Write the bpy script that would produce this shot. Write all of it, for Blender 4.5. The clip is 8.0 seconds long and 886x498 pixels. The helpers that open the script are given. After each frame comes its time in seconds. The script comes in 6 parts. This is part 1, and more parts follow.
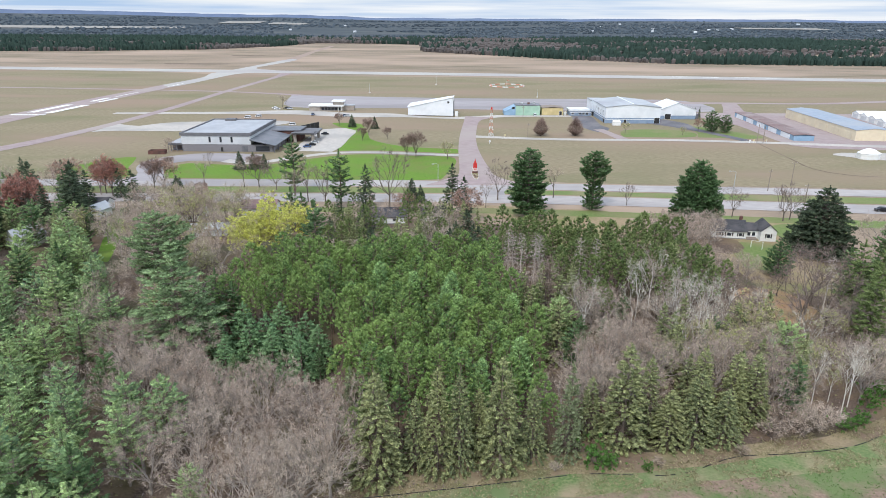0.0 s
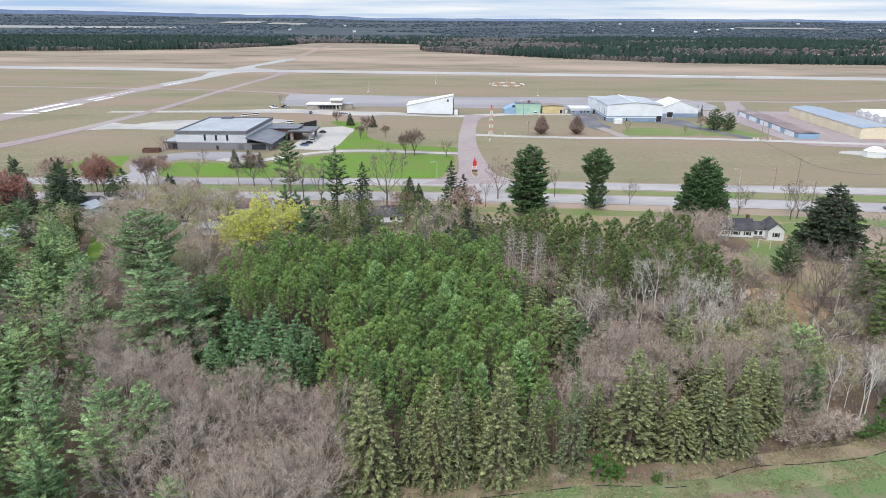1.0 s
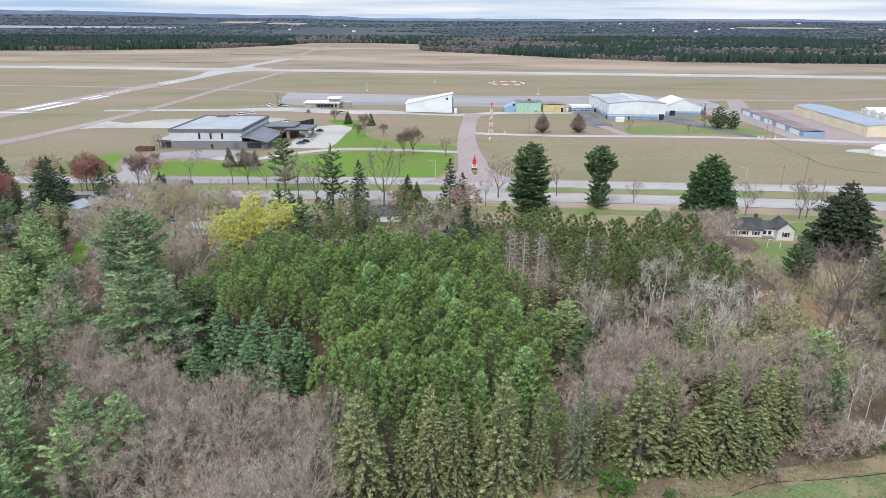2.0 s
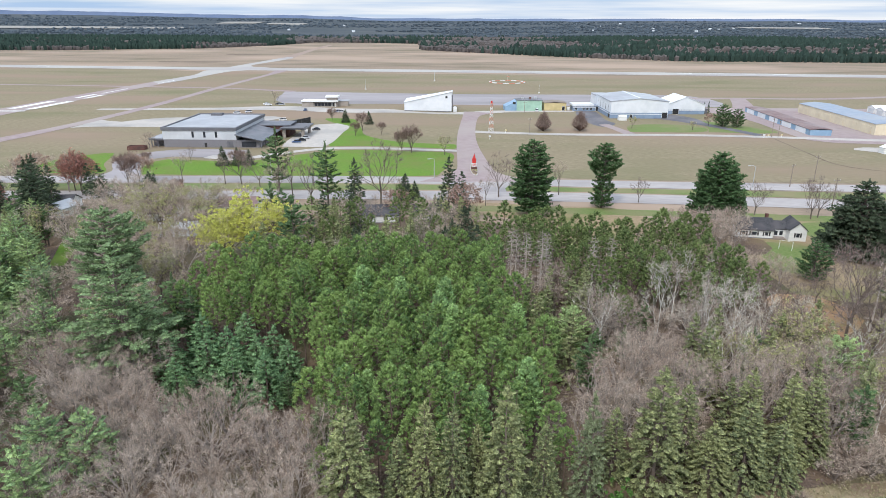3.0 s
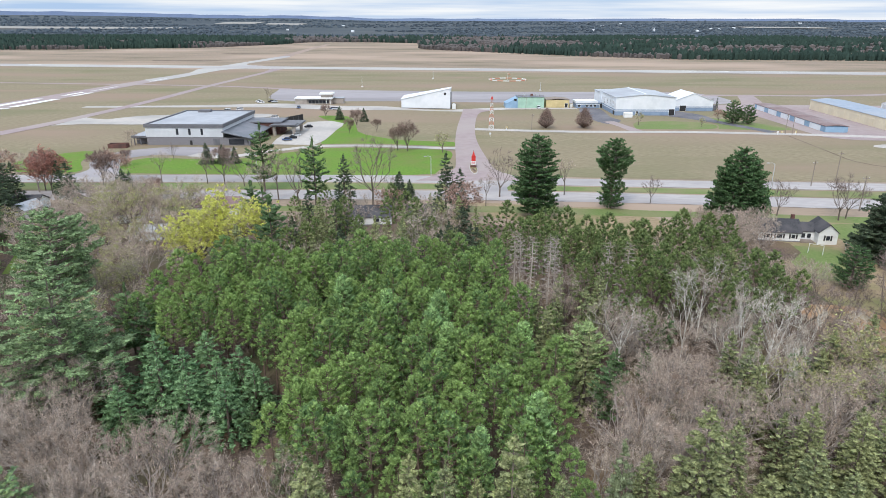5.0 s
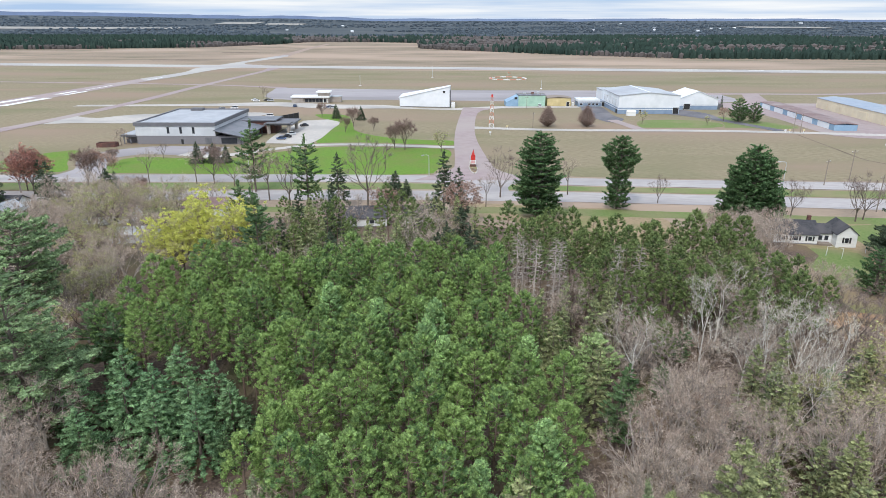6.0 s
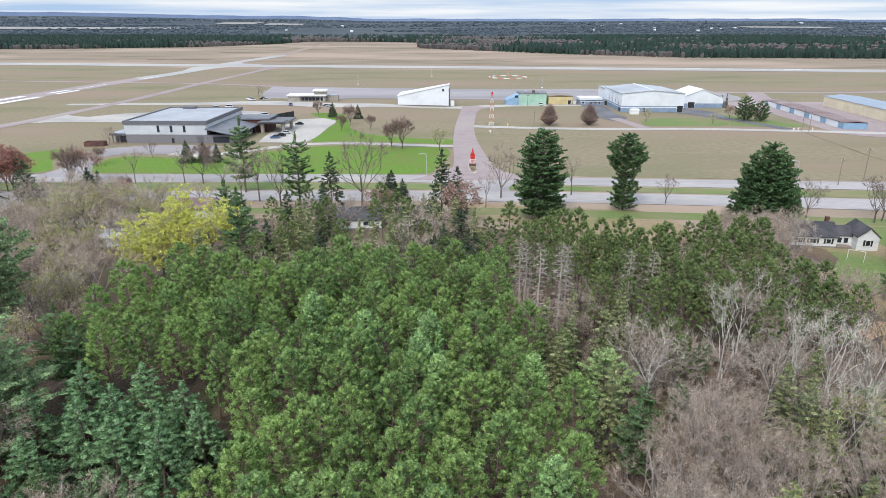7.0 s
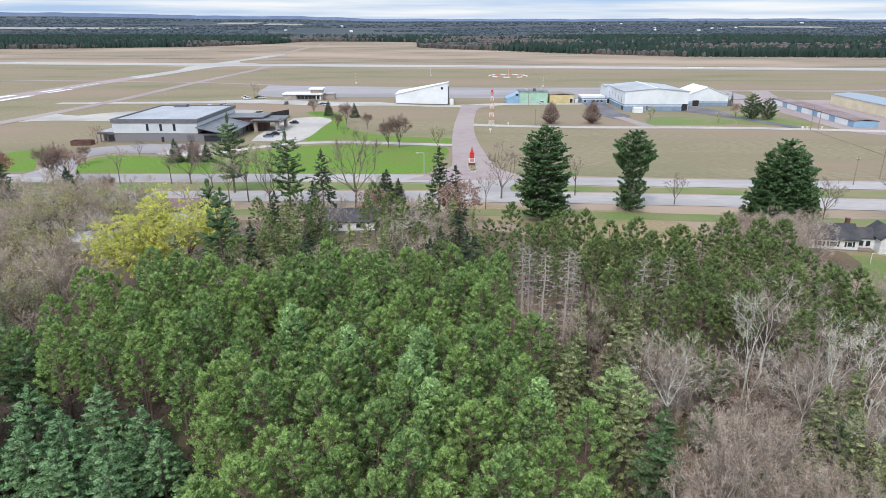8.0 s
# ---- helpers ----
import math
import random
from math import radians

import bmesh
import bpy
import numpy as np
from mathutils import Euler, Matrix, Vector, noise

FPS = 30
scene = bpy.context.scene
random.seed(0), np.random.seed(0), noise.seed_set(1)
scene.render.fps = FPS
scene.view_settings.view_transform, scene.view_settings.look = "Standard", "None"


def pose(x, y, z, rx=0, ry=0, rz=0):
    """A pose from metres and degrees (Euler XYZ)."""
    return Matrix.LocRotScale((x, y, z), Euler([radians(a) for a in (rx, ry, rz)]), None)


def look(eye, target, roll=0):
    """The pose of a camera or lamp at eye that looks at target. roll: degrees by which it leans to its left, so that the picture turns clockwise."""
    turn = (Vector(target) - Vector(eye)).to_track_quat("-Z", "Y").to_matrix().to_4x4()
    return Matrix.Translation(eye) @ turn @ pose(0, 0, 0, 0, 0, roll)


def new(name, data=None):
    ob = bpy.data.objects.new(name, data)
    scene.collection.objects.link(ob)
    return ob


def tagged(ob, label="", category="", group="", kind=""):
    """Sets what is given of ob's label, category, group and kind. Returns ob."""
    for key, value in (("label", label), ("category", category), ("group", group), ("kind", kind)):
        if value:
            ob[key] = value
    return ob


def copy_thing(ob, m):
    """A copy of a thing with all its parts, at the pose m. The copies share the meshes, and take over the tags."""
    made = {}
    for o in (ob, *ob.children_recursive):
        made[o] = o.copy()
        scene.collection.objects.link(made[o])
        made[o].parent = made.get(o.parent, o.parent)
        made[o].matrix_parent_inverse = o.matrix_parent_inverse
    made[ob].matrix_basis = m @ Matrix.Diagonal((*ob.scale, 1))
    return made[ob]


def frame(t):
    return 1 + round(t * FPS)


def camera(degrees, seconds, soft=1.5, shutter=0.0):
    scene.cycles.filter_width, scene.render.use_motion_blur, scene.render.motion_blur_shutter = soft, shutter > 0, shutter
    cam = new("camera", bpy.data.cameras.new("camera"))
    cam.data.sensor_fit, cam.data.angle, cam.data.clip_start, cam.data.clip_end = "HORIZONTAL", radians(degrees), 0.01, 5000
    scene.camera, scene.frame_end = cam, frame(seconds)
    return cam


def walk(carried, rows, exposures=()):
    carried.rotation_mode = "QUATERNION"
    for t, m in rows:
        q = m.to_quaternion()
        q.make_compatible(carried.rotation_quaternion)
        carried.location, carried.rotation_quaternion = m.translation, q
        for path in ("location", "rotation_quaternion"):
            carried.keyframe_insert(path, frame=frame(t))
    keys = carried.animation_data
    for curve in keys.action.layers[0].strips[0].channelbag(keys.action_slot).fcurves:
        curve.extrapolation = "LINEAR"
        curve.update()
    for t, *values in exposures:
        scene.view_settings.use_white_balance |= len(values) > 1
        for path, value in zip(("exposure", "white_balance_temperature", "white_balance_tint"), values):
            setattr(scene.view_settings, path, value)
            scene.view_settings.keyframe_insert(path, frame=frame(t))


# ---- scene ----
cam = camera(69.1, 8.0, soft=0.5)
PATH = [
    (0, 1.794, 6.309, 64.65, -0.68, -19.615, 0.289),
    (0.5, 2.041, 8.684, 63.631, -0.678, -19.601, 0.271),
    (1, 2.292, 11.333, 62.599, -0.675, -19.586, 0.252),
    (1.5, 2.547, 14.227, 61.557, -0.673, -19.57, 0.233),
    (2.25, 2.94, 18.975, 59.975, -0.669, -19.547, 0.206),
    (3, 3.346, 24.138, 58.372, -0.665, -19.522, 0.178),
    (3.5, 3.626, 27.773, 57.295, -0.663, -19.505, 0.159),
    (4, 3.914, 31.541, 56.21, -0.66, -19.488, 0.14),
    (4.5, 4.21, 35.421, 55.121, -0.658, -19.471, 0.122),
    (5.25, 4.672, 41.416, 53.477, -0.654, -19.444, 0.094),
    (6, 5.158, 47.577, 51.826, -0.651, -19.416, 0.066),
    (6.5, 5.495, 51.754, 50.722, -0.648, -19.396, 0.047),
    (7, 5.845, 55.973, 49.618, -0.646, -19.377, 0.028),
    (7.5, 6.207, 60.225, 48.513, -0.643, -19.357, 0.01),
    (8, 6.582, 64.503, 47.409, -0.641, -19.337, -0.009),
]
walk(cam, [(t, pose(x, y, z, 90 + pitch, 0, yaw) @ pose(0, 0, 0, 0, 0, roll)) for t, x, y, z, yaw, pitch, roll in PATH])

# ---- world, sun, exposure ----
scene.view_settings.exposure = 0.12
SUN_EL, SUN_ROT = 48.0, 205.0
world = bpy.data.worlds.new("overcast_sky")
scene.world = world
world.use_nodes = True
wn, wl = world.node_tree.nodes, world.node_tree.links
wn.clear()
w_out, w_bg, w_sky = wn.new("ShaderNodeOutputWorld"), wn.new("ShaderNodeBackground"), wn.new("ShaderNodeTexSky")
w_sky.sky_type, w_sky.sun_disc = "NISHITA", False
w_sky.sun_elevation, w_sky.sun_rotation = radians(SUN_EL), radians(SUN_ROT)
w_tc, w_map, w_noise, w_ramp, w_mix = (wn.new("ShaderNodeTexCoord"), wn.new("ShaderNodeMapping"), wn.new("ShaderNodeTexNoise"),
                                       wn.new("ShaderNodeValToRGB"), wn.new("ShaderNodeMix"))
w_map.inputs["Scale"].default_value = (2.2, 2.2, 55.0)
w_noise.inputs["Scale"].default_value, w_noise.inputs["Detail"].default_value = 1.6, 6.0
w_ramp.color_ramp.elements[0].position, w_ramp.color_ramp.elements[0].color = 0.34, (4.3, 6.0, 8.6, 1)
w_ramp.color_ramp.elements[1].position, w_ramp.color_ramp.elements[1].color = 0.66, (9.3, 9.6, 10.0, 1)
w_mix.data_type = "RGBA"
w_mix.inputs[0].default_value = 0.92
wl.new(w_tc.outputs["Generated"], w_map.inputs["Vector"])
wl.new(w_map.outputs["Vector"], w_noise.inputs["Vector"])
wl.new(w_noise.outputs["Fac"], w_ramp.inputs["Fac"])
wl.new(w_sky.outputs["Color"], w_mix.inputs[6])
wl.new(w_ramp.outputs["Color"], w_mix.inputs[7])
w_sep, w_up, w_dome = wn.new("ShaderNodeSeparateXYZ"), wn.new("ShaderNodeMapRange"), wn.new("ShaderNodeVectorMath")
w_up.inputs["From Min"].default_value, w_up.inputs["From Max"].default_value = 0.03, 0.9
w_up.inputs["To Min"].default_value, w_up.inputs["To Max"].default_value = 0.95, 1.6
w_dome.operation = "SCALE"
wl.new(w_tc.outputs["Generated"], w_sep.inputs[0])
wl.new(w_sep.outputs["Z"], w_up.inputs["Value"])
wl.new(w_mix.outputs[2], w_dome.inputs[0])
wl.new(w_up.outputs["Result"], w_dome.inputs["Scale"])
wl.new(w_dome.outputs["Vector"], w_bg.inputs["Color"])
wl.new(w_bg.outputs["Background"], w_out.inputs["Surface"])
w_bg.inputs["Strength"].default_value = 0.1

sun_data = bpy.data.lights.new("sun", "SUN")
sun_data.energy, sun_data.angle, sun_data.color = 2.0, radians(11), (1.0, 0.965, 0.92)
sun = new("sun", sun_data)
sun.matrix_world = look((-40, -90, 110), (0, 0, 0))


# ---- materials ----
def mix_rgb(nt, fac, a, b, blend="MIX"):
    n = nt.nodes.new("ShaderNodeMix")
    n.data_type, n.blend_type = "RGBA", blend
    for socket, value in ((n.inputs[0], fac), (n.inputs[6], a), (n.inputs[7], b)):
        if isinstance(value, (int, float)):
            socket.default_value = value
        elif isinstance(value, tuple):
            socket.default_value = (*value, 1)
        else:
            nt.links.new(value, socket)
    return n.outputs[2]


def noise_fac(nt, scale, lo, hi, detail=5.0, stretch=(1, 1, 1)):
    tc, mp, nz, rg = (nt.nodes.new("ShaderNodeTexCoord"), nt.nodes.new("ShaderNodeMapping"), nt.nodes.new("ShaderNodeTexNoise"),
                      nt.nodes.new("ShaderNodeMapRange"))
    mp.inputs["Scale"].default_value = stretch
    nz.inputs["Scale"].default_value, nz.inputs["Detail"].default_value = scale, detail
    rg.inputs["From Min"].default_value, rg.inputs["From Max"].default_value = lo, hi
    nt.links.new(tc.outputs["Object"], mp.inputs["Vector"])
    nt.links.new(mp.outputs["Vector"], nz.inputs["Vector"])
    nt.links.new(nz.outputs["Fac"], rg.inputs["Value"])
    return rg.outputs["Result"]


def surface(name, c1, c2, fine=2.0, c3=None, broad=0.05, rough=0.9, bump=0.3, metal=0.0, c4=None, patchy=0.012, stretch=(1, 1, 1), spread=0.0):
    """A surface with fine grain from c1 to c2, broad stains of c3 and patches of c4; spread: how much single pieces differ."""
    m = bpy.data.materials.new(name)
    m.use_nodes = True
    nt = m.node_tree
    p = nt.nodes["Principled BSDF"]
    col = mix_rgb(nt, noise_fac(nt, fine, 0.3, 0.7, stretch=stretch), c1, c2)
    if c3:
        col = mix_rgb(nt, noise_fac(nt, broad, 0.45, 0.68, stretch=stretch), col, c3)
    if c4:
        col = mix_rgb(nt, noise_fac(nt, patchy, 0.48, 0.62, stretch=stretch), col, c4)
    if spread:
        info, rg = nt.nodes.new("ShaderNodeObjectInfo"), nt.nodes.new("ShaderNodeMapRange")
        rg.inputs["To Min"].default_value, rg.inputs["To Max"].default_value = 1 - spread, 1 + spread
        nt.links.new(info.outputs["Random"], rg.inputs["Value"])
        hsv = nt.nodes.new("ShaderNodeHueSaturation")
        nt.links.new(rg.outputs["Result"], hsv.inputs["Value"])
        nt.links.new(col, hsv.inputs["Color"])
        col = hsv.outputs["Color"]
    nt.links.new(col, p.inputs["Base Color"])
    p.inputs["Roughness"].default_value, p.inputs["Metallic"].default_value = rough, metal
    p.inputs["Specular IOR Level"].default_value = 0.25
    if bump:
        b = nt.nodes.new("ShaderNodeBump")
        b.inputs["Strength"].default_value, b.inputs["Distance"].default_value = bump, 0.08
        nt.links.new(noise_fac(nt, fine * 2.3, 0.2, 0.8), b.inputs["Height"])
        nt.links.new(b.outputs["Normal"], p.inputs["Normal"])
    return m


def foliage(name, c1, c2, tip=0.45, through_light=0.35, blade=(0.7, 1.35), grain=(0.62, 1.38)):
    """Needles or twigs: trees differ between c1 and c2, single blades in brightness, with a fine grain of needles and
    painted-in shadow gaps.
    """
    m = bpy.data.materials.new(name)
    m.use_nodes = True
    nt = m.node_tree
    nt.nodes.clear()
    out, dif, tra, mx = (nt.nodes.new("ShaderNodeOutputMaterial"), nt.nodes.new("ShaderNodeBsdfDiffuse"), nt.nodes.new("ShaderNodeBsdfTranslucent"),
                         nt.nodes.new("ShaderNodeMixShader"))
    info, geo, rg, hsv = (nt.nodes.new("ShaderNodeObjectInfo"), nt.nodes.new("ShaderNodeNewGeometry"), nt.nodes.new("ShaderNodeMapRange"),
                          nt.nodes.new("ShaderNodeHueSaturation"))
    rg.inputs["To Min"].default_value, rg.inputs["To Max"].default_value = blade
    nt.links.new(geo.outputs["Random Per Island"], rg.inputs["Value"])
    col = mix_rgb(nt, info.outputs["Random"], c1, c2)
    col = mix_rgb(nt, noise_fac(nt, 1.5, 0.4, 0.68, 2.0), col, tuple(min(1.0, v * (1 + tip)) for v in c2))
    nt.links.new(col, hsv.inputs["Color"])
    # Fine noise darkens the colour in specks, as shaded gaps between needles.
    fine, both = nt.nodes.new("ShaderNodeMapRange"), nt.nodes.new("ShaderNodeMath")
    fine.inputs["To Min"].default_value, fine.inputs["To Max"].default_value = grain
    nt.links.new(noise_fac(nt, 5.5, 0.36, 0.64, 2.0), fine.inputs["Value"])
    both.operation = "MULTIPLY"
    nt.links.new(fine.outputs["Result"], both.inputs[0])
    nt.links.new(rg.outputs["Result"], both.inputs[1])
    nt.links.new(both.outputs[0], hsv.inputs["Value"])
    for s in (dif, tra):
        nt.links.new(hsv.outputs["Color"], s.inputs["Color"])
    mx.inputs["Fac"].default_value = through_light
    nt.links.new(dif.outputs[0], mx.inputs[1])
    nt.links.new(tra.outputs[0], mx.inputs[2])
    nt.links.new(mx.outputs[0], out.inputs["Surface"])
    return m


M_FIELD = surface("dry_grass", (0.235, 0.178, 0.13), (0.335, 0.258, 0.192), 0.9, (0.185, 0.155, 0.1), 0.022, c4=(0.385, 0.29, 0.22), patchy=0.006, stretch=(0.45, 1, 1))
M_LAWN = surface("green_lawn", (0.09, 0.18, 0.02), (0.155, 0.26, 0.036), 1.2, (0.15, 0.19, 0.045), 0.07)
M_MEDIAN = surface("mown_verge", (0.125, 0.185, 0.05), (0.18, 0.225, 0.08), 1.2, (0.23, 0.21, 0.11), 0.05)
M_NEAR_FIELD = surface("faded_grass", (0.2, 0.165, 0.102), (0.29, 0.24, 0.155), 0.9, (0.17, 0.168, 0.084), 0.03, c4=(0.275, 0.203, 0.145), patchy=0.015, stretch=(0.4, 1, 1))
M_SCRAPE = surface("dark_brown_scrape", (0.12, 0.09, 0.065), (0.18, 0.135, 0.1), 0.3, (0.24, 0.19, 0.14), 0.05)
M_MEADOW = surface("young_meadow", (0.085, 0.15, 0.045), (0.22, 0.25, 0.115), 2.2, (0.32, 0.25, 0.165), 0.16, c4=(0.15, 0.2, 0.085), patchy=0.07, bump=0.8)
M_MARGIN = surface("trampled_dry_grass", (0.26, 0.2, 0.125), (0.36, 0.29, 0.18), 2.5, (0.15, 0.155, 0.07), 0.2, c4=(0.2, 0.14, 0.1), patchy=0.12, bump=0.8)
M_BANK = surface("patchy_bank", (0.19, 0.13, 0.1), (0.3, 0.22, 0.16), 2.2, (0.11, 0.16, 0.055), 0.24, c4=(0.14, 0.19, 0.075), patchy=0.11, bump=0.9)
M_LITTER = surface("forest_litter", (0.065, 0.045, 0.036), (0.2, 0.145, 0.11), 2.6, (0.24, 0.165, 0.1), 0.12, c4=(0.1, 0.095, 0.05), patchy=0.06, bump=0.8)
M_NEEDLES = surface("orange_needle_litter", (0.3, 0.17, 0.09), (0.42, 0.27, 0.16), 2.0, (0.25, 0.2, 0.1), 0.2, bump=0.6)
M_YARD = surface("bare_yard", (0.26, 0.2, 0.12), (0.36, 0.27, 0.17), 1.0, (0.2, 0.2, 0.08), 0.08)
M_ASPHALT = surface("worn_asphalt", (0.36, 0.33, 0.32), (0.44, 0.41, 0.4), 0.7, (0.3, 0.28, 0.28), 0.05, bump=0.1, stretch=(0.3, 1, 1))
M_DARK_ASPHALT = surface("dark_asphalt", (0.1, 0.1, 0.115), (0.17, 0.165, 0.18), 0.6, (0.2, 0.19, 0.2), 0.06, bump=0.1)
M_CONCRETE = surface("pale_concrete", (0.42, 0.39, 0.36), (0.52, 0.48, 0.44), 0.5, (0.36, 0.34, 0.32), 0.04, bump=0.1)
M_APRON = surface("apron_asphalt", (0.3, 0.275, 0.285), (0.37, 0.345, 0.35), 0.3, (0.26, 0.24, 0.245), 0.03, bump=0.1, stretch=(0.2, 1, 1))
M_RUNWAY = surface("runway_asphalt", (0.4, 0.385, 0.36), (0.47, 0.45, 0.42), 0.2, (0.36, 0.33, 0.33), 0.01, bump=0.05)
M_PINK_ASPHALT = surface("pinkish_asphalt", (0.29, 0.225, 0.225), (0.36, 0.29, 0.285), 0.25, (0.36, 0.305, 0.285), 0.02, bump=0.05)
M_FADED_PINK = surface("overgrown_asphalt", (0.3, 0.225, 0.185), (0.35, 0.27, 0.235), 0.3, (0.33, 0.25, 0.19), 0.02, bump=0.05)
M_PAINT = surface("white_road_paint", (0.72, 0.72, 0.7), (0.82, 0.82, 0.8), 1.0, (0.6, 0.58, 0.55), 0.2, bump=0.0)
M_WHITE = surface("white_metal_cladding", (0.74, 0.77, 0.8), (0.8, 0.82, 0.85), 0.4, (0.68, 0.71, 0.74), 0.15, rough=0.5, bump=0.05)
M_SIDING = surface("white_siding", (0.76, 0.77, 0.77), (0.84, 0.84, 0.83), 0.5, (0.7, 0.7, 0.68), 0.3, rough=0.6, bump=0.1, stretch=(0.2, 0.2, 4))
M_LIGHT_WALL = surface("pale_grey_panel", (0.56, 0.58, 0.61), (0.64, 0.66, 0.68), 0.5, (0.52, 0.54, 0.57), 0.1, rough=0.7, bump=0.05)
M_BRICK_GREY = surface("grey_masonry", (0.19, 0.185, 0.2), (0.265, 0.255, 0.27), 2.5, (0.225, 0.215, 0.23), 0.2, rough=0.9)
M_FASCIA = surface("dark_grey_fascia", (0.13, 0.13, 0.145), (0.18, 0.18, 0.195), 0.6, (0.15, 0.15, 0.16), 0.2, rough=0.6, bump=0.05)
M_MEMBRANE = surface("light_roof_membrane", (0.37, 0.385, 0.415), (0.43, 0.445, 0.475), 0.3, (0.34, 0.355, 0.385), 0.08, rough=0.95, bump=0.05)
M_GREY_ROOF = surface("grey_metal_roof", (0.4, 0.42, 0.45), (0.5, 0.52, 0.54), 0.3, (0.36, 0.37, 0.4), 0.06, rough=0.5, bump=0.05, metal=0.2)
M_SLATE = surface("dark_standing_seam", (0.12, 0.13, 0.15), (0.17, 0.18, 0.2), 0.5, (0.2, 0.2, 0.22), 0.15, rough=0.5, bump=0.05)
M_SHINGLE = surface("dark_shingles", (0.045, 0.045, 0.052), (0.085, 0.083, 0.09), 3.0, (0.1, 0.095, 0.1), 0.3)
M_BROWN_ROOF = surface("brown_metal_roof", (0.17, 0.11, 0.105), (0.25, 0.17, 0.16), 0.6, (0.3, 0.25, 0.24), 0.06, rough=0.6, bump=0.05)
M_BLUE = surface("blue_metal_cladding", (0.24, 0.38, 0.52), (0.3, 0.44, 0.58), 0.5, (0.22, 0.34, 0.47), 0.2, rough=0.5, bump=0.05)
M_BLUE_BAND = surface("grey_blue_cladding", (0.22, 0.3, 0.42), (0.28, 0.36, 0.48), 0.5, (0.2, 0.27, 0.38), 0.2, rough=0.5, bump=0.05)
M_BLUE_ROOF = surface("grey_blue_metal_roof", (0.27, 0.32, 0.39), (0.33, 0.38, 0.45), 0.3, (0.36, 0.38, 0.41), 0.05, rough=0.7, bump=0.05)
M_GREEN_CLAD = surface("mint_green_cladding", (0.36, 0.55, 0.43), (0.43, 0.62, 0.5), 0.5, (0.33, 0.5, 0.4), 0.2, rough=0.6, bump=0.05)
M_YELLOW_CLAD = surface("yellow_cladding", (0.6, 0.49, 0.25), (0.68, 0.56, 0.31), 0.5, (0.54, 0.44, 0.23), 0.2, rough=0.6, bump=0.05)
M_BEIGE_CLAD = surface("beige_cladding", (0.72, 0.62, 0.45), (0.78, 0.69, 0.51), 0.5, (0.67, 0.58, 0.43), 0.15, rough=0.6, bump=0.05)
M_TAN_WALL = surface("tan_masonry", (0.36, 0.32, 0.28), (0.46, 0.41, 0.36), 1.5, (0.32, 0.28, 0.25), 0.3)
M_RED_BRICK = surface("brown_red_brick", (0.12, 0.06, 0.05), (0.2, 0.1, 0.085), 2.0, (0.1, 0.06, 0.055), 0.3)
M_GLASS = surface("dark_window_glass", (0.02, 0.024, 0.03), (0.05, 0.055, 0.065), 0.3, rough=0.12, bump=0.0)
M_BLACK = surface("black_plastic", (0.02, 0.02, 0.022), (0.05, 0.05, 0.05), 3.0, rough=0.6, bump=0.1)
M_STEEL = surface("galvanised_steel", (0.5, 0.51, 0.52), (0.62, 0.63, 0.64), 2.0, rough=0.45, metal=0.4, bump=0.0)
M_POLE = surface("weathered_pole_wood", (0.22, 0.18, 0.15), (0.32, 0.27, 0.23), 3.0, rough=0.9, stretch=(3, 3, 0.4))
M_RED = surface("signal_red_paint", (0.55, 0.035, 0.03), (0.66, 0.06, 0.05), 1.0, (0.5, 0.05, 0.04), 0.4, rough=0.5, bump=0.0)
M_ORANGE = surface("faded_orange_paint", (0.55, 0.22, 0.15), (0.62, 0.28, 0.2), 1.0, rough=0.6, bump=0.0)
M_RUBBER = surface("tyre_rubber", (0.02, 0.02, 0.02), (0.04, 0.04, 0.04), 4.0, rough=0.85, bump=0.1)
M_BARK = surface("grey_brown_bark", (0.11, 0.085, 0.07), (0.2, 0.16, 0.135), 2.5, (0.24, 0.2, 0.17), 0.5, stretch=(2, 2, 0.4), spread=0.2)
M_LIMB = surface("grey_limb_bark", (0.26, 0.22, 0.195), (0.4, 0.35, 0.315), 2.5, (0.2, 0.165, 0.14), 0.5, stretch=(2, 2, 0.4), spread=0.2)
M_PINE_BARK = surface("reddish_pine_bark", (0.13, 0.085, 0.065), (0.24, 0.165, 0.13), 2.5, (0.2, 0.17, 0.15), 0.5, stretch=(2, 2, 0.4), spread=0.2)
M_WHITE_BARK = surface("white_birch_bark", (0.6, 0.57, 0.52), (0.78, 0.75, 0.7), 2.0, (0.4, 0.36, 0.32), 0.8, stretch=(1, 1, 2), spread=0.15)
M_DEAD_WOOD = surface("bleached_dead_wood", (0.42, 0.36, 0.32), (0.62, 0.55, 0.5), 2.0, (0.25, 0.2, 0.17), 0.6, stretch=(2, 2, 0.4), spread=0.2)
M_RED_PINE = foliage("red_pine_needles", (0.13, 0.22, 0.097), (0.235, 0.33, 0.112), blade=(0.82, 1.18))
M_SPRUCE = foliage("spruce_needles", (0.178, 0.212, 0.116), (0.262, 0.28, 0.137), tip=0.55)
M_OLD_PINE = foliage("old_pine_needles", (0.079, 0.140, 0.065), (0.099, 0.164, 0.073), tip=0.75)
M_BLUE_SPRUCE = foliage("blue_spruce_needles", (0.125, 0.228, 0.118), (0.18, 0.28, 0.138), tip=0.6)
M_GREY_SPRUCE = foliage("grey_spruce_needles", (0.164, 0.205, 0.126), (0.202, 0.234, 0.135))
M_DARK_SPRUCE = foliage("dark_spruce_needles", (0.070, 0.094, 0.065), (0.094, 0.122, 0.075))
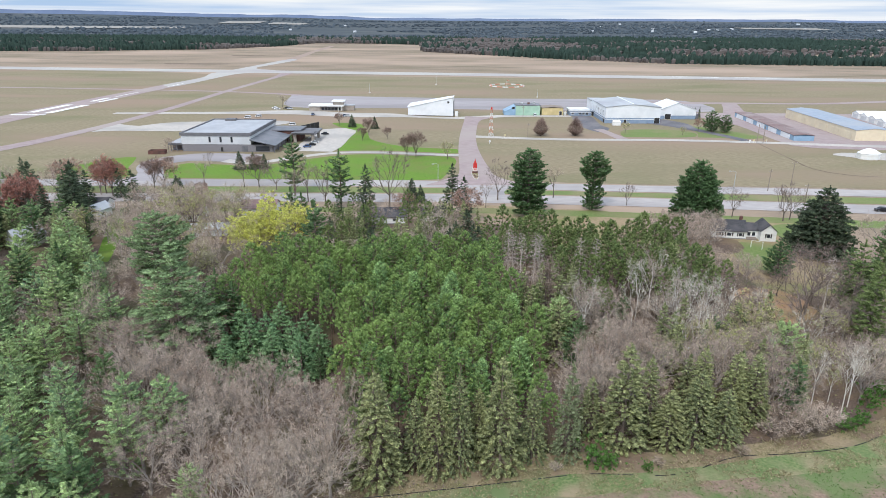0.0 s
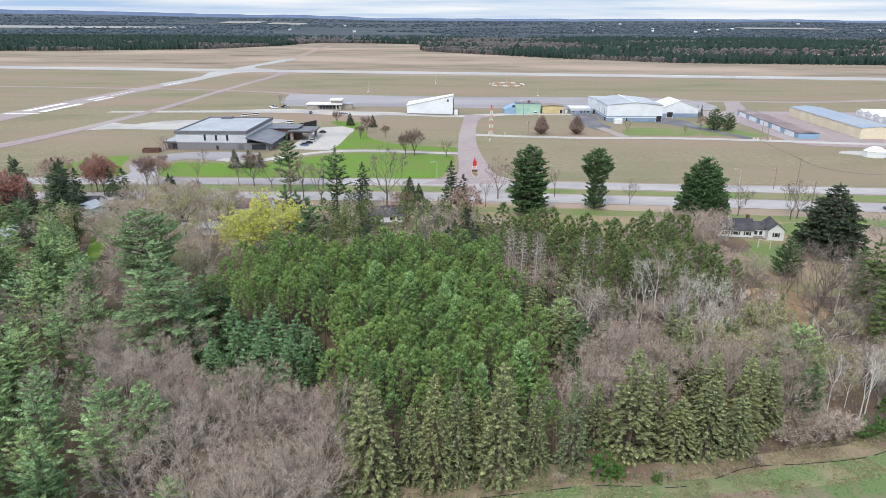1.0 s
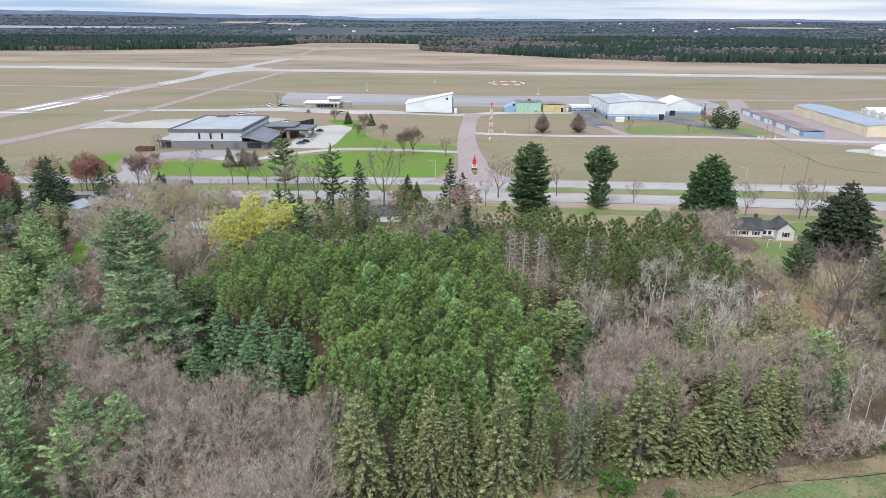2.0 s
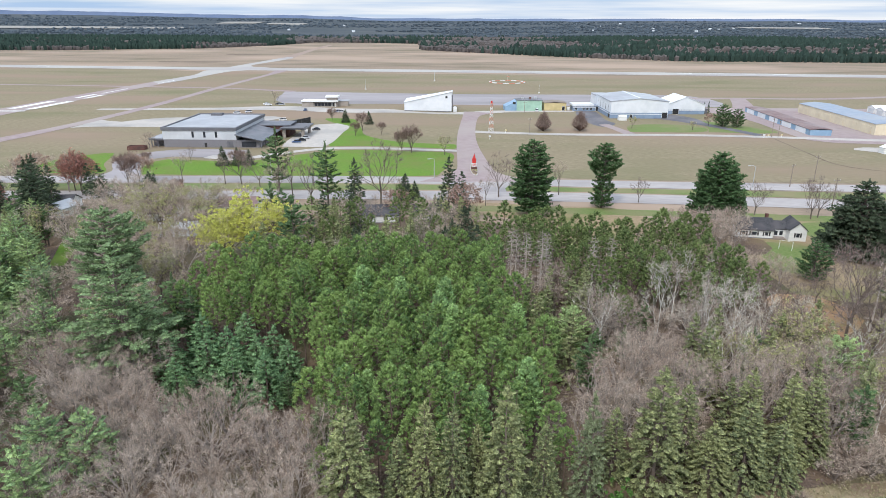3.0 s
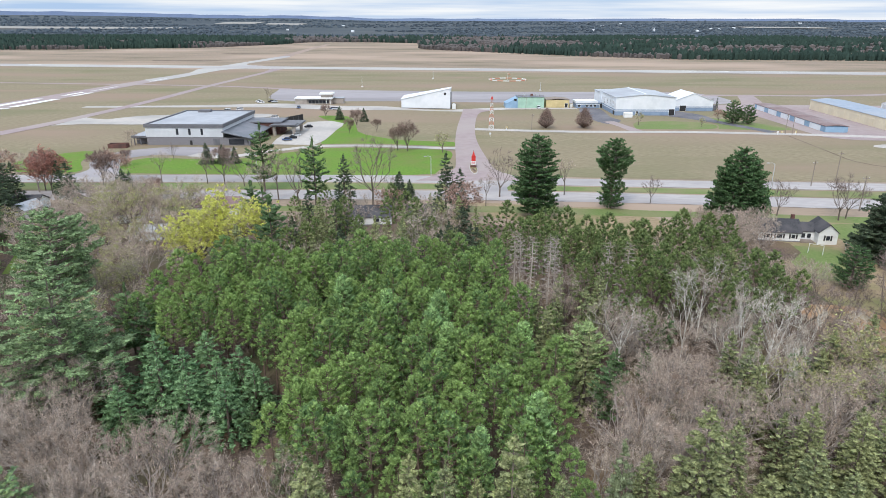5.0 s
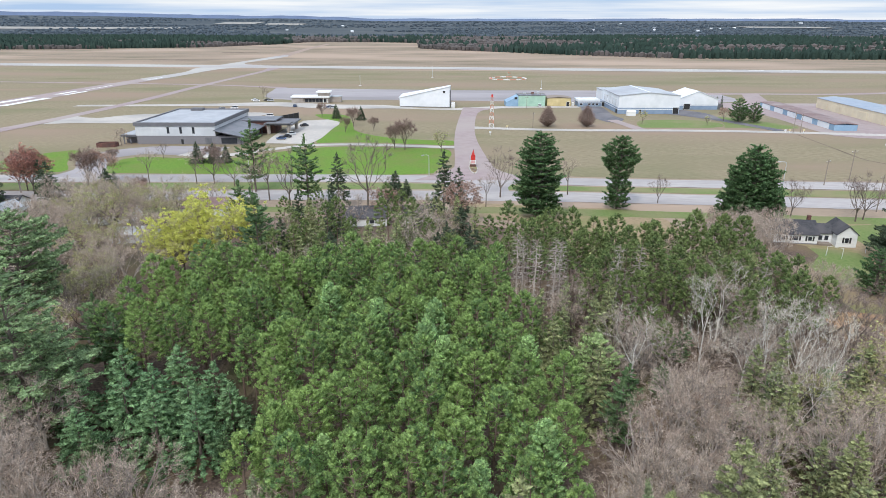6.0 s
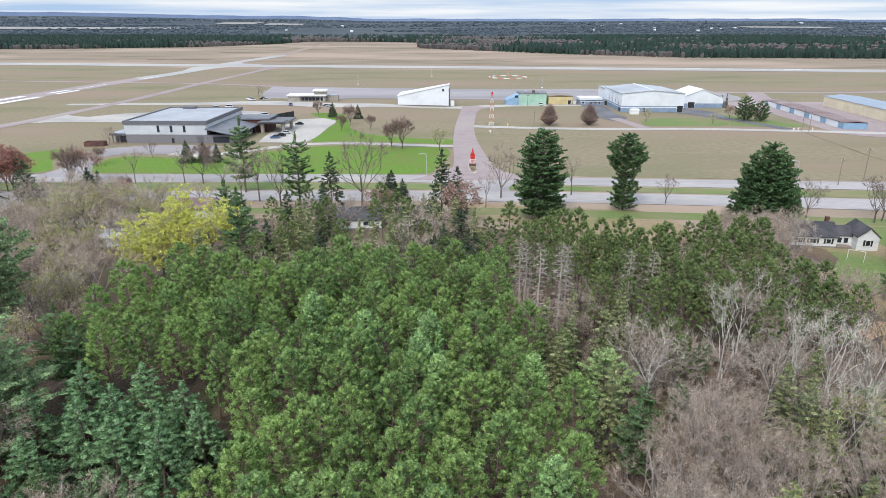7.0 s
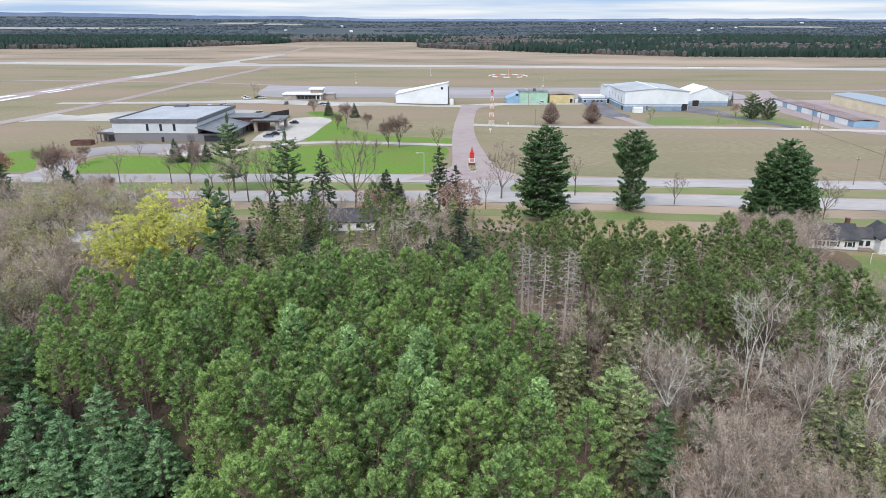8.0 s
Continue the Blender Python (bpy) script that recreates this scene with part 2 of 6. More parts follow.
M_WHITE_PINE = foliage("white_pine_needles", (0.165, 0.275, 0.16), (0.31, 0.4, 0.18), tip=0.4)
M_FRESH_PINE = foliage("light_pine_needles", (0.2, 0.33, 0.15), (0.3, 0.42, 0.175), tip=0.4)
M_DEEP_PINE = foliage("deep_green_pine_needles", (0.094, 0.164, 0.079), (0.140, 0.205, 0.094))
M_TALL_PINE = foliage("tall_pine_needles", (0.112, 0.164, 0.070), (0.169, 0.216, 0.085))
M_BLUE_PINE = foliage("bluish_pine_needles", (0.18, 0.245, 0.135), (0.21, 0.285, 0.145), tip=0.8)
M_TWIG = foliage("bare_grey_twigs", (0.3, 0.22, 0.172), (0.5, 0.42, 0.355), tip=0.2, through_light=0.0, blade=(0.6, 1.3))
M_FAN_TWIG = foliage("brown_twigs", (0.25, 0.18, 0.155), (0.3, 0.22, 0.19), tip=0.2, through_light=0.0, blade=(0.6, 1.3))
M_DARK_TWIG = foliage("bare_dark_twigs", (0.196, 0.154, 0.14), (0.266, 0.21, 0.189), tip=0.2, through_light=0.0, blade=(0.6, 1.3))
M_PALE_TWIG = foliage("pale_birch_twigs", (0.52, 0.475, 0.41), (0.62, 0.575, 0.49), tip=0.15, through_light=0.0, blade=(0.7, 1.2))
M_BUD_YELLOW = foliage("yellow_green_buds", (0.58, 0.6, 0.18), (0.66, 0.66, 0.2), tip=0.15, through_light=0.4, blade=(0.75, 1.2))
M_BUD_OLIVE = foliage("olive_buds", (0.31, 0.325, 0.14), (0.39, 0.395, 0.18), tip=0.2)
M_BUD_RED = foliage("dark_red_buds", (0.34, 0.165, 0.14), (0.4, 0.21, 0.165), tip=0.2)
M_BUD_PINK = foliage("brownish_red_buds", (0.34, 0.22, 0.17), (0.38, 0.25, 0.2), tip=0.2)
M_FRESH = foliage("fresh_green_leaves", (0.075, 0.16, 0.042), (0.1, 0.19, 0.052))
# Ridge colour carries the blue of distance haze.
M_HILLS = surface("haze_tinted_ridge", (0.13, 0.175, 0.28), (0.165, 0.215, 0.32), 0.01, (0.14, 0.185, 0.28), 0.004, bump=0.0)
# Far ground: wood and field tones with bluish haze mixed into them.
M_FAR_LAND = surface("haze_tinted_far_land", (0.042, 0.056, 0.066), (0.058, 0.073, 0.085), 0.03, (0.09, 0.098, 0.1), 0.0075, c4=(0.05, 0.064, 0.076), patchy=0.003, bump=0.0, stretch=(0.35, 1, 1))
M_DRY_TUFT = foliage("dry_grass_blades", (0.3, 0.27, 0.16), (0.36, 0.32, 0.2), tip=0.2)
# Conifer green pushed towards blue, a little distance haze in the colour.
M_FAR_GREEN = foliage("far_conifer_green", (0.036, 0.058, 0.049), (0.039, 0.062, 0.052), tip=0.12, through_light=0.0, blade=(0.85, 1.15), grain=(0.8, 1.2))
M_FAR_FIELD = surface("far_stubble", (0.27, 0.26, 0.24), (0.33, 0.31, 0.28), 0.02, bump=0.0)
# Crowns whose base colour is paled and blued to imitate haze.
M_FAR_HAZE = foliage("haze_tinted_crowns", (0.075, 0.096, 0.116), (0.085, 0.106, 0.126), tip=0.1, through_light=0.0, blade=(0.85, 1.15), grain=(0.85, 1.15))
M_FAR_BROWN = foliage("far_bare_crowns", (0.105, 0.096, 0.094), (0.125, 0.112, 0.108), tip=0.1, through_light=0.0, blade=(0.85, 1.15), grain=(0.85, 1.15))


# ---- building blocks ----
def part(name, geo, material, parent=None, label=""):
    """One mesh object from (vertices, faces) under a thing or a part."""
    me = bpy.data.meshes.new(name)
    me.from_pydata([tuple(v) for v in geo[0]], [], geo[1])
    me.materials.append(material)
    ob = new(name, me)
    ob.parent = parent
    if label:
        ob["label"] = label
    return ob


def thing(name, m, label, category, group="", kind=""):
    ob = new(name)
    ob.empty_display_size = 0.5
    ob.matrix_basis = m
    return tagged(ob, label, category, group, kind)


def box(x0, y0, z0, x1, y1, z1):
    v = [(x, y, z) for z in (z0, z1) for x, y in ((x0, y0), (x1, y0), (x1, y1), (x0, y1))]
    return v, [(3, 2, 1, 0), (4, 5, 6, 7), (0, 1, 5, 4), (1, 2, 6, 5), (2, 3, 7, 6), (3, 0, 4, 7)]


def join(*geos):
    v, f = [], []
    for gv, gf in geos:
        k = len(v)
        v += list(gv)
        f += [tuple(i + k for i in q) for q in gf]
    return v, f


def prism(outline, z0, z1):
    """An upright prism; z1 may be one height or a height for every corner."""
    n = len(outline)
    tops = z1 if isinstance(z1, (list, tuple)) else [z1] * n
    v = [(x, y, z0) for x, y in outline] + [(x, y, t) for (x, y), t in zip(outline, tops)]
    return v, [tuple(range(n - 1, -1, -1)), tuple(range(n, 2 * n))] + [(i, (i + 1) % n, n + (i + 1) % n, n + i) for i in range(n)]


def gable(x0, x1, y0, y1, z0, eave, ridge, along="y"):
    """A body with a pitched top; the ridge runs along y or x."""
    if along == "y":
        xm = (x0 + x1) / 2
        v = [(x, y, z) for y in (y0, y1) for x, z in ((x0, z0), (x1, z0), (x1, eave), (xm, ridge), (x0, eave))]
    else:
        ym = (y0 + y1) / 2
        v = [(x, y, z) for x in (x1, x0) for y, z in ((y0, z0), (y1, z0), (y1, eave), (ym, ridge), (y0, eave))]
    return v, [(0, 1, 2, 3, 4), (9, 8, 7, 6, 5), (1, 0, 5, 6), (2, 1, 6, 7), (3, 2, 7, 8), (4, 3, 8, 9), (0, 4, 9, 5)]


def gable_roof(x0, x1, y0, y1, eave, ridge, along="y", thick=0.25, over=0.4):
    """Two roof slabs that meet at the ridge, overhanging the walls."""
    out = []
    if along == "y":
        xm = (x0 + x1) / 2
        slope = (ridge - eave) / (xm - x0)
        for xe in (x0 - over, x1 + over):
            ze = eave - slope * over
            q = [(xe, y0 - over, ze), (xm, y0 - over, ridge), (xm, y1 + over, ridge), (xe, y1 + over, ze)]
            out.append(slab(q, thick))
    else:
        ym = (y0 + y1) / 2
        slope = (ridge - eave) / (ym - y0)
        for ye in (y0 - over, y1 + over):
            ze = eave - slope * over
            q = [(x0 - over, ye, ze), (x1 + over, ye, ze), (x1 + over, ym, ridge), (x0 - over, ym, ridge)]
            out.append(slab(q, thick))
    return join(*out)


def slab(quad, thick, lift=0.03):
    v = [(x, y, z + lift) for x, y, z in quad] + [(x, y, z + thick + lift) for x, y, z in quad]
    n = len(quad)
    return v, [tuple(range(n - 1, -1, -1)), tuple(range(n, 2 * n))] + [(i, (i + 1) % n, n + (i + 1) % n, n + i) for i in range(n)]


def tube(p0, p1, r0, r1, sides=6):
    p0, p1 = Vector(p0), Vector(p1)
    d = (p1 - p0).normalized()
    a = d.orthogonal().normalized()
    b = d.cross(a)
    v = [tuple(p + (a * math.cos(2 * math.pi * i / sides) + b * math.sin(2 * math.pi * i / sides)) * r) for p, r in ((p0, r0), (p1, r1)) for i in range(sides)]
    f = [(i, (i + 1) % sides, sides + (i + 1) % sides, sides + i) for i in range(sides)]
    return v, f + [tuple(range(sides - 1, -1, -1)), tuple(range(sides, 2 * sides))]


def smooth_line(pts, step):
    """A gliding line through the points, resampled about every step metres."""
    p = [np.array(q, float) for q in pts]
    p = [2 * p[0] - p[1]] + p + [2 * p[-1] - p[-2]]
    out = []
    for i in range(1, len(p) - 2):
        n = max(1, int(np.linalg.norm((p[i + 1] - p[i])[:2]) / step))
        for k in range(n):
            t = k / n
            out.append(0.5 * (2 * p[i] + (p[i + 1] - p[i - 1]) * t + (2 * p[i - 1] - 5 * p[i] + 4 * p[i + 1] - p[i + 2]) * t * t
                              + (3 * p[i] - p[i - 1] - 3 * p[i + 1] + p[i + 2]) * t ** 3))
    return out + [p[-2]]


def strip(name, pts, z, material, label, step=9.0, kind="structure", rough_edge=0.0):
    """A paved band along a line of (x, y, width)."""
    line = smooth_line(pts, step)
    v, f = [], []
    for i, q in enumerate(line):
        d = line[min(i + 1, len(line) - 1)] - line[max(i - 1, 0)]
        n = np.array((-d[1], d[0])) / max(1e-6, math.hypot(d[0], d[1]))
        for s in (-1, 1):
            e = q[:2] + n * s * (q[2] / 2 + rough_edge * noise.noise((q[0] * 0.2, q[1] * 0.2, s * 9.0)))
            v.append((e[0], e[1], z))
        if i:
            k = 2 * i
            f.append((k - 2, k - 1, k + 1, k))
    f = [q[::-1] for q in f]
    return tagged(part(name, (v, f), material), label, name.replace("_", " "), kind=kind)


def patch(name, pts, z, material, label, step=5.0, ragged=0.6, category="ground"):
    """A piece of ground cover with a soft, uneven outline."""
    loop = smooth_line(list(pts) + [pts[0]], step)[:-1]
    v = [(q[0] + ragged * noise.noise((q[0] * 0.3, q[1] * 0.3, 2.0)), q[1] + ragged * noise.noise((q[0] * 0.3, q[1] * 0.3, 7.0)), z) for q in loop]
    area = sum(v[i - 1][0] * v[i][1] - v[i][0] * v[i - 1][1] for i in range(len(v)))
    order = list(range(len(v)))
    return tagged(part(name, (v, [tuple(order if area > 0 else order[::-1])]), material), label, category, kind="structure")


# ---- ground ----
def rise(x, y):
    """Height of the land: flat, then climbing towards the far hills."""
    s = min(1.0, max(0.0, (y - 2250) / 2250))
    top = 62 + 34 * max(0.0, min(1.0, (-x - 200) / 2600)) + 6 * noise.noise((x * 0.0016, 3.0, 1.0)) + 3 * noise.noise((x * 0.006, 5.0, 1.0))
    return top * (0.55 * s + 0.45 * s * s) + (5 * noise.noise((x * 0.0012, y * 0.002, 0.0)) * s)


def sheet(xs, ys):
    n = len(xs)
    return [(x, y, rise(x, y)) for y in ys for x in xs], [(j * n + i, j * n + i + 1, (j + 1) * n + i + 1, (j + 1) * n + i) for j in range(len(ys) - 1) for i in range(n - 1)]


def build_ground():
    xs = [-3900 + 130 * i for i in range(61)]
    tagged(part("ground", sheet(xs, [-900, -300, 0, 200, 600, 1000, 1500, 2000, 2250]), M_FIELD), "wide flat field of dry beige grass with faint green", "ground", kind="structure")
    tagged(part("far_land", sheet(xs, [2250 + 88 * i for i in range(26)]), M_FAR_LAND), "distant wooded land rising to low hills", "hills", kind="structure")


build_ground()


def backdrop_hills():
    """The far ridge that closes the view, with distance haze painted in as its blue."""
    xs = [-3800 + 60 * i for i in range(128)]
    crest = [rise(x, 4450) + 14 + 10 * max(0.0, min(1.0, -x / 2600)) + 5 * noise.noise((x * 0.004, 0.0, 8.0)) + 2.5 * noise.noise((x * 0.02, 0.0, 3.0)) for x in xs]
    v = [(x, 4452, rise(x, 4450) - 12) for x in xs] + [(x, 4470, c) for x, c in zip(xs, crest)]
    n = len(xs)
    tagged(part("backdrop", (v, [(i, i + 1, n + i + 1, n + i) for i in range(n - 1)]), M_HILLS), "low wooded ridge on the skyline, blue-grey with painted haze", "hills", kind="structure")


backdrop_hills()
patch("forest_floor", [(-190, 55), (-60, 52), (-12, 76), (12, 86), (38, 89), (58, 94), (76, 99), (130, 125), (150, 170), (108, 178), (82, 180), (60, 196), (36, 205), (10, 216), (-40, 222), (-90, 225), (-150, 235), (-230, 230), (-260, 120)],
      0.03, M_LITTER, "brown leaf litter and needles under the trees")
patch("grass_margin", [(-14, 72), (12, 82), (60, 88), (140, 120), (140, 128), (77, 99.5), (57, 94), (38, 91.4), (12, 90), (-14, 82)], 0.045, M_MARGIN, "dry trampled grass between fence and trees", ragged=1.2, category="grass")
patch("bank", [(8, 77), (14, 80.5), (30, 82.8), (60, 86.6), (84, 90), (120, 100), (120, 70), (40, 66), (8, 68)], 0.075, M_BANK, "patchy reddish-brown bank with green grass", ragged=1.6, category="ground")
patch("meadow", [(-60, 20), (-14, 74), (12, 84.2), (38, 87), (57, 91), (77, 96), (140, 124), (220, 120), (220, 10), (60, -60), (-60, -60)],
      0.06, M_MEADOW, "rough green meadow with dry tufts at the wood's edge", ragged=1.2)
patch("near_field", [(-700, 282), (-300, 276), (30, 274), (320, 252), (700, 200), (900, 420), (760, 690), (200, 780), (-200, 820), (-700, 880)], 0.02, M_NEAR_FIELD, "faded olive-tan mown grass round the airport", step=40, ragged=0.0, category="ground")
strip("ditch", [(182.4, 362, 0.9), (178.8, 322, 0.9), (177.3, 299, 0.9), (186, 287, 1.0), (200.7, 283, 1.0), (260, 276, 1.0)], 0.06, M_SCRAPE, "thin dark ditch line through the field", step=6)
patch("scrape", [(-400, 1010), (-330, 1010), (-310, 1028), (-380, 1034), (-410, 1024)], 0.05, M_SCRAPE, "dark brown scraped earth in the far field", ragged=3, category="earth")
patch("scrape", [(-376, 1240), (-326, 1236), (-316, 1262), (-372, 1268)], 0.05, M_SCRAPE, "dark brown scraped earth in the far field", ragged=3, category="earth")
patch("lawn", [(-119, 279), (-60, 276), (-4, 275.5), (6, 284), (11, 322), (-10, 327), (-30, 331), (-47, 328), (-62, 318), (-82, 304), (-116, 308), (-120, 296)],
      0.05, M_LAWN, "bright green mown front lawn", ragged=0.3)
patch("lawn", [(-49, 340), (-28, 341), (-8, 338), (12, 334), (13, 345), (-14, 352), (-34, 372), (-40, 400), (-48, 432), (-66, 436), (-60, 420), (-50, 400), (-52, 360)],
      0.05, M_LAWN, "bright green mown lawn beside the parking lot", ragged=0.5)
patch("lawn", [(-160, 281), (-132, 281), (-140, 300), (-146, 322), (-156, 318), (-166, 300)], 0.05, M_LAWN, "green lawn beside the driveway")
strip("grass_path", [(-114, 230, 5), (-104, 210, 5), (-96, 188, 4.5), (-92, 176, 3.5)], 0.06, M_LAWN, "green grass path beside the white shed", step=3)
patch("yard", [(38, 186), (52, 182), (68, 200), (66, 226), (40, 232), (14, 236), (8, 226), (30, 214)], 0.05, M_YARD, "dry tan yard under tall pines")
patch("yard", [(86, 158), (98, 152), (114, 164), (126, 190), (128, 214), (104, 214), (90, 196), (84, 176)], 0.05, M_YARD, "dry tan yard of the white house", ragged=2.5)
patch("needle_carpet", [(76, 142), (84, 138), (92, 144), (90, 156), (80, 158), (74, 150)], 0.07, M_NEEDLES, "orange-brown carpet of needles and leaves", ragged=2.5, category="ground cover")
patch("yard", [(88, 172), (97, 168), (101, 178), (106, 190), (97, 195), (90, 187)], 0.07, M_MEDIAN, "patchy green back yard of the white house", ragged=2.0)
patch("yard", [(112, 196), (128, 194), (136, 206), (124, 213), (112, 210)], 0.07, M_MEDIAN, "green side yard of the white house", ragged=1.5)
patch("house_plot", [(76, 186), (92, 184), (96, 196), (90, 200), (78, 198)], 0.08, M_LITTER, "grey-brown gravel beside the white house", ragged=1.6)
patch("verge", [(-320, 228), (-120, 231), (0, 232.5), (60, 228), (160, 216), (320, 198), (320, 190), (160, 207), (120, 214), (60, 221), (0, 226), (-120, 226), (-320, 220)],
      0.06, M_MEDIAN, "mown green verge beside the highway", ragged=0.3)
patch("verge", [(-320, 253), (-120, 253.5), (-24, 254), (52, 250.5), (166, 238.5), (320, 222), (320, 230), (178, 247), (76, 255), (-24, 263), (-120, 263), (-320, 263)],
      0.06, M_MEDIAN, "narrow green grass median between the carriageways", ragged=0.2)
patch("verge", [(36, 274), (80, 269), (186, 261.5), (320, 247), (320, 252), (186, 268), (80, 276), (40, 282), (30, 300)], 0.05, M_NEAR_FIELD, "faded grass margin north of the highway", ragged=0.5)
patch("lawn", [(112, 384), (150, 384), (160, 396), (154, 410), (126, 412), (116, 404)], 0.05, M_MEDIAN, "faded green lawn in front of the hangar", ragged=0.4)
patch("lawn", [(156, 384), (186, 380), (196, 388), (176, 420), (166, 424), (162, 400)], 0.05, M_MEDIAN, "faded green lawn beside the hangar drive", ragged=0.4)

strip("highway", [(-700, 242, 12), (-320, 245, 12), (-100, 246, 12), (-24, 246.2, 12), (50, 243, 12.2), (163, 231, 12.4), (320, 213, 12.4), (700, 168, 12.4)], 0.1, M_ASPHALT, "pale worn asphalt carriageway of a divided highway")
strip("highway", [(-700, 268, 11), (-320, 269.5, 11), (-100, 270, 11.5), (-12, 269, 11), (78, 261.6, 10.8), (181, 253.8, 11), (320, 238, 11), (700, 190, 11)], 0.1, M_ASPHALT, "pale worn asphalt carriageway beyond the grass median")
strip("median_crossing", [(18, 240, 22), (19, 256, 20), (20, 272, 30)], 0.115, M_ASPHALT, "asphalt crossing through the grass median")
strip("entry_road", [(19, 266, 44), (19, 274, 30), (19.5, 284, 17), (19.5, 297, 13.8), (19, 344, 10.6), (20.8, 388, 9.6), (26, 445, 10.6), (32, 466, 20)], 0.13, M_PINK_ASPHALT, "pinkish asphalt airport entry road", step=3)
strip("drive", [(-100, 314, 7), (-84, 309.5, 6), (-66, 324, 5), (-49, 334, 5), (-28, 335.5, 5), (-10, 332.4, 5), (16, 328, 5)], 0.12, M_CONCRETE, "narrow pale concrete drive across the lawn", step=4)
strip("drive", [(22, 385, 8), (40, 381, 6.5), (75, 375.6, 6.5), (140, 373.6, 6.5), (185, 367.4, 6.5), (247, 356, 7), (420, 330, 7)], 0.12, M_CONCRETE, "long pale service drive between dry fields")
strip("parking_lot", [(-62, 338, 20), (-61, 352, 24), (-60, 380, 24), (-58, 402, 22), (-62, 412, 14)], 0.11, M_CONCRETE, "pale concrete parking lot beside the grey hall", step=6)
strip("driveway", [(-122, 272, 20), (-124, 286, 11), (-130, 300, 12), (-129, 313, 16), (-118, 322, 18), (-102, 322, 20), (-86, 320, 18)], 0.115, M_APRON, "grey asphalt driveway and yard before the grey hall", step=4)
strip("service_road", [(-230, 478, 8), (-150, 482, 12), (-118, 486, 20), (-95, 485, 21), (-62, 474, 21), (-30, 472, 18), (-14, 466, 8), (8, 460, 7), (30, 462, 14), (50, 470, 10), (98, 471, 7)], 0.11, M_CONCRETE, "pale concrete road before the terminal", step=5)
patch("apron", [(-128, 600), (-60, 590), (16, 581), (90, 578), (142, 577), (214, 566), (214, 500), (150, 495), (100, 500), (40, 505), (-30, 512), (-112, 518)], 0.1, M_APRON, "wide grey asphalt aircraft apron", step=20, ragged=0.3, category="apron")
patch("hangar_yard", [(99, 470), (112, 470), (110, 430), (112, 415), (102, 402), (96, 420), (96, 450)], 0.1, M_DARK_ASPHALT, "dark asphalt yard between the hangars", ragged=0.2, category="yard")
strip("footpath", [(104, 412, 7), (107, 396, 6), (110, 378, 7)], 0.125, M_PINK_ASPHALT, "pinkish path to the hangar", step=3)
strip("hangar_drive", [(146, 452, 26), (158, 436, 22), (164, 415, 9), (172, 395, 7), (180, 373, 7)], 0.115, M_DARK_ASPHALT, "dark asphalt drive to the hangars", step=4)
patch("hangar_pavement", [(196, 492), (190, 466), (200, 430), (198, 372), (206, 352), (262, 344), (330, 344), (340, 470), (300, 486), (240, 490)], 0.105, M_PINK_ASPHALT, "pale pinkish pavement round the small hangars", step=10, ragged=0.3, category="pavement")
patch("gravel_pad", [(214, 338), (240, 336), (252, 322), (226, 318), (206, 332)], 0.1, M_CONCRETE, "pale gravel pad round the white tent", category="pavement")
strip("taxiway", [(150, 560, 20), (200, 552, 14), (246, 551, 9), (317, 549, 9), (390, 566, 10), (520, 600, 12)], 0.11, M_PINK_ASPHALT, "pinkish asphalt taxiway")
strip("taxiway", [(246, 550, 12), (232, 510, 14), (220, 480, 16)], 0.112, M_PINK_ASPHALT, "pinkish asphalt link to the small hangars")
strip("runway", [(-1500, 1037, 44), (-592, 921, 44), (-194, 869, 44), (11, 845, 42), (227, 815, 42), (529, 776, 42), (1500, 651, 42)], 0.12, M_RUNWAY, "long pale asphalt main runway", step=60)
strip("runway", [(-300, 300, 25), (-293, 400, 25), (-287, 480, 24), (-280, 570, 22), (-272, 660, 20), (-268, 720, 18)], 0.14, M_PINK_ASPHALT, "pinkish asphalt crossing runway", step=20)
strip("runway", [(-240, 1120, 20), (-250, 1300, 16), (-258, 1500, 14), (-262, 1720, 14)], 0.14, M_FADED_PINK, "faded overgrown end of the crossing runway", step=40)
patch("runway_link", [(-280, 688), (-273, 740), (-270, 785), (-279, 840), (-273, 881), (-262, 993), (-247, 1150), (-230, 1120), (-246, 981), (-250, 946), (-239, 914), (-220, 904), (-202, 875), (-234, 846), (-247, 819), (-256, 708), (-263, 670)], 0.155, M_RUNWAY, "pale asphalt where the runways cross", step=14, ragged=0.0, category="runway")
strip("taxiway", [(-262, 280, 14), (-232, 330, 13), (-218, 368, 11), (-207, 430, 8.5), (-200, 510, 8), (-196, 630, 7.5), (-189, 745, 8), (-186, 800, 9), (-187, 850, 16)], 0.13, M_PINK_ASPHALT, "pinkish asphalt parallel taxiway", step=12)
strip("taxiway", [(-700, 676, 8), (-426, 659, 7), (-300, 644, 7), (-190, 626, 7), (-120, 600, 9)], 0.135, M_PINK_ASPHALT, "narrow pinkish taxiway over the field", step=20)
patch("ramp", [(-206, 396), (-203, 428), (-196, 423), (-187, 420), (-180, 429), (-168, 437), (-146, 440), (-100, 444), (-100, 426), (-145, 404), (-160, 400), (-192, 401)], 0.12, M_CONCRETE, "pale concrete ramp behind the grey hall", step=6, ragged=0.2, category="ramp")


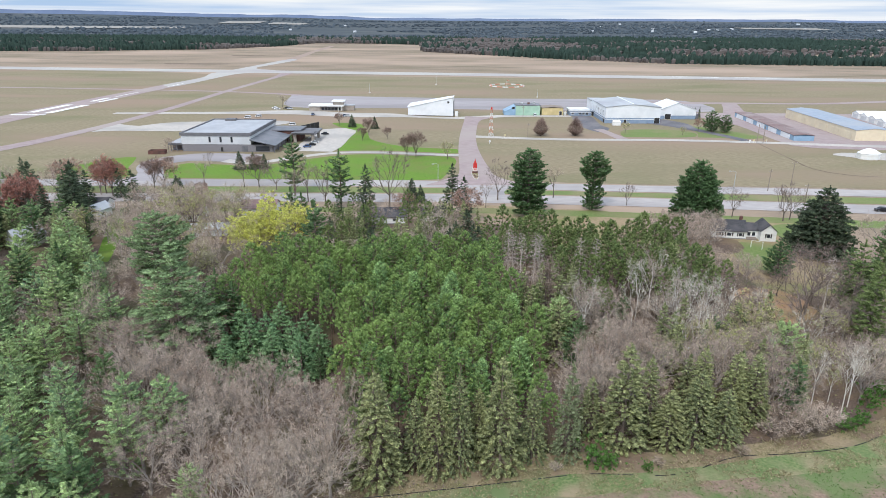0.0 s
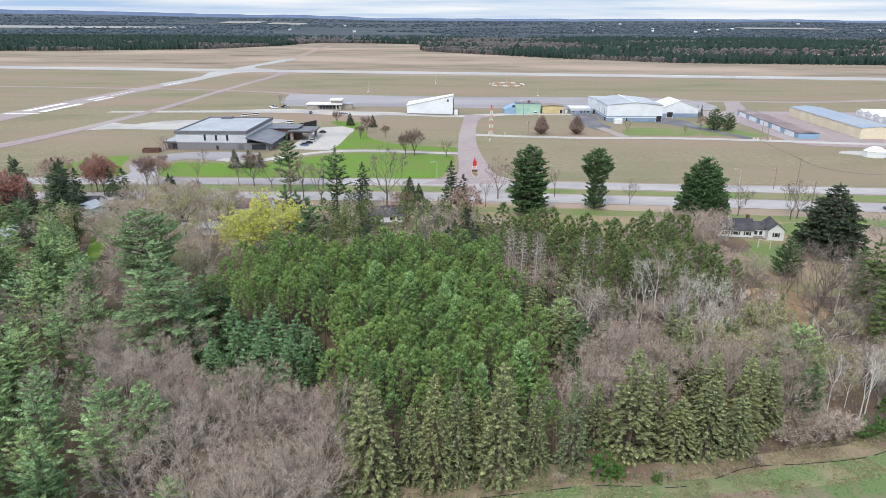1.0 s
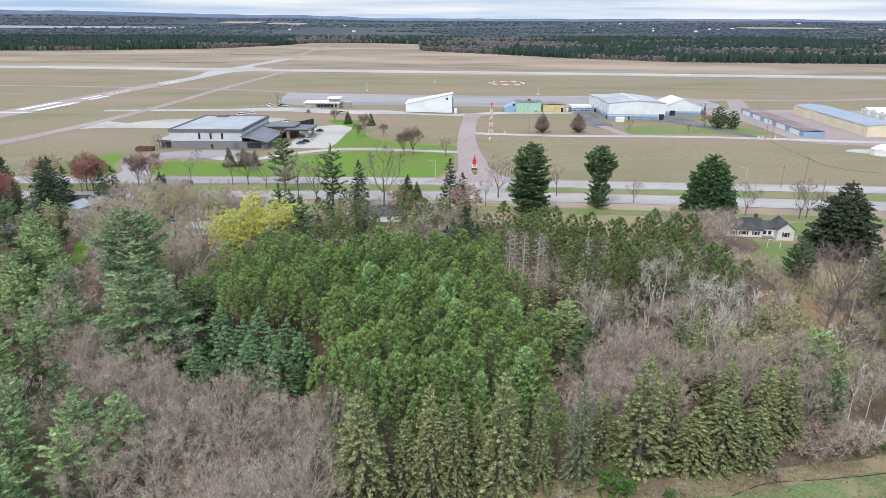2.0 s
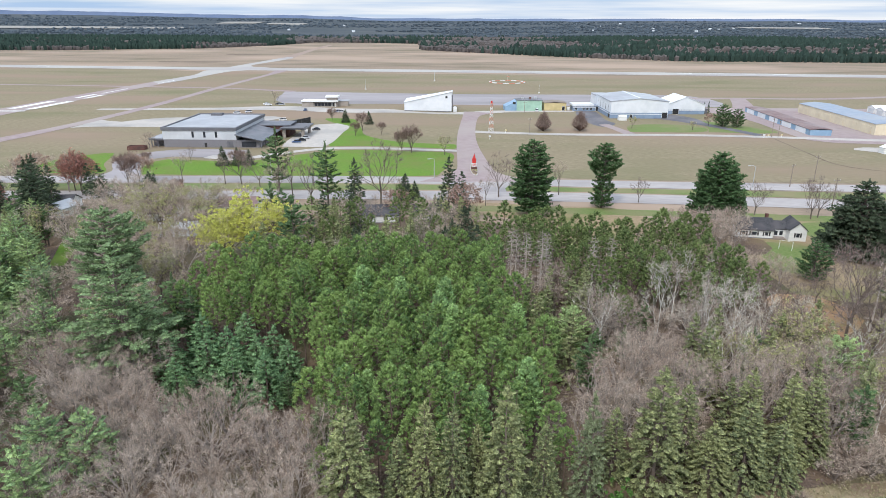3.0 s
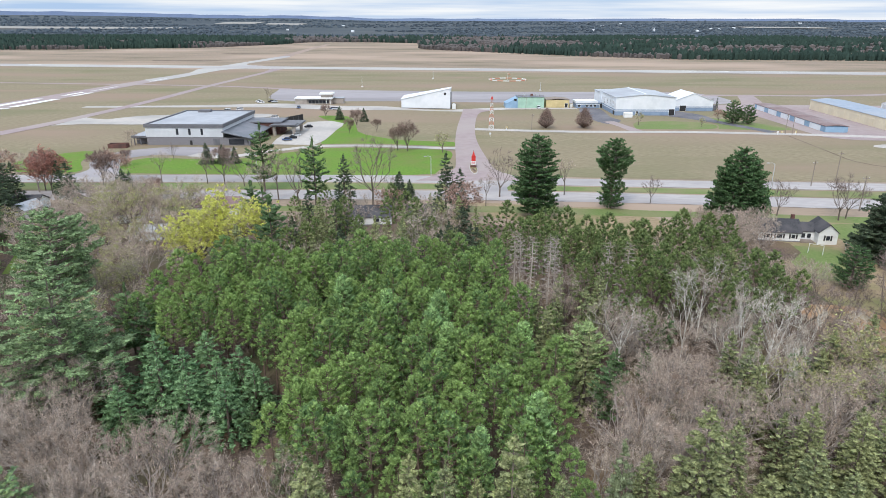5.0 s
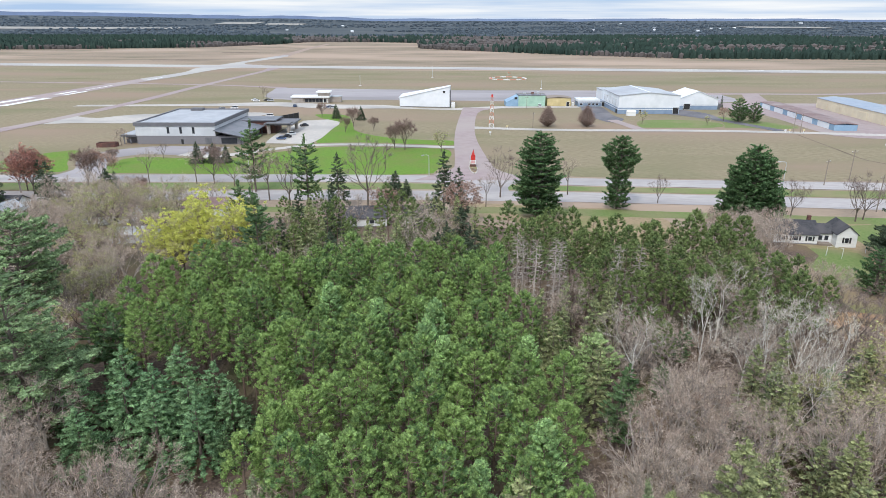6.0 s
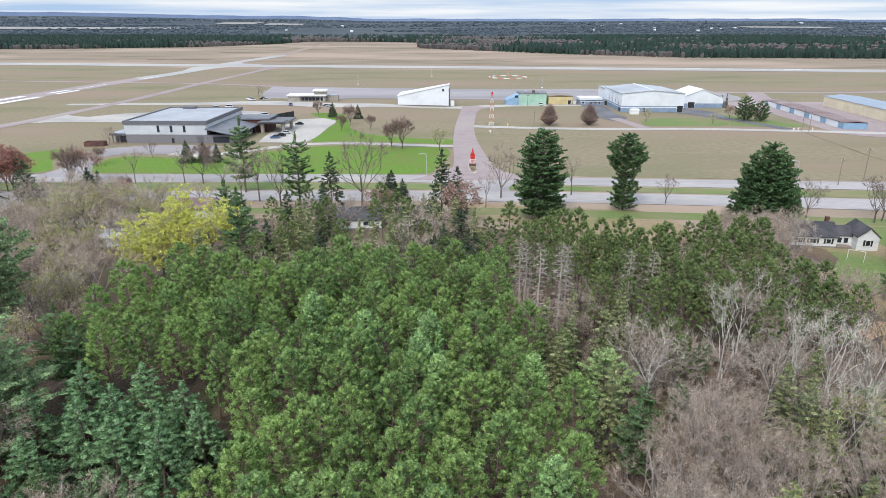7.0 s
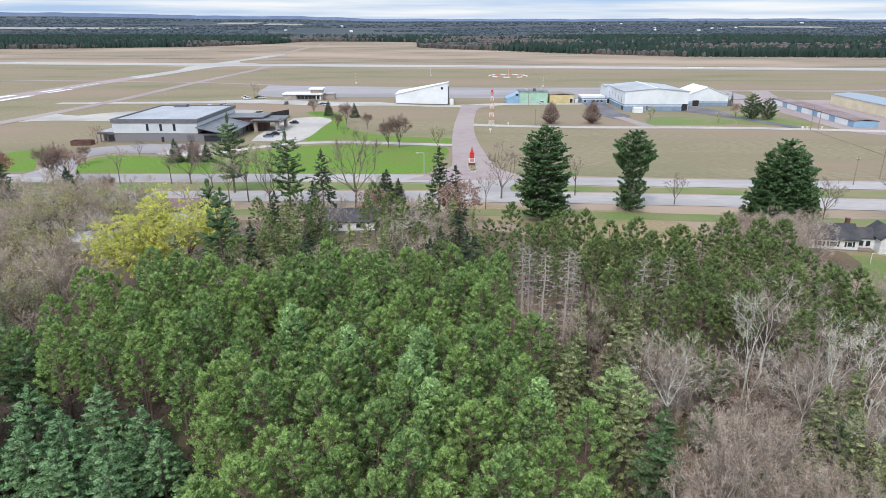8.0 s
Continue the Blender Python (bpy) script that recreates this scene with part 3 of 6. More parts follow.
def paint_bars():
    """White paint at the end of the crossing runway and on the main one."""
    for k, (x, y, w, l) in enumerate(((-291, 503, 6, 46), (-277, 500, 6, 46), (-286, 468, 24, 4), (-281, 560, 4, 26), (-272.5, 556, 4, 26), (-277, 600, 1.6, 40), (-267, 688, 1.6, 34))):
        lean = 0.0 if k == 2 else 0.085
        v = [(x - w / 2, y - l / 2, 0.18), (x + w / 2, y - l / 2, 0.18), (x + w / 2 + lean * l, y + l / 2, 0.18), (x - w / 2 + lean * l, y + l / 2, 0.18)]
        tagged(part("runway_marking", (v, [(0, 1, 2, 3)]), M_PAINT), "white painted stripe on the pinkish runway", "marking", "paint on the runways", "structure")
    for x in (300, 336, 372, 408, 900, -520):
        y = 845 - 0.1285 * (x - 11)
        v = [(x - 9, y + 6, 0.18), (x + 9, y + 3.7, 0.18), (x + 9, y + 7.7, 0.18), (x - 9, y + 10, 0.18)]
        tagged(part("runway_marking", (v, [(0, 1, 2, 3)]), M_PAINT), "white painted stripe on the main runway", "marking", "paint on the runways", "structure")


paint_bars()


# ---- trees ----
RNG = np.random.default_rng(11)


def blades(centers, heads, count, spread, length, width, flat=1.0):
    """Needle clumps: each centre carries a rounded tuft of small blades that lie round its crown, most of them on the headed side."""
    c = np.asarray(centers, float)
    c = c + RNG.normal(size=c.shape) * spread * (1, 1, flat)
    k = len(c)
    n = k * count
    h = np.repeat(np.asarray(heads, float), count, axis=0)
    out = RNG.normal(size=(n, 3)) + 0.75 * h
    out /= np.linalg.norm(out, axis=1)[:, None]
    rho = np.repeat(length * RNG.uniform(0.45, 0.95, (k, 1)), count, axis=0) * RNG.uniform(0.55, 1.1, (n, 1))
    p = np.repeat(c, count, axis=0) + out * rho * (1, 1, flat)
    face = out + RNG.normal(size=(n, 3)) * 0.42
    t = np.cross(face, RNG.normal(size=(n, 3)))
    t /= np.linalg.norm(t, axis=1)[:, None] + 1e-9
    d = t + out * 0.45
    d /= np.linalg.norm(d, axis=1)[:, None]
    s = np.cross(face, d)
    s /= np.linalg.norm(s, axis=1)[:, None] + 1e-9
    ln = length * RNG.uniform(0.4, 0.85, (n, 1))
    w = width * RNG.uniform(0.7, 1.3, (n, 1)) / 2
    v = np.stack((p - d * ln * 0.4 - s * w, p - d * ln * 0.4 + s * w, p + d * ln * 0.6), 1).reshape(-1, 3)
    return v.tolist(), [(3 * i, 3 * i + 1, 3 * i + 2) for i in range(n)]


def sprays(centers, heads, count, length, width, fan=0.55, rise=0.8):
    """Needle sprays: slim blades that fan out from each shoot, their broad side mostly up."""
    c = np.repeat(np.asarray(centers, float), count, axis=0)
    h = np.repeat(np.asarray(heads, float), count, axis=0)
    n = len(c)
    c = c + RNG.normal(size=(n, 3)) * 0.22 * length * (1, 1, 0.6)
    d = h + RNG.normal(size=(n, 3)) * fan * (1, 1, 0.75)
    d /= np.linalg.norm(d, axis=1)[:, None]
    s = np.cross(d, RNG.normal(size=(n, 3)) * 0.7 + (0, 0, rise))
    s /= np.linalg.norm(s, axis=1)[:, None] + 1e-9
    ln = length * RNG.uniform(0.55, 1.25, (n, 1))
    w = width * RNG.uniform(0.7, 1.35, (n, 1)) / 2
    v = np.stack((c + d * ln * 0.15 + s * w, c + d * ln * 0.15 - s * w, c + d * ln), 1).reshape(-1, 3)
    return v.tolist(), [(3 * i, 3 * i + 1, 3 * i + 2) for i in range(n)]


def tufts_of(centers, heads, per, size, jitter=0.5, rays=4, droop=0.1, wobble=0.35):
    """Needle tufts: each a spiky little dome, a ring of facets round a tip with pointed shoots on its rim; jitter: their scatter in sizes."""
    c = np.repeat(np.asarray(centers, float), per, axis=0)
    h = np.repeat(np.asarray(heads, float), per, axis=0)
    n = len(c)
    c = c + RNG.normal(size=(n, 3)) * jitter * size * (1, 1, 0.7)
    d = h / (np.linalg.norm(h, axis=1)[:, None] + 1e-9) + RNG.normal(size=(n, 3)) * wobble
    d /= np.linalg.norm(d, axis=1)[:, None]
    a = np.cross(d, RNG.normal(size=(n, 3)))
    a /= np.linalg.norm(a, axis=1)[:, None] + 1e-9
    b = np.cross(d, a)
    sz = size * RNG.uniform(0.65, 1.3, (n, 1))
    v = np.empty((n, 1 + 2 * rays, 3))
    v[:, 0] = c + d * sz * RNG.uniform(0.3, 0.6, (n, 1))
    for k in range(rays):
        f0, f1 = 2 * math.pi * k / rays, 2 * math.pi * (k + 0.5) / rays
        v[:, 1 + k] = c + (a * math.cos(f0) + b * math.sin(f0)) * sz * RNG.uniform(0.3, 0.5, (n, 1))
        v[:, 1 + rays + k] = c + (a * math.cos(f1) + b * math.sin(f1)) * sz * RNG.uniform(0.55, 1.15, (n, 1)) + d * sz * RNG.uniform(-0.35 - droop, 0.75 - droop, (n, 1))
    one = np.array([(0, 1 + k, 1 + (k + 1) % rays) for k in range(rays)] + [(1 + k, 1 + rays + k, 1 + (k + 1) % rays) for k in range(rays)])
    f = (np.arange(n)[:, None, None] * (1 + 2 * rays) + one[None]).reshape(-1, 3)
    return v.reshape(-1, 3).tolist(), f.tolist()


MASS_V = [(0.0, 0.0, 1.0)] + [(math.cos(1.2566 * k), math.sin(1.2566 * k), 0.12 * (-1) ** k) for k in range(5)] + [(0.0, 0.0, -0.8)]
MASS_F = [(0, 1 + k, 1 + (k + 1) % 5) for k in range(5)] + [(6, 1 + (k + 1) % 5, 1 + k) for k in range(5)]


def puffs(centers, outs, radius, stars, star, long=1.0, squash=0.8, core=0.72):
    """Boughs of needles: each an uneven rounded mass, long along its bough, with pointed tufts over its upper and outer side."""
    c, o = np.asarray(centers, float), np.asarray(outs, float)
    n = len(c)
    o = o / (np.linalg.norm(o, axis=1)[:, None] + 1e-9)
    side = np.cross((0, 0, 1.0), o)
    side /= np.linalg.norm(side, axis=1)[:, None] + 1e-9
    up = np.cross(o, side)
    r = radius * RNG.uniform(0.75, 1.25, (n, 1, 1))
    axes = np.stack((o * long, side, up * squash), 1)

    def spread(g):
        return c[:, None] + np.einsum("nki,nij->nkj", g * r, axes)

    body = spread(np.asarray(MASS_V)[None] * core * RNG.uniform(0.8, 1.2, (n, 7, 1)))
    f = (np.arange(n)[:, None, None] * 7 + np.asarray(MASS_F)[None]).reshape(-1, 3)
    g = RNG.normal(size=(n, stars, 3)) + (0.35, 0, 0.55)
    g /= np.linalg.norm(g, axis=2)[:, :, None]
    at = spread(g * core * RNG.uniform(0.85, 1.4, (n, stars, 1)))
    heads = np.einsum("nki,nij->nkj", g, np.stack((o, side, up), 1)) + (0, 0, 0.25)
    tv, tf = tufts_of(at.reshape(-1, 3), heads.reshape(-1, 3), 1, star, 0.12, rays=3)
    k = n * 7
    return body.reshape(-1, 3).tolist() + tv, f.tolist() + (np.asarray(tf) + k).tolist()


def wedges(c, d, ln, w):
    """Slim wedges from the points c along d that taper to a point."""
    s = np.cross(d, RNG.normal(size=d.shape))
    s /= np.linalg.norm(s, axis=1)[:, None] + 1e-9
    return np.stack((c + s * w / 2, c - s * w / 2, c + d * ln), 1).reshape(-1, 3)


def twigs(starts, heads, count, length, width, fan=0.55, forks=0):
    """Thin bare twigs, each with finer forks of its own along its length."""
    c = np.repeat(np.asarray(starts, float), count, axis=0)
    h = np.repeat(np.asarray(heads, float), count, axis=0)
    n = len(c)
    d = h + RNG.normal(size=(n, 3)) * fan
    d[:, 2] += 0.12
    d /= np.linalg.norm(d, axis=1)[:, None]
    ln = length * RNG.uniform(0.5, 1.3, (n, 1))
    w = width * RNG.uniform(0.7, 1.3, (n, 1))
    v = [wedges(c, d, ln, w)]
    if forks:
        at = np.repeat(c, forks, axis=0) + np.repeat(d * ln, forks, axis=0) * RNG.uniform(0.15, 0.9, (n * forks, 1))
        e = np.repeat(d, forks, axis=0) + RNG.normal(size=(n * forks, 3)) * 0.6
        e[:, 2] += 0.15
        e /= np.linalg.norm(e, axis=1)[:, None]
        v.append(wedges(at, e, length * RNG.uniform(0.3, 0.75, (n * forks, 1)), width * RNG.uniform(0.45, 0.75, (n * forks, 1))))
    v = np.concatenate(v)
    return v.tolist(), np.arange(len(v)).reshape(-1, 3).tolist()


def limb(p0, p1, r0, r1):
    v, f = tube(p0, p1, r0, r1, 3)
    return v, f[:3]


def trunk_line(h, r, bend=0.15, sides=6):
    """A tapered trunk with a slight sway, in four lengths."""
    pts = [np.array((bend * noise.noise((k * 0.9, r * 50, h)) * k, bend * noise.noise((h, k * 0.8, r * 31)) * k, h * k / 4)) for k in range(5)]
    return join(*[tube(pts[k], pts[k + 1], r * (1 - 0.23 * k), r * (1 - 0.23 * (k + 1)) + 0.01, sides) for k in range(4)])


def make_red_pine(h=16.0, base=0.42, radius=2.6, crown=M_RED_PINE, label="red pine with a rounded dense green crown", name="red_pine", whorls=72, puff=0.5, top=2.3, stars=15, star=0.17):
    """A pine whose boughs end in rounded clusters of tufts that fill a dome."""
    tree = thing(name, Matrix(), label, "pine tree")
    sticks = [trunk_line(h * 0.96, 0.17)]
    cs, hs = [], []
    for k in range(whorls):
        u = (k + RNG.uniform(0.0, 0.9)) / whorls
        z = h * (base + (0.96 - base) * u)
        r = radius * min(1.0, 0.72 + 1.1 * u) * max(0.0, 1 - u ** top) ** 0.62 * RNG.uniform(0.8, 1.1) + 0.05
        a = k * 2.4 + RNG.uniform(-0.35, 0.35)
        out = np.array((math.cos(a), math.sin(a), 0.45 + 0.8 * u))
        end = np.array((out[0] * r, out[1] * r, z + 0.15 * r))
        root = np.array((0, 0, z - 0.3 * r))
        if k % 2 == 0:
            sticks.append(limb(root, end, 0.045, 0.015))
        cs.append(end)
        hs.append(out)
    cs += [np.array((0, 0, h * 0.965))]
    hs += [np.array((0.05, 0, 1.0))]
    part("trunk", join(*sticks), M_PINE_BARK, tree)
    part("crown", puffs(cs, hs, puff, stars, star, 1.15, 0.8), crown, tree)
    return tree, h


def make_spruce(h=15.0, radius=3.7, crown=M_SPRUCE, label="conical spruce with drooping olive-green boughs", name="spruce_tree", levels=21, low=0.05, full=0.8, gaps=0.05, puff=0.42, stars=6, star=0.25, ring=11, deep=2, droop=0.3):
    """A conifer of drooping boughs in close whorls, each bough a chain of flattened masses of needles."""
    tree = thing(name, Matrix(), label, "spruce tree")
    sticks = [trunk_line(h * 0.97, 0.19, 0.06)]
    cs, hs = [], []
    for k in range(levels):
        u = (k / levels) ** 0.92
        z = h * (low + (0.975 - low) * u)
        r = radius * (1 - u) ** full * (0.8 + 0.2 * min(1, u * 6 + 0.3)) + 0.1
        n = max(4, int(ring * (1 - u * 0.6)))
        for j in range(n):
            if RNG.uniform() < gaps:
                continue
            a = 2 * math.pi * (j + 0.5 * (k % 2)) / n + RNG.uniform(-0.25, 0.25)
            rr = r * RNG.uniform(0.74, 1.16)
            out = np.array((math.cos(a), math.sin(a), 0))
            zz = z + RNG.uniform(-0.25, 0.25)
            if j % 3 == 0:
                sticks.append(limb((0, 0, zz), out * rr * 0.9 + (0, 0, zz - 0.22 * rr), 0.035, 0.012))
            for g in range(deep if rr > 1.2 else 1):
                q = (rr - g * 1.15 * puff * 1.5) / rr
                if q > 0.15:
                    cs.append(out * rr * q * 0.92 + (0, 0, zz - droop * rr * q * q))
                    hs.append(out + (0, 0, -droop * q + 0.5 * u))
    cs += [np.array((0, 0, h * f)) for f in (0.95, 0.98)]
    hs += [np.array((0.05, 0, 1.0))] * 2
    part("trunk", join(*sticks), M_BARK, tree)
    part("crown", puffs(cs, hs, puff, stars, star, 1.5, 0.6), crown, tree)
    return tree, h


def make_white_pine(h=16.0, radius=4.0, base=0.16, crown=M_WHITE_PINE, label="white pine with soft plumed boughs in tiers", name="white_pine", tiers=9, bulge=0.3, lift=0.3, full=0.7, boughs=8, puff=0.58, stars=8, star=0.25):
    """A pine of long boughs in loose tiers that carry flat plumes of needles."""
    tree = thing(name, Matrix(), label, "pine tree")
    sticks = [trunk_line(h * 0.96, 0.24)]
    cs, hs = [], []
    for k in range(tiers):
        u = (k + RNG.uniform(0, 0.4)) / tiers
        z = h * (base + (0.95 - base) * u)
        r = radius * (1 - u ** 2.0) ** full * (0.6 + 0.4 * min(1, u / max(0.05, bulge))) + 0.3
        n = boughs if u < 0.75 else max(4, boughs - 3)
        turn = RNG.uniform(0, 6.28)
        for j in range(n):
            a = turn + 2 * math.pi * j / n + RNG.uniform(-0.35, 0.35)
            rr = r * RNG.uniform(0.6, 1.15)
            out = np.array((math.cos(a), math.sin(a), 0))
            side = np.array((-out[1], out[0], 0))
            up = lift * RNG.uniform(0.4, 1.5)
            zz = z + RNG.uniform(-0.35, 0.35)
            sticks.append(limb((0, 0, zz), out * rr + (0, 0, zz + up * rr), 0.06, 0.015))
            for q in np.arange(1.0, 0.3, -1.6 * puff / max(1.2, rr)):
                cs.append(out * rr * q + side * RNG.uniform(-0.22, 0.22) * rr * q + (0, 0, zz + up * rr * q * q))
                hs.append(out + side * RNG.uniform(-0.3, 0.3) + (0, 0, 0.15 + up * q))
    cs += [np.array((0, 0, h * f)) for f in (0.93, 0.97)]
    hs += [np.array((0.05, 0, 1.0))] * 2
    part("trunk", join(*sticks), M_BARK, tree)
    part("crown", puffs(cs, hs, puff, stars, star, 1.4, 0.55), crown, tree)
    return tree, h


def make_dome_pine(h, profile, crown, label, name="old_pine", step=1.0, boughs=9, puff=0.55, stars=8, star=0.3, lift=0.3, fill_in=0.45, ragged=0.22, long=1.5, squash=0.5):
    """A big pine of upswept boughs whose ends fill an outline of (height share, radius) pairs."""
    tree = thing(name, Matrix(), label, "pine tree")
    us, rs = [p[0] for p in profile], [p[1] for p in profile]
    sticks, cs, hs = [trunk_line(h * 0.95, 0.36)], [], []
    z = h * us[0]
    while z < h * us[-1]:
        r = float(np.interp(z / h, us, rs))
        n = max(5, int(boughs * (0.55 + 0.45 * min(1.0, r / 5))))
        turn = RNG.uniform(0, 6.283)
        for j in range(n):
            a = turn + 6.283 * j / n + RNG.uniform(-0.25, 0.25)
            rr = max(0.4, r * (1 + RNG.uniform(-ragged, 0.5 * ragged)))
            out, side = np.array((math.cos(a), math.sin(a), 0.0)), np.array((-math.sin(a), math.cos(a), 0.0))
            zz = z - lift * rr * 0.7 + RNG.uniform(-0.3, 0.3) * step
            sticks.append(limb((0, 0, max(0.4, zz - 0.1 * rr)), out * rr + (0, 0, max(0.6, zz + lift * rr * 0.8)), 0.09, 0.03))
            q = 1.0
            while q > fill_in:
                for g in range(1 + int(rr * q * 0.3)):
                    off = RNG.uniform(-0.4, 0.4) * rr * q
                    cs.append(out * (rr * q - abs(off) * 0.35) + side * off + (0, 0, max(0.5, zz + lift * rr * q ** 2 + 0.2)))
                    hs.append(out + side * (off / max(0.8, rr)) + (0, 0, 0.1 + lift))
                q -= 1.5 * puff / max(1.0, rr)
        z += step
    cs += [np.array((0, 0, h * f)) for f in (0.95, 0.97, 0.985)]
    hs += [np.array((0, 0, 1.0))] * 3
    part("trunk", join(*sticks), M_BARK, tree)
    part("crown", puffs(cs, hs, puff, stars, star, long, squash), crown, tree)
    return tree, h


def grow(p, d, length, r, depth, fan, out, ends, kids):
    """Grows a limb and its forks; the last forks are kept as starts for twigs."""
    d = d / np.linalg.norm(d)
    mid = p + d * length * 0.5 + RNG.normal(size=3) * 0.04 * length
    q = p + d * length + RNG.normal(size=3) * 0.05 * length
    if depth == 0:
        out.append(limb(p, q, r, r * 0.5))
        ends.append((q, d))
        ends.append(((mid + q) / 2, d))
        return
    out.append(limb(p, mid, r, r * 0.8))
    out.append(limb(mid, q, r * 0.8, r * 0.55))
    for k in range(kids[depth - 1]):
        s = RNG.normal(size=3)
        s -= d * s.dot(d)
        s /= np.linalg.norm(s) + 1e-9
        nd = d + s * fan * RNG.uniform(0.5, 1.2) + np.array((0, 0, 0.1))
        at = mid if k % 2 else q
        grow(at, nd, length * RNG.uniform(0.6, 0.85), r * 0.55, depth - 1, fan, out, ends, kids)


def make_bare(h=12.0, spread=1.0, wood=M_BARK, twig=M_TWIG, label="leafless grey-brown broadleaf tree", name="bare_tree", limbs=8, per=12, stem=0.2, tw=0.042, kids=(3, 4), buds=None, bud_size=0.2, bud_count=9, fan=0.75, bud_label="", twig_len=0.95, rad=0.09, forks=3):
    tree = thing(name, Matrix(), label, "tree")
    out, ends = [], []
    top = np.array((0.1, 0.05, h * stem))
    out.append(tube((0, 0, 0), top, 2.2 * rad, 1.6 * rad, 6))
    for k in range(limbs):
        a = 2 * math.pi * k / limbs + RNG.uniform(-0.4, 0.4)
        tilt = RNG.uniform(0.2, 1.25) * spread
        d = np.array((math.cos(a) * tilt, math.sin(a) * tilt, 1.0))
        at = top * RNG.uniform(0.75, 1.0)
        grow(at, d, h * RNG.uniform(0.26, 0.36), rad, len(kids), fan, out, ends, kids)
    heads = [e[1] for e in ends]
    mid, size = np.array((0, 0, h * 0.42)), np.array((0.42 * h * max(0.55, spread), 0.42 * h * max(0.55, spread), 0.55 * h))

    def rounded(pts):
        """Draws far ends in towards a rounded crown."""
        q = (np.asarray(pts, float) - mid) / size
        r = np.linalg.norm(q, axis=1)[:, None] + 1e-9
        return q / r * np.where(r > 0.7, 0.7 + (r - 0.7) * 0.42, r) * size + mid

    starts = rounded([e[0] for e in ends])
    zmax = starts[:, 2].max() + 0.4 * twig_len
    wood_v, wood_f = join(*out)
    part("trunk", ([tuple(p) if p[2] < 0.2 * h else tuple(w) for p, w in zip(wood_v, rounded(wood_v).tolist())], wood_f), wood, tree)
    part("twig_spray" if buds else "crown", twigs(starts, heads, per, twig_len * 1.15, tw, 0.62, forks), twig, tree)
    if buds:
        loose = np.repeat(starts, 3, axis=0) + RNG.normal(size=(3 * len(starts), 3)) * 0.058 * h * spread
        part("crown", sprays(loose, np.repeat(np.asarray(heads) * 0.3, 3, axis=0), max(2, bud_count // 3), bud_size, bud_size * 0.42, 0.9, 0.3), buds, tree, bud_label)
    return tree, zmax


def make_snag(h=15.0, wood=M_DEAD_WOOD, label="dead bleached conifer with short bare branches", arms=64, low=0.3, reach=1.9):
    tree = thing("dead_tree", Matrix(), label, "dead tree")
    out, starts, heads = [], [], []
    for k in range(arms):
        u = k / arms
        z = h * (low + (0.98 - low) * u)
        a = k * 2.4
        r = reach * (1 - 0.7 * u) * RNG.uniform(0.5, 1.2)
        end = np.array((r * math.cos(a), r * math.sin(a), z - 0.12 * r))
        out.append(limb((0, 0, z), end, 0.045, 0.018))
        starts.append(end * (0.75, 0.75, 1))
        heads.append(np.array((math.cos(a), math.sin(a), 0.0)))
    side = twigs(starts, heads, 9, 0.95, 0.045)
    part("trunk", join(trunk_line(h, 0.2, 0.1), *out, side), wood, tree)
    return tree, h


def make_bush(leaf, label, h=3.0, name="bush", amount=900):
    tree = thing(name, Matrix(), label, "bush")
    out, starts, heads = [], [], []
    for k in range(16):
        a, t = k * 2.4, RNG.uniform(0.15, 0.8)
        d = np.array((math.cos(a) * t, math.sin(a) * t, 1.0))
        e = d * h * RNG.uniform(0.55, 0.85) / np.linalg.norm(d)
        out.append(limb((0, 0, 0), e, 0.03, 0.01))
        for q in (0.45, 0.65, 0.85, 1.0):
            starts.append(e * q + RNG.normal(size=3) * 0.12 * h)
            heads.append(d)
    part("stem", join(*out), M_BARK, tree)
    part("crown", blades(starts, heads, amount // len(starts), 0.1 * h, 0.3, 0.2), leaf, tree)
    return tree, h


def make_fan(h=11.0):
    """A tree of many steep stems, twigged from the ground up."""
    tree = thing("bare_tree", Matrix(), "dense egg-shaped leafless tree in dry grass", "tree")
    out, starts, heads = [], [], []
    for k in range(46):
        a, t = k * 2.4, 0.62 * math.sqrt((k + 0.5) / 46)
        d = np.array((math.cos(a) * t, math.sin(a) * t, 1.0))
        out_way = np.array((math.cos(a), math.sin(a), 0.0))
        bow = out_way * t * h * 0.5 + (0, 0, h * RNG.uniform(0.22, 0.36))
        e = out_way * t * h * RNG.uniform(0.15, 0.4) + (0, 0, h * (0.94 - 0.75 * t * t) * RNG.uniform(0.85, 1.0))
        out += [limb((0, 0, 0), bow, 0.07, 0.045), limb(bow, e, 0.045, 0.015)]
        for q in (0.25, 0.5, 0.75, 1.0):
            starts += [bow * q, bow + (e - bow) * q]
            heads += [d * 0.8, d * 0.8]
    part("trunk", join(*out), M_BARK, tree)
    part("crown", twigs(starts, heads, 11, 1.5, 0.1, 0.5), M_FAN_TWIG, tree)
    return tree, h


PLACED = set()


def plant(protos, x, y, h, group="", wide=1.0, lean=0.0):
    """Sets one tree of a kind, h metres high, at (x, y)."""
    proto, own = protos[RNG.integers(len(protos))]
    s = h / own
    own_scale = proto.scale
    m = pose(x, y, 0.0, RNG.uniform(-lean, lean), RNG.uniform(-lean, lean), RNG.uniform(0, 360)) @ Matrix.Diagonal((s * wide, s * wide, s, 1))
    if proto.name in PLACED:
        tree = copy_thing(proto, m @ Matrix.Diagonal((1 / own_scale[0], 1 / own_scale[1], 1 / own_scale[2], 1)))
    else:
        PLACED.add(proto.name)
        tree = proto
        tree.matrix_basis = m
    if group:
        tree["group"] = group
    return tree


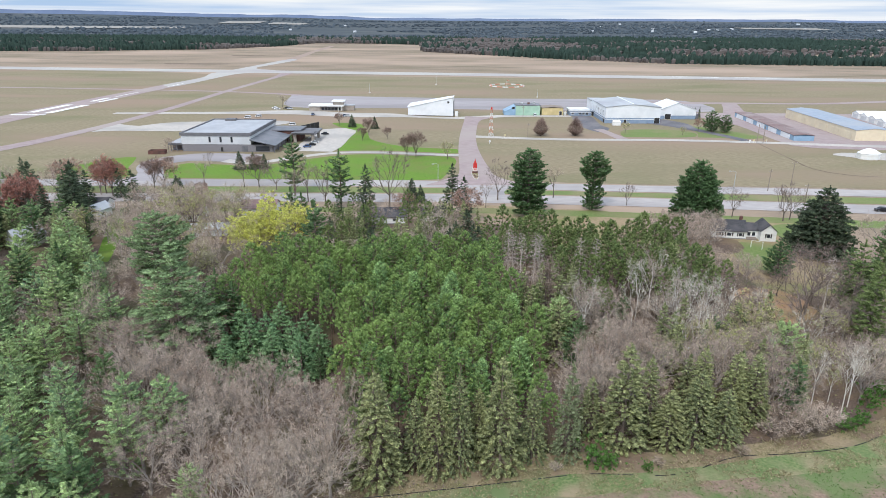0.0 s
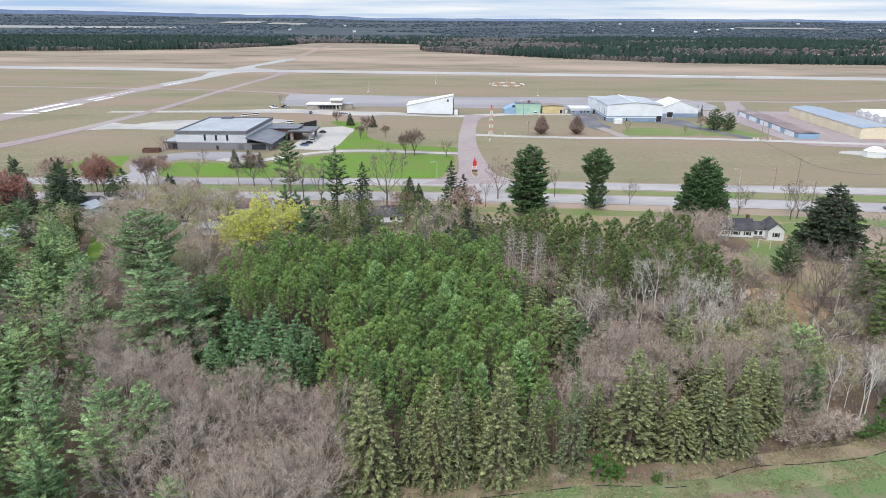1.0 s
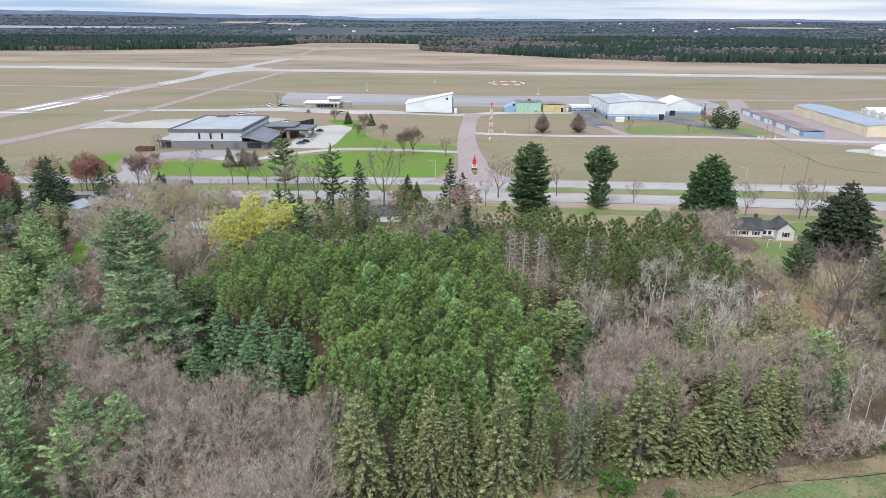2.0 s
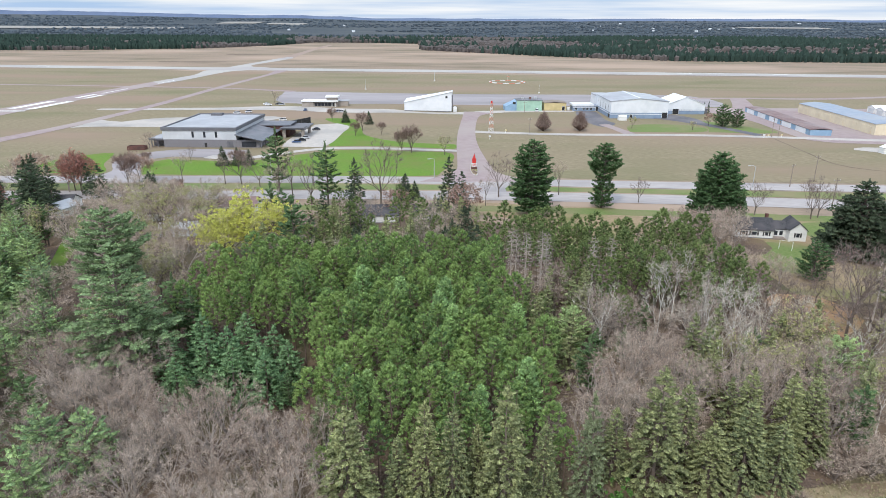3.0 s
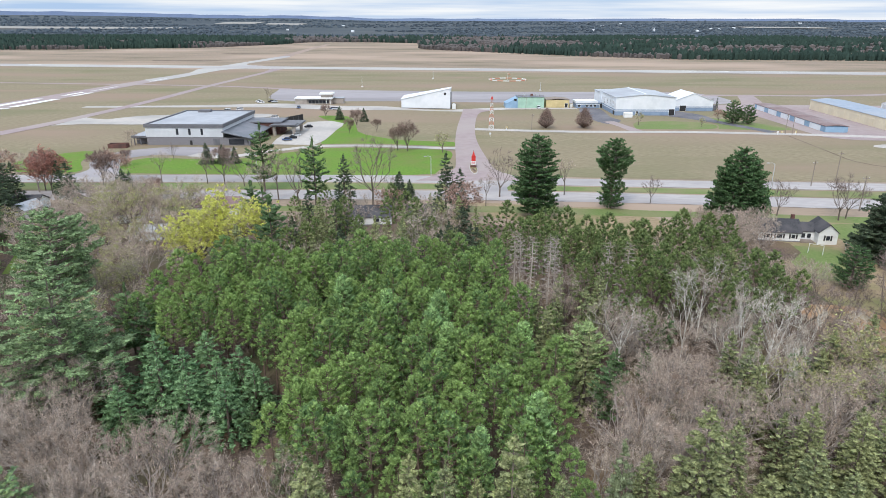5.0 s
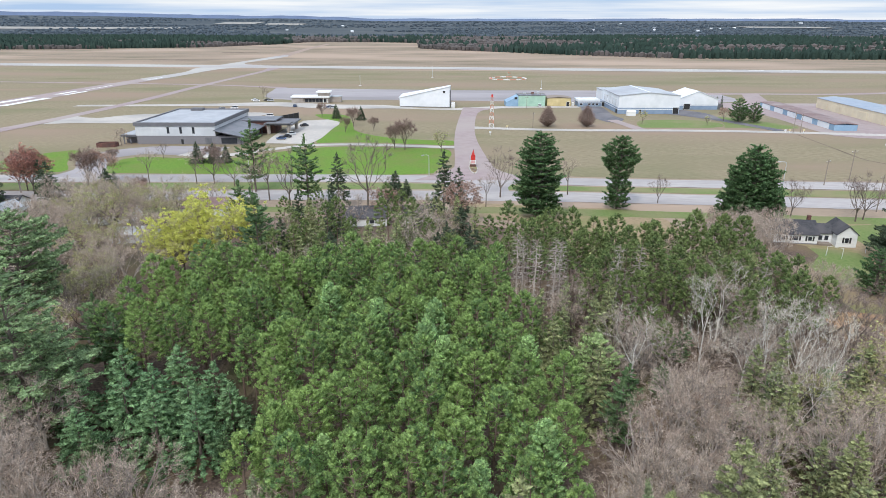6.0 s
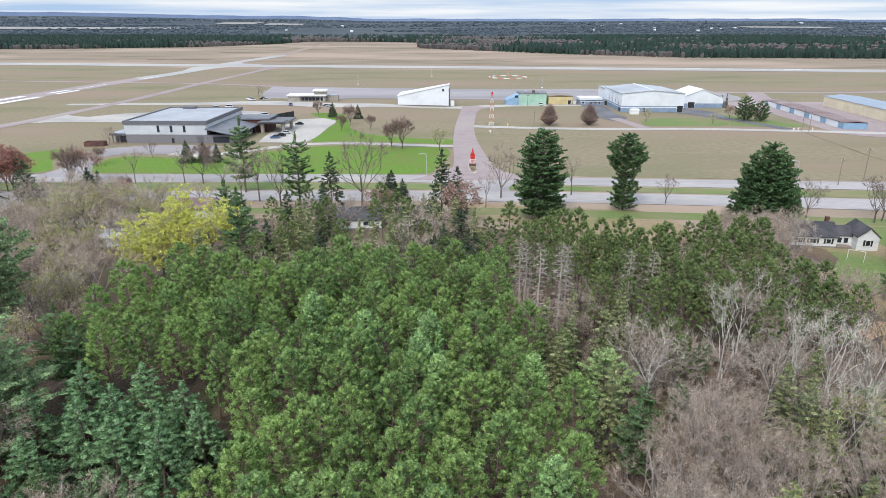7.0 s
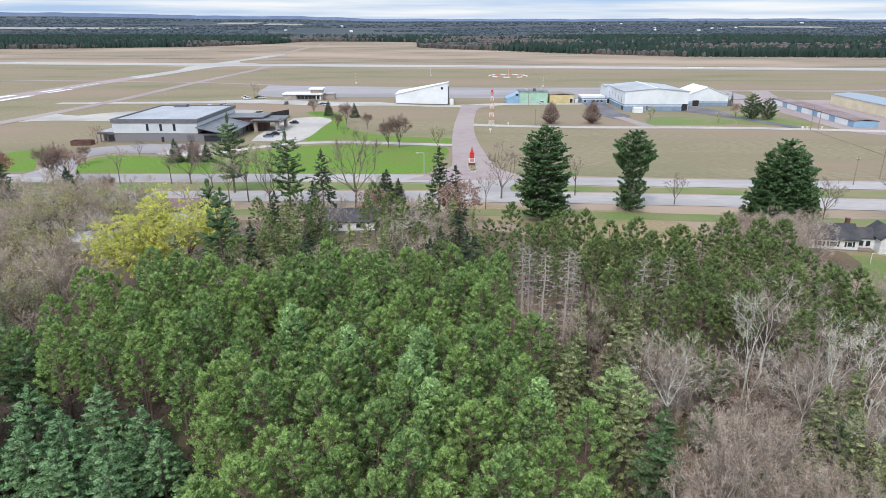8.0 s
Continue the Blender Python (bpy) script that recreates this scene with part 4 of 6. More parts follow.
def inside(x, y, poly):
    hit = False
    for i in range(len(poly)):
        (x0, y0), (x1, y1) = poly[i - 1], poly[i]
        if (y0 > y) != (y1 > y) and x < (x1 - x0) * (y - y0) / (y1 - y0) + x0:
            hit = not hit
    return hit


TAKEN = []


def fill(kinds, poly, gap, hs, group="", keep=1.0, clear=2.2, jitter=0.32, wide=1.0):
    """Plants a stretch of wood on a loose grid; kinds: (share, prototypes, height factor)."""
    xs, ys = [p[0] for p in poly], [p[1] for p in poly]
    shares = np.array([k[0] for k in kinds], float)
    shares /= shares.sum()
    row = 0
    y = min(ys)
    while y < max(ys):
        x = min(xs) + (gap / 2 if row % 2 else 0)
        while x < max(xs):
            px, py = x + RNG.uniform(-jitter, jitter) * gap, y + RNG.uniform(-jitter, jitter) * gap
            if inside(px, py, poly) and RNG.uniform() < keep and all((px - a) ** 2 + (py - b) ** 2 > (clear + c) ** 2 for a, b, c in TAKEN):
                _, protos, factor = kinds[RNG.choice(len(kinds), p=shares)]
                plant(protos, px, py, RNG.uniform(*hs) * factor, group, wide, 1.5)
            x += gap
        y += gap * 0.87
        row += 1


def stand(protos, spots, group="", room=1.2, wide=1.0):
    """Plants single trees at (x, y, height)."""
    for x, y, h in spots:
        plant(protos, x, y, h, group, wide)
        TAKEN.append((x, y, room))


RED_PINES = [make_red_pine() for _ in range(5)]
FRESH_PINES = [make_red_pine(15, 0.4, 1.9, M_FRESH_PINE, "slim light-green young pine among red pines", "white_pine", top=1.2, puff=0.62)]
TALL_PINES = [make_red_pine(18, 0.48, 2.6, M_TALL_PINE, "tall thin pine with a high dark crown over a bare trunk", "tall_pine", 50, 0.58, stars=12, star=0.2) for _ in range(3)]
SPRUCES = [make_spruce(15, 3.3, gaps=0.08, levels=29, ring=13, puff=0.33, stars=6, star=0.2, full=0.7, low=0.03) for _ in range(3)]
MID_SPRUCES = [make_spruce(15, 3.2, label="slender olive-green spruce in mixed wood", levels=16, ring=8, puff=0.52, gaps=0.12, stars=5, star=0.28) for _ in range(2)]
SLIM_PINES = [make_white_pine(20, 3.3, 0.22, M_TALL_PINE, "slender tall pine with tiered boughs", "tall_pine", tiers=15, bulge=0.15, lift=0.12, full=0.9, boughs=7)]
GREY_SPRUCES = [make_spruce(15, 3.3, M_GREY_SPRUCE, "narrow grey-green spruce with tiered boughs", gaps=0.15)]
BLUE_SPRUCES = [make_spruce(10, 3.4, M_BLUE_SPRUCE, "small blue-green spruce beside the plantation", full=0.65, levels=13, gaps=0.1) for _ in range(2)]
DARK_SPRUCES = [make_spruce(14, 3.5, M_DARK_SPRUCE, "dark green spruce with dense boughs", full=0.75, levels=16, ring=9, puff=0.54, stars=5, star=0.28) for _ in range(2)]
WHITE_PINES = [make_white_pine(radius=3.9) for _ in range(4)]
DEEP_PINES = [make_white_pine(16, 3.2, crown=M_DEEP_PINE, label="deep green white pine with tiered boughs", tiers=9, boughs=7, puff=0.68) for _ in range(2)]
BROAD_PINES = [make_white_pine(12, 4.4, 0.1, M_WHITE_PINE, "broad fresh green pine at the wood's edge", bulge=0.2, full=0.6, boughs=10, tiers=8)]
BARE = [make_bare(wood=M_LIMB, per=6, tw=0.03, twig_len=0.8, limbs=9, forks=3, rad=0.11) for _ in range(4)]
BARE_BACKS = [make_bare(12, wood=M_LIMB, label="leafless grey-brown tree behind the wood", limbs=7, per=5, tw=0.045, kids=(3, 3)) for _ in range(2)]
BARE_DARK = [make_bare(13, 0.8, twig=M_DARK_TWIG, label="leafless tree with dark crooked limbs", limbs=6, per=4, tw=0.045, kids=(3, 3)) for _ in range(2)]
BARE_TALL = [make_bare(15, 0.45, twig=M_TWIG, label="tall narrow leafless tree", limbs=6, stem=0.35, per=4, tw=0.035, kids=(3, 3))]
FAN_TREES = [make_fan()]
DENSE_TREES = [make_bare(12, 0.5, twig=M_FAN_TWIG, label="dense fine-twigged leafless tree on the lawn", limbs=11, per=8, tw=0.07, stem=0.14, kids=(3, 3), rad=0.07)]
BIRCHES = [make_bare(14, 0.5, M_WHITE_BARK, M_PALE_TWIG, "white-barked leafless birch with fine twigs", "birch_tree", 4, 3, 0.42, 0.028, (3, 3), fan=0.7, rad=0.05, forks=3) for _ in range(3)]
SNAGS = [make_snag(), make_snag(14, M_DEAD_WOOD, "dead grey conifer trunk with broken branches", 34, 0.5, 1.4)]
BUDDING = [make_bare(11, 0.8, twig=M_TWIG, label="tree with thin olive-green spring buds", limbs=6, per=4, buds=M_BUD_OLIVE, bud_size=0.36, bud_count=12, kids=(3, 3))]
YELLOW = [make_bare(15, 1.0, twig=M_TWIG, label="broad tree in bright yellow-green spring bloom", limbs=12, per=4, buds=M_BUD_YELLOW, bud_size=0.4, bud_count=66, kids=(4, 3))]
RED_MAPLES = [make_bare(14, 0.75, twig=M_DARK_TWIG, label="maple with dark red spring buds", limbs=10, per=4, buds=M_BUD_RED, bud_size=0.5, bud_count=30, kids=(3, 4))]
PINK_MAPLES = [make_bare(13, 0.75, twig=M_TWIG, label="tree with brownish red spring buds", limbs=7, per=5, buds=M_BUD_PINK, bud_size=0.6, bud_count=12, kids=(3, 3))]
BUSHES = [make_bush(M_FRESH, "low fresh green leafy bush", amount=1300)]
BARE_BUSHES = [make_bare(4, 1.2, twig=M_TWIG, label="low tangle of leafless brush", name="bare_bush", limbs=7, per=4, stem=0.05, twig_len=0.6, kids=(3, 3))]
EGG_PINES = [make_dome_pine(22, [(0.05, 7.2), (0.2, 7.8), (0.4, 7.4), (0.6, 6.3), (0.78, 4.7), (0.9, 2.9), (0.97, 1.2)], M_OLD_PINE, "big old pine with a broad dark green dome", boughs=13, step=1.0, ragged=0.22, lift=0.36, star=0.42, stars=8, long=2.0, squash=0.36, puff=0.46)]
RAGGED_PINES = [make_dome_pine(25, [(0.08, 4.6), (0.25, 5.4), (0.45, 5.4), (0.6, 5.2), (0.76, 4.5), (0.88, 3.4), (0.97, 1.5)], M_OLD_PINE, "big old pine with a tall ragged dark crown", boughs=11, step=1.1, lift=0.24, ragged=0.42, star=0.42, stars=8, long=2.0, squash=0.36, puff=0.46)]
TIER_PINES = [make_dome_pine(22, [(0.06, 3.2), (0.2, 3.8), (0.34, 3.2), (0.44, 2.6), (0.56, 4.3), (0.68, 5.1), (0.8, 4.6), (0.9, 3.3), (0.97, 1.5)], M_OLD_PINE, "tall pine with a round top and ragged tiers below", boughs=11, step=1.05, lift=0.34, ragged=0.36, star=0.42, stars=8, long=2.0, squash=0.36, puff=0.46)]
ROUND_PINES = [make_dome_pine(12, [(0.08, 3.6), (0.3, 4.8), (0.6, 4.2), (0.85, 2.6), (0.98, 0.7)], M_OLD_PINE, "round dark pine beside the hangar drive", step=1.1)]
OLD_PINES = [make_dome_pine(26, [(0.22, 7.0), (0.34, 7.4), (0.5, 6.3), (0.65, 5.0), (0.8, 3.4), (0.92, 1.8), (0.99, 0.6)], M_BLUE_PINE, "tall old white pine with wide layered bluish boughs", step=2.5, boughs=12, lift=0.1, ragged=0.34, star=0.36, squash=0.3, puff=0.66, fill_in=0.3)]
DOME_PINES = [make_dome_pine(24, [(0.4, 4.6), (0.6, 6.2), (0.75, 6.4), (0.88, 4.6), (0.99, 1.2)], M_BLUE_PINE, "old white pine with a broad deep green top", step=1.5, boughs=11, lift=0.2, ragged=0.4, star=0.36, squash=0.45)]
LAWN_SPRUCES = [make_spruce(8, 3.1, M_DARK_SPRUCE, "small solid dark spruce on the lawn", levels=15, ring=13, low=0.04, full=0.9, gaps=0.0)]
BIG_SPRUCES = [make_dome_pine(21, [(0.04, 8.2), (0.16, 9.2), (0.36, 8.4), (0.56, 6.8), (0.76, 4.6), (0.9, 2.4), (0.98, 0.8)], M_DARK_SPRUCE, "big dark broad spruce beside the white house", "spruce_tree", step=1.0, boughs=13, lift=0.02, ragged=0.34, star=0.34, puff=0.5, long=1.8, squash=0.4)]

# kept clear: the grass path, and the ground before the cottage
TAKEN += [(-13, 204, 4), (-12, 195, 4), (-10.5, 186, 3.5), (-71, 190, 4), (-66, 181, 3.5), (-114, 228, 3), (-108, 218, 3), (-103, 208, 3.5), (-99, 198, 3.5), (-95.5, 187, 3.5), (-93, 178, 3), (-117, 178, 5), (-110, 168, 5), (-104, 158, 4)]

# single trees along the highway and round the airport drives
stand(EGG_PINES, [(87.8, 210, 22.2)], "big pines along the highway", 6)
stand(RAGGED_PINES, [(33.5, 221, 24.2)], "big pines along the highway", 6, 1.14)
stand(ROUND_PINES, [(172, 404, 13), (179.5, 402, 11)], "pines beside the hangar drive", 3)
stand(TIER_PINES, [(58.3, 230, 21.4)], "big pines along the highway", 4)
stand(BIG_SPRUCES, [(113.7, 183, 20.6)], "", 6)
stand(OLD_PINES, [(-48.6, 121, 24.2)], "old white pines", 3.5, 1.25)
stand(DOME_PINES, [(-60, 142, 24.8)], "old white pines", 5)
stand(DEEP_PINES, [(-30.5, 170, 20), (-53, 250.6, 23), (-32.6, 232.3, 21.4), (-44, 204, 15), (-40, 200, 14)], "pines along the highway", 2)
stand(DARK_SPRUCES, [(-114, 206, 21), (-119, 216, 19), (-104, 226, 15), (-133, 196, 17), (-139, 226, 18), (-128, 232, 17)], "dark spruces round the shed", 3, 1.25)
stand(DARK_SPRUCES, [(7.4, 220.5, 19), (-7.2, 229.5, 10.5), (-23.2, 230, 16.5), (-165, 263, 12), (-149, 263, 11),
                     (-118.4, 246, 11.5), (-95.5, 246, 8), (11.5, 222, 14), (-120, 226, 15)], "dark spruces", 2)
stand(BARE_DARK, [(25.3, 243, 16), (105.3, 221, 11.5), (120.9, 216.4, 14), (124, 218, 12), (-15.2, 233.8, 22), (-38.5, 234.5, 17), (72.5, 236, 9), (-104.4, 305, 7), (-70, 262, 13), (-62, 258, 12)], "bare trees beside the roads", 2)
stand(BARE_TALL, [(47, 246, 12), (-76, 262, 12), (-46, 240, 16), (-117.5, 516, 10), (-114, 512, 8), (20, 232, 10), (-92, 262, 12), (-50, 236, 13), (-10, 238, 9)], "bare trees beside the roads", 2)
stand(LAWN_SPRUCES, [(-87.4, 295.9, 8.2), (-81.2, 296.4, 7.6), (-76.5, 296.8, 6.6), (-51.5, 419.3, 7.8), (-36.6, 412.4, 7.4), (-91.6, 233.6, 11.2), (-7.2, 240, 9), (-3.9, 240, 6.5)], "dark spruces on the lawns", 2)
stand(DENSE_TREES, [(-37.9, 388, 10.6), (-39.8, 370, 8), (-60.7, 426.3, 8.3), (-8.1, 322.9, 13.6), (-26, 373.3, 7.4), (-12.5, 324, 11), (-77.3, 283.4, 9.7), (-117.5, 291.3, 7), (-111.3, 259.4, 13), (-87.1, 244.2, 7)], "bare trees on the lawns", 2)
stand(DARK_SPRUCES, [(182.5, 459, 8), (185.5, 459, 8.4)], "dark narrow evergreens beside the hangar", 1, 0.6)
stand(PINK_MAPLES, [(165.5, 408, 7.5)], "", 2)
stand(FAN_TREES, [(63.9, 388, 11.2), (84.5, 388, 11.4)], "fan-shaped trees", 3, 1.35)
stand(BARE_BACKS, [(-100, 246, 9), (-88, 240, 8), (-60, 232, 8), (-135, 335, 8), (-128, 250, 14)], "bare trees beside the roads", 2)
stand(BUDDING, [(7.4, 319, 8.9), (-59.9, 299.4, 6), (117, 398, 7), (150, 392, 5), (-73.8, 198, 14), (-86, 205, 12), (-80, 203, 13), (-71, 182, 11), (-66, 181, 11), (-58, 157, 10.5), (-71, 174, 11), (-61, 165, 11)], "budding trees", 2)
stand(YELLOW, [(-41.5, 180, 18.0), (-48.5, 176, 16.6)], "yellow spring trees", 4)
stand(RED_MAPLES, [(-133, 211, 17.5), (-122.5, 248, 15.2), (-127, 252, 14)], "red budding maples", 3)
stand(PINK_MAPLES, [(-9, 219, 9.5), (-140, 250, 14), (12, 214, 12), (-84, 236, 7), (-108, 262, 12)], "reddish budding trees", 3)

# the wood's edge: spruces, then the plantation and the mixed woods round it
for x, y, h, wide in ((-6.9, 85.6, 18.1, 1.20), (-1.2, 88, 12.5, 0.96), (2.1, 87.2, 17.9, 0.82), (5.3, 87.6, 16.9, 0.79), (11.6, 88, 19.1, 1.01), (16.7, 90, 13.2, 0.90), (32.0, 94, 18.0, 1.18), (36.6, 97, 14.3, 0.96),
                      (39.1, 93.5, 10.2, 1.54), (43.7, 94, 13.4, 1.27), (48.3, 94, 9.9, 1.48), (55.5, 100, 13.1, 1.25), (51, 98, 14.5, 1.08), (46.5, 100, 14.5, 1.08), (27, 96, 11, 1.08), (8.5, 91, 12, 0.96)):
    stand(SPRUCES[:3], [(x, y, h)], "spruces along the wood's edge", 1.4, wide)
stand(RED_PINES, [(-4, 93, 11.5), (0.5, 94.5, 12), (4.5, 93, 11.5), (8.5, 95, 12.5), (14, 94.5, 12), (18.5, 95.5, 12.5), (-9, 95, 11), (20, 93.5, 10), (-11, 91, 9)], "young pines behind the spruces", 0.8)
stand(GREY_SPRUCES, [(22.4, 90.4, 16.5)], "spruces along the wood's edge", 1.4, 0.75)
stand(GREY_SPRUCES, [(-12, 97, 12)], "spruces along the wood's edge", 1.4)
stand(BLUE_SPRUCES, [(-37, 124.5, 11), (-29.5, 124.5, 11), (-23.5, 113.5, 9.6), (-29.2, 115, 10), (-24, 122, 10), (-34, 118, 10.4), (-21, 118.5, 9), (-41, 120, 10), (-26, 118, 10), (-37.5, 113, 9), (-31.5, 120.5, 10.5)], "small blue spruces", 1.2, 1.2)
stand(FRESH_PINES, [(-2.7, 126, 17.6), (-9.8, 131, 17.8), (3.8, 121, 17), (6, 117, 16.5), (15.6, 99.6, 16.6), (9.2, 97, 14), (-6, 101, 14), (5, 126, 17.5), (16.2, 116.5, 16.8)], "light green pines", 0.8)
stand(WHITE_PINES, [(-94, 167, 15.5), (-100.8, 156, 14.5), (-63.6, 124.5, 14.5), (-75, 141, 14.5), (-78, 131, 14.5), (-68, 109.5, 14.6), (-72, 106, 12.6), (-46.5, 93.6, 13.6), (-58, 97, 13.6), (-60, 87, 13.4), (-51.5, 83, 12.6), (-31, 77, 9.6), (-40, 92, 14), (-83.5, 134, 14.5), (-66, 117, 13), (-88, 146, 14), (-107, 168, 14), (-63, 80, 13), (-56, 76, 12), (-68, 92, 13)], "white pines on the wood's left", 2.0)
stand(BROAD_PINES, [(67.5, 113.5, 12.2), (27.5, 128.5, 10.6)], "broad green pines", 3.5)
stand(BARE_DARK, [(88, 142, 18), (84, 137, 16.5), (92, 147, 17), (86.5, 132, 17), (68, 134, 13), (81, 128, 12)], "bare dark trees at the yard", 1.5)
stand(SLIM_PINES, [(95, 137, 20.5), (88.8, 122, 20.5), (98, 126, 19), (103, 140, 19)], "tall pines at the yard", 2)
stand(ROUND_PINES, [(93.4, 166, 9.8)], "", 3)
stand(DEEP_PINES, [(-30, 108.5, 6.5), (-26, 107, 6), (-35, 111, 7.2), (-20, 113, 6), (-97, 150, 14), (-55, 104, 12), (-86, 122, 13), (-41, 131, 13), (-46, 136, 14), (28, 116, 11), (31, 123, 9), (37, 127, 7)], "deep green pines", 2)
stand(SNAGS, [(19.4, 153, 17.5), (22.4, 152, 17), (25.5, 150.5, 17.6), (27, 153, 16.5), (90, 139, 16), (36, 149, 17), (21, 157, 15), (57, 141, 16), (40, 150, 16.5)], "dead conifers", 0.8)
stand(BIRCHES, [(32.5, 126.8, 16), (49.4, 114, 15), (53, 130, 16.5), (56, 127, 16), (59, 132, 15), (51, 142, 17), (47, 138, 15), (62, 128, 14), (44, 131, 14), (65, 112, 12), (72, 101, 11.5), (75, 104, 12), (55, 120, 13)], "white birches", 0.8)
stand(BARE_DARK, [(72, 139, 12), (80, 148, 9), (70.5, 143, 12.5)], "bare trees behind the birches", 2)

PLANTATION = [(-47, 138), (-36, 155), (0, 159), (17, 157), (18.5, 126), (22, 112), (22, 96.5), (14, 94), (-8, 93.2), (-15, 101), (-13.5, 112), (-18.5, 119), (-21.5, 126), (-40, 128)]
fill([(1, RED_PINES, 1.0)], PLANTATION, 4.6, (13.8, 17.0), "plantation pines", clear=0.9, jitter=0.24)
BARE_LEFT = [(-62, 116), (-47, 124), (-43, 114), (-37, 107), (-22, 102), (-15, 99), (-11, 95), (-10.5, 88), (-11, 79), (-24, 70), (-39, 74), (-44, 88), (-55, 102)]
fill([(1, BARE, 1.0)], BARE_LEFT, 6.2, (9.0, 12.8), "bare broadleaf wood", clear=1.4)
BARE_BACK = [(-68, 122), (-62, 116), (-48, 126), (-50, 150), (-60, 185), (-84, 200), (-90, 182), (-73, 144)]
fill([(5, BARE_BACKS, 1.0), (1, BARE_TALL, 1.1), (1, BUDDING, 0.95)], BARE_BACK, 6.8, (11, 14), "bare broadleaf wood", clear=2.0)
LEFT_WOOD = [(-112, 130), (-88, 98), (-68, 66), (-38, 62), (-43, 88), (-60, 110), (-71, 128), (-76, 146), (-92, 178), (-106, 196), (-152, 205), (-140, 170)]
fill([(7, WHITE_PINES, 1.0), (2, DEEP_PINES, 1.0), (1, BARE_BACKS, 0.75), (1, MID_SPRUCES, 0.9)], LEFT_WOOD, 6.4, (11.5, 14.5), "mixed wood", clear=2.2)
NORTH_WEST = [(-250, 210), (-180, 200), (-128, 190), (-116, 226), (-130, 240), (-240, 246)]
fill([(3, DARK_SPRUCES, 1.0), (2, BARE_BACKS, 1.0), (1, PINK_MAPLES, 1.0), (1, DEEP_PINES, 1.1)], NORTH_WEST, 9.5, (11, 16), "trees round the houses", clear=3)
BACK_WOOD = [(-42, 156), (-36, 157), (18, 159), (22, 168), (16, 186), (4, 200), (-18, 205), (-30, 200), (-34, 172)]
fill([(3, MID_SPRUCES, 0.95), (3, TALL_PINES, 1.0), (2, DARK_SPRUCES, 0.9), (2, BARE_BACKS, 0.9)], BACK_WOOD, 5.4, (12.5, 16), "mixed wood behind the plantation", clear=1.8)
BARE_RIGHT = [(23, 98), (36, 99), (42, 106), (44, 116), (38, 122), (28, 119), (23, 108)]
fill([(1, BARE, 1.0)], BARE_RIGHT, 5.4, (10, 12), "bare broadleaf wood", clear=1.4)
PINE_RIGHT = [(22, 160), (30, 140), (46, 139), (60, 134), (68, 138), (67, 152), (68, 172), (58, 177), (45, 170), (34, 181), (20, 180)]
fill([(7, TALL_PINES, 1.0), (1, MID_SPRUCES, 0.9), (1, BARE_TALL, 0.8)], PINE_RIGHT, 4.2, (14.0, 17.0), "tall pines over bare trunks", clear=1.2)
PINE_FRONT = [(36, 126), (46, 122), (60, 122), (74, 128), (76, 138), (46, 138), (34, 136)]
fill([(2, BARE_TALL, 0.8), (1, BARE, 0.8), (1, TALL_PINES, 0.9), (2, BIRCHES, 0.9), (1, DEEP_PINES, 0.6)], PINE_FRONT, 5.6, (12, 15), "open wood of birches and pines", clear=1.5)
SPRUCE_RIGHT = [(44, 100), (62, 100), (74, 108), (74, 124), (58, 128), (46, 122)]
fill([(4, MID_SPRUCES, 1.0), (2, BUDDING, 0.95), (2, BARE, 0.95), (1, BIRCHES, 1.0), (1, DEEP_PINES, 0.9)], SPRUCE_RIGHT, 4.8, (10.5, 14), "mixed wood on the right", clear=1.4)
EDGE_RIGHT = [(60, 96), (74, 101), (92, 110), (104, 124), (110, 160), (100, 150), (80, 122), (66, 108)]
fill([(3, BARE, 0.8), (1, DEEP_PINES, 1.1), (1, BIRCHES, 0.9), (1, BUDDING, 0.8)], EDGE_RIGHT, 6.0, (9, 13), "mixed wood on the right", clear=1.8)
FAR_RIGHT = [(106, 124), (150, 140), (190, 160), (190, 195), (140, 190), (122, 170)]
fill([(2, DEEP_PINES, 1.2), (2, BARE_BACKS, 1.0)], FAR_RIGHT, 9.0, (10, 15), "mixed wood on the right", clear=2)
YARD_TREES = [(70, 140), (90, 140), (104, 160), (90, 170), (76, 160)]
fill([(2, BARE_DARK, 1.0), (1, BARE_TALL, 1.0), (1, BUDDING, 0.7)], YARD_TREES, 7.5, (5, 8.5), "bare trees in the yard", keep=0.55, clear=1.5)
fill([(1, BARE_BACKS, 1.0)], [(72, 158), (86, 160), (88, 174), (79, 182), (72, 172)], 5.0, (5, 7.5), "bare trees in the yard", clear=1.2)
fill([(4, BARE_BACKS, 1.0), (1, BUDDING, 0.9), (1, BARE_TALL, 1.0)], [(-112, 186), (-84, 186), (-62, 196), (-60, 212), (-74, 226), (-104, 230)], 6.4, (9.5, 13.0), "bare trees behind the houses", clear=1.6)
HOUSE_SCRUB = [(70, 182), (84, 184), (89.5, 195), (84, 206), (68, 200)]
fill([(1, BARE_BACKS, 1.0)], HOUSE_SCRUB, 4.2, (7, 9.5), "bare trees beside the white house", clear=1.5)
stand(BUSHES, [(26.4, 88.2, 4.5), (70.5, 97, 3.6), (74, 98.6, 3.2), (34, 87, 2), (79, 104, 4), (83, 107, 4), (28.5, 88, 3)], "green bushes", 1)
stand(BARE_BUSHES, [(63, 96, 4.5), (60, 97, 5), (66, 97, 5.5), (57, 95, 3.5), (36, 88, 1.6), (50, 90.5, 2), (20, 87, 1.6)], "bare brush at the wood's edge", 1)
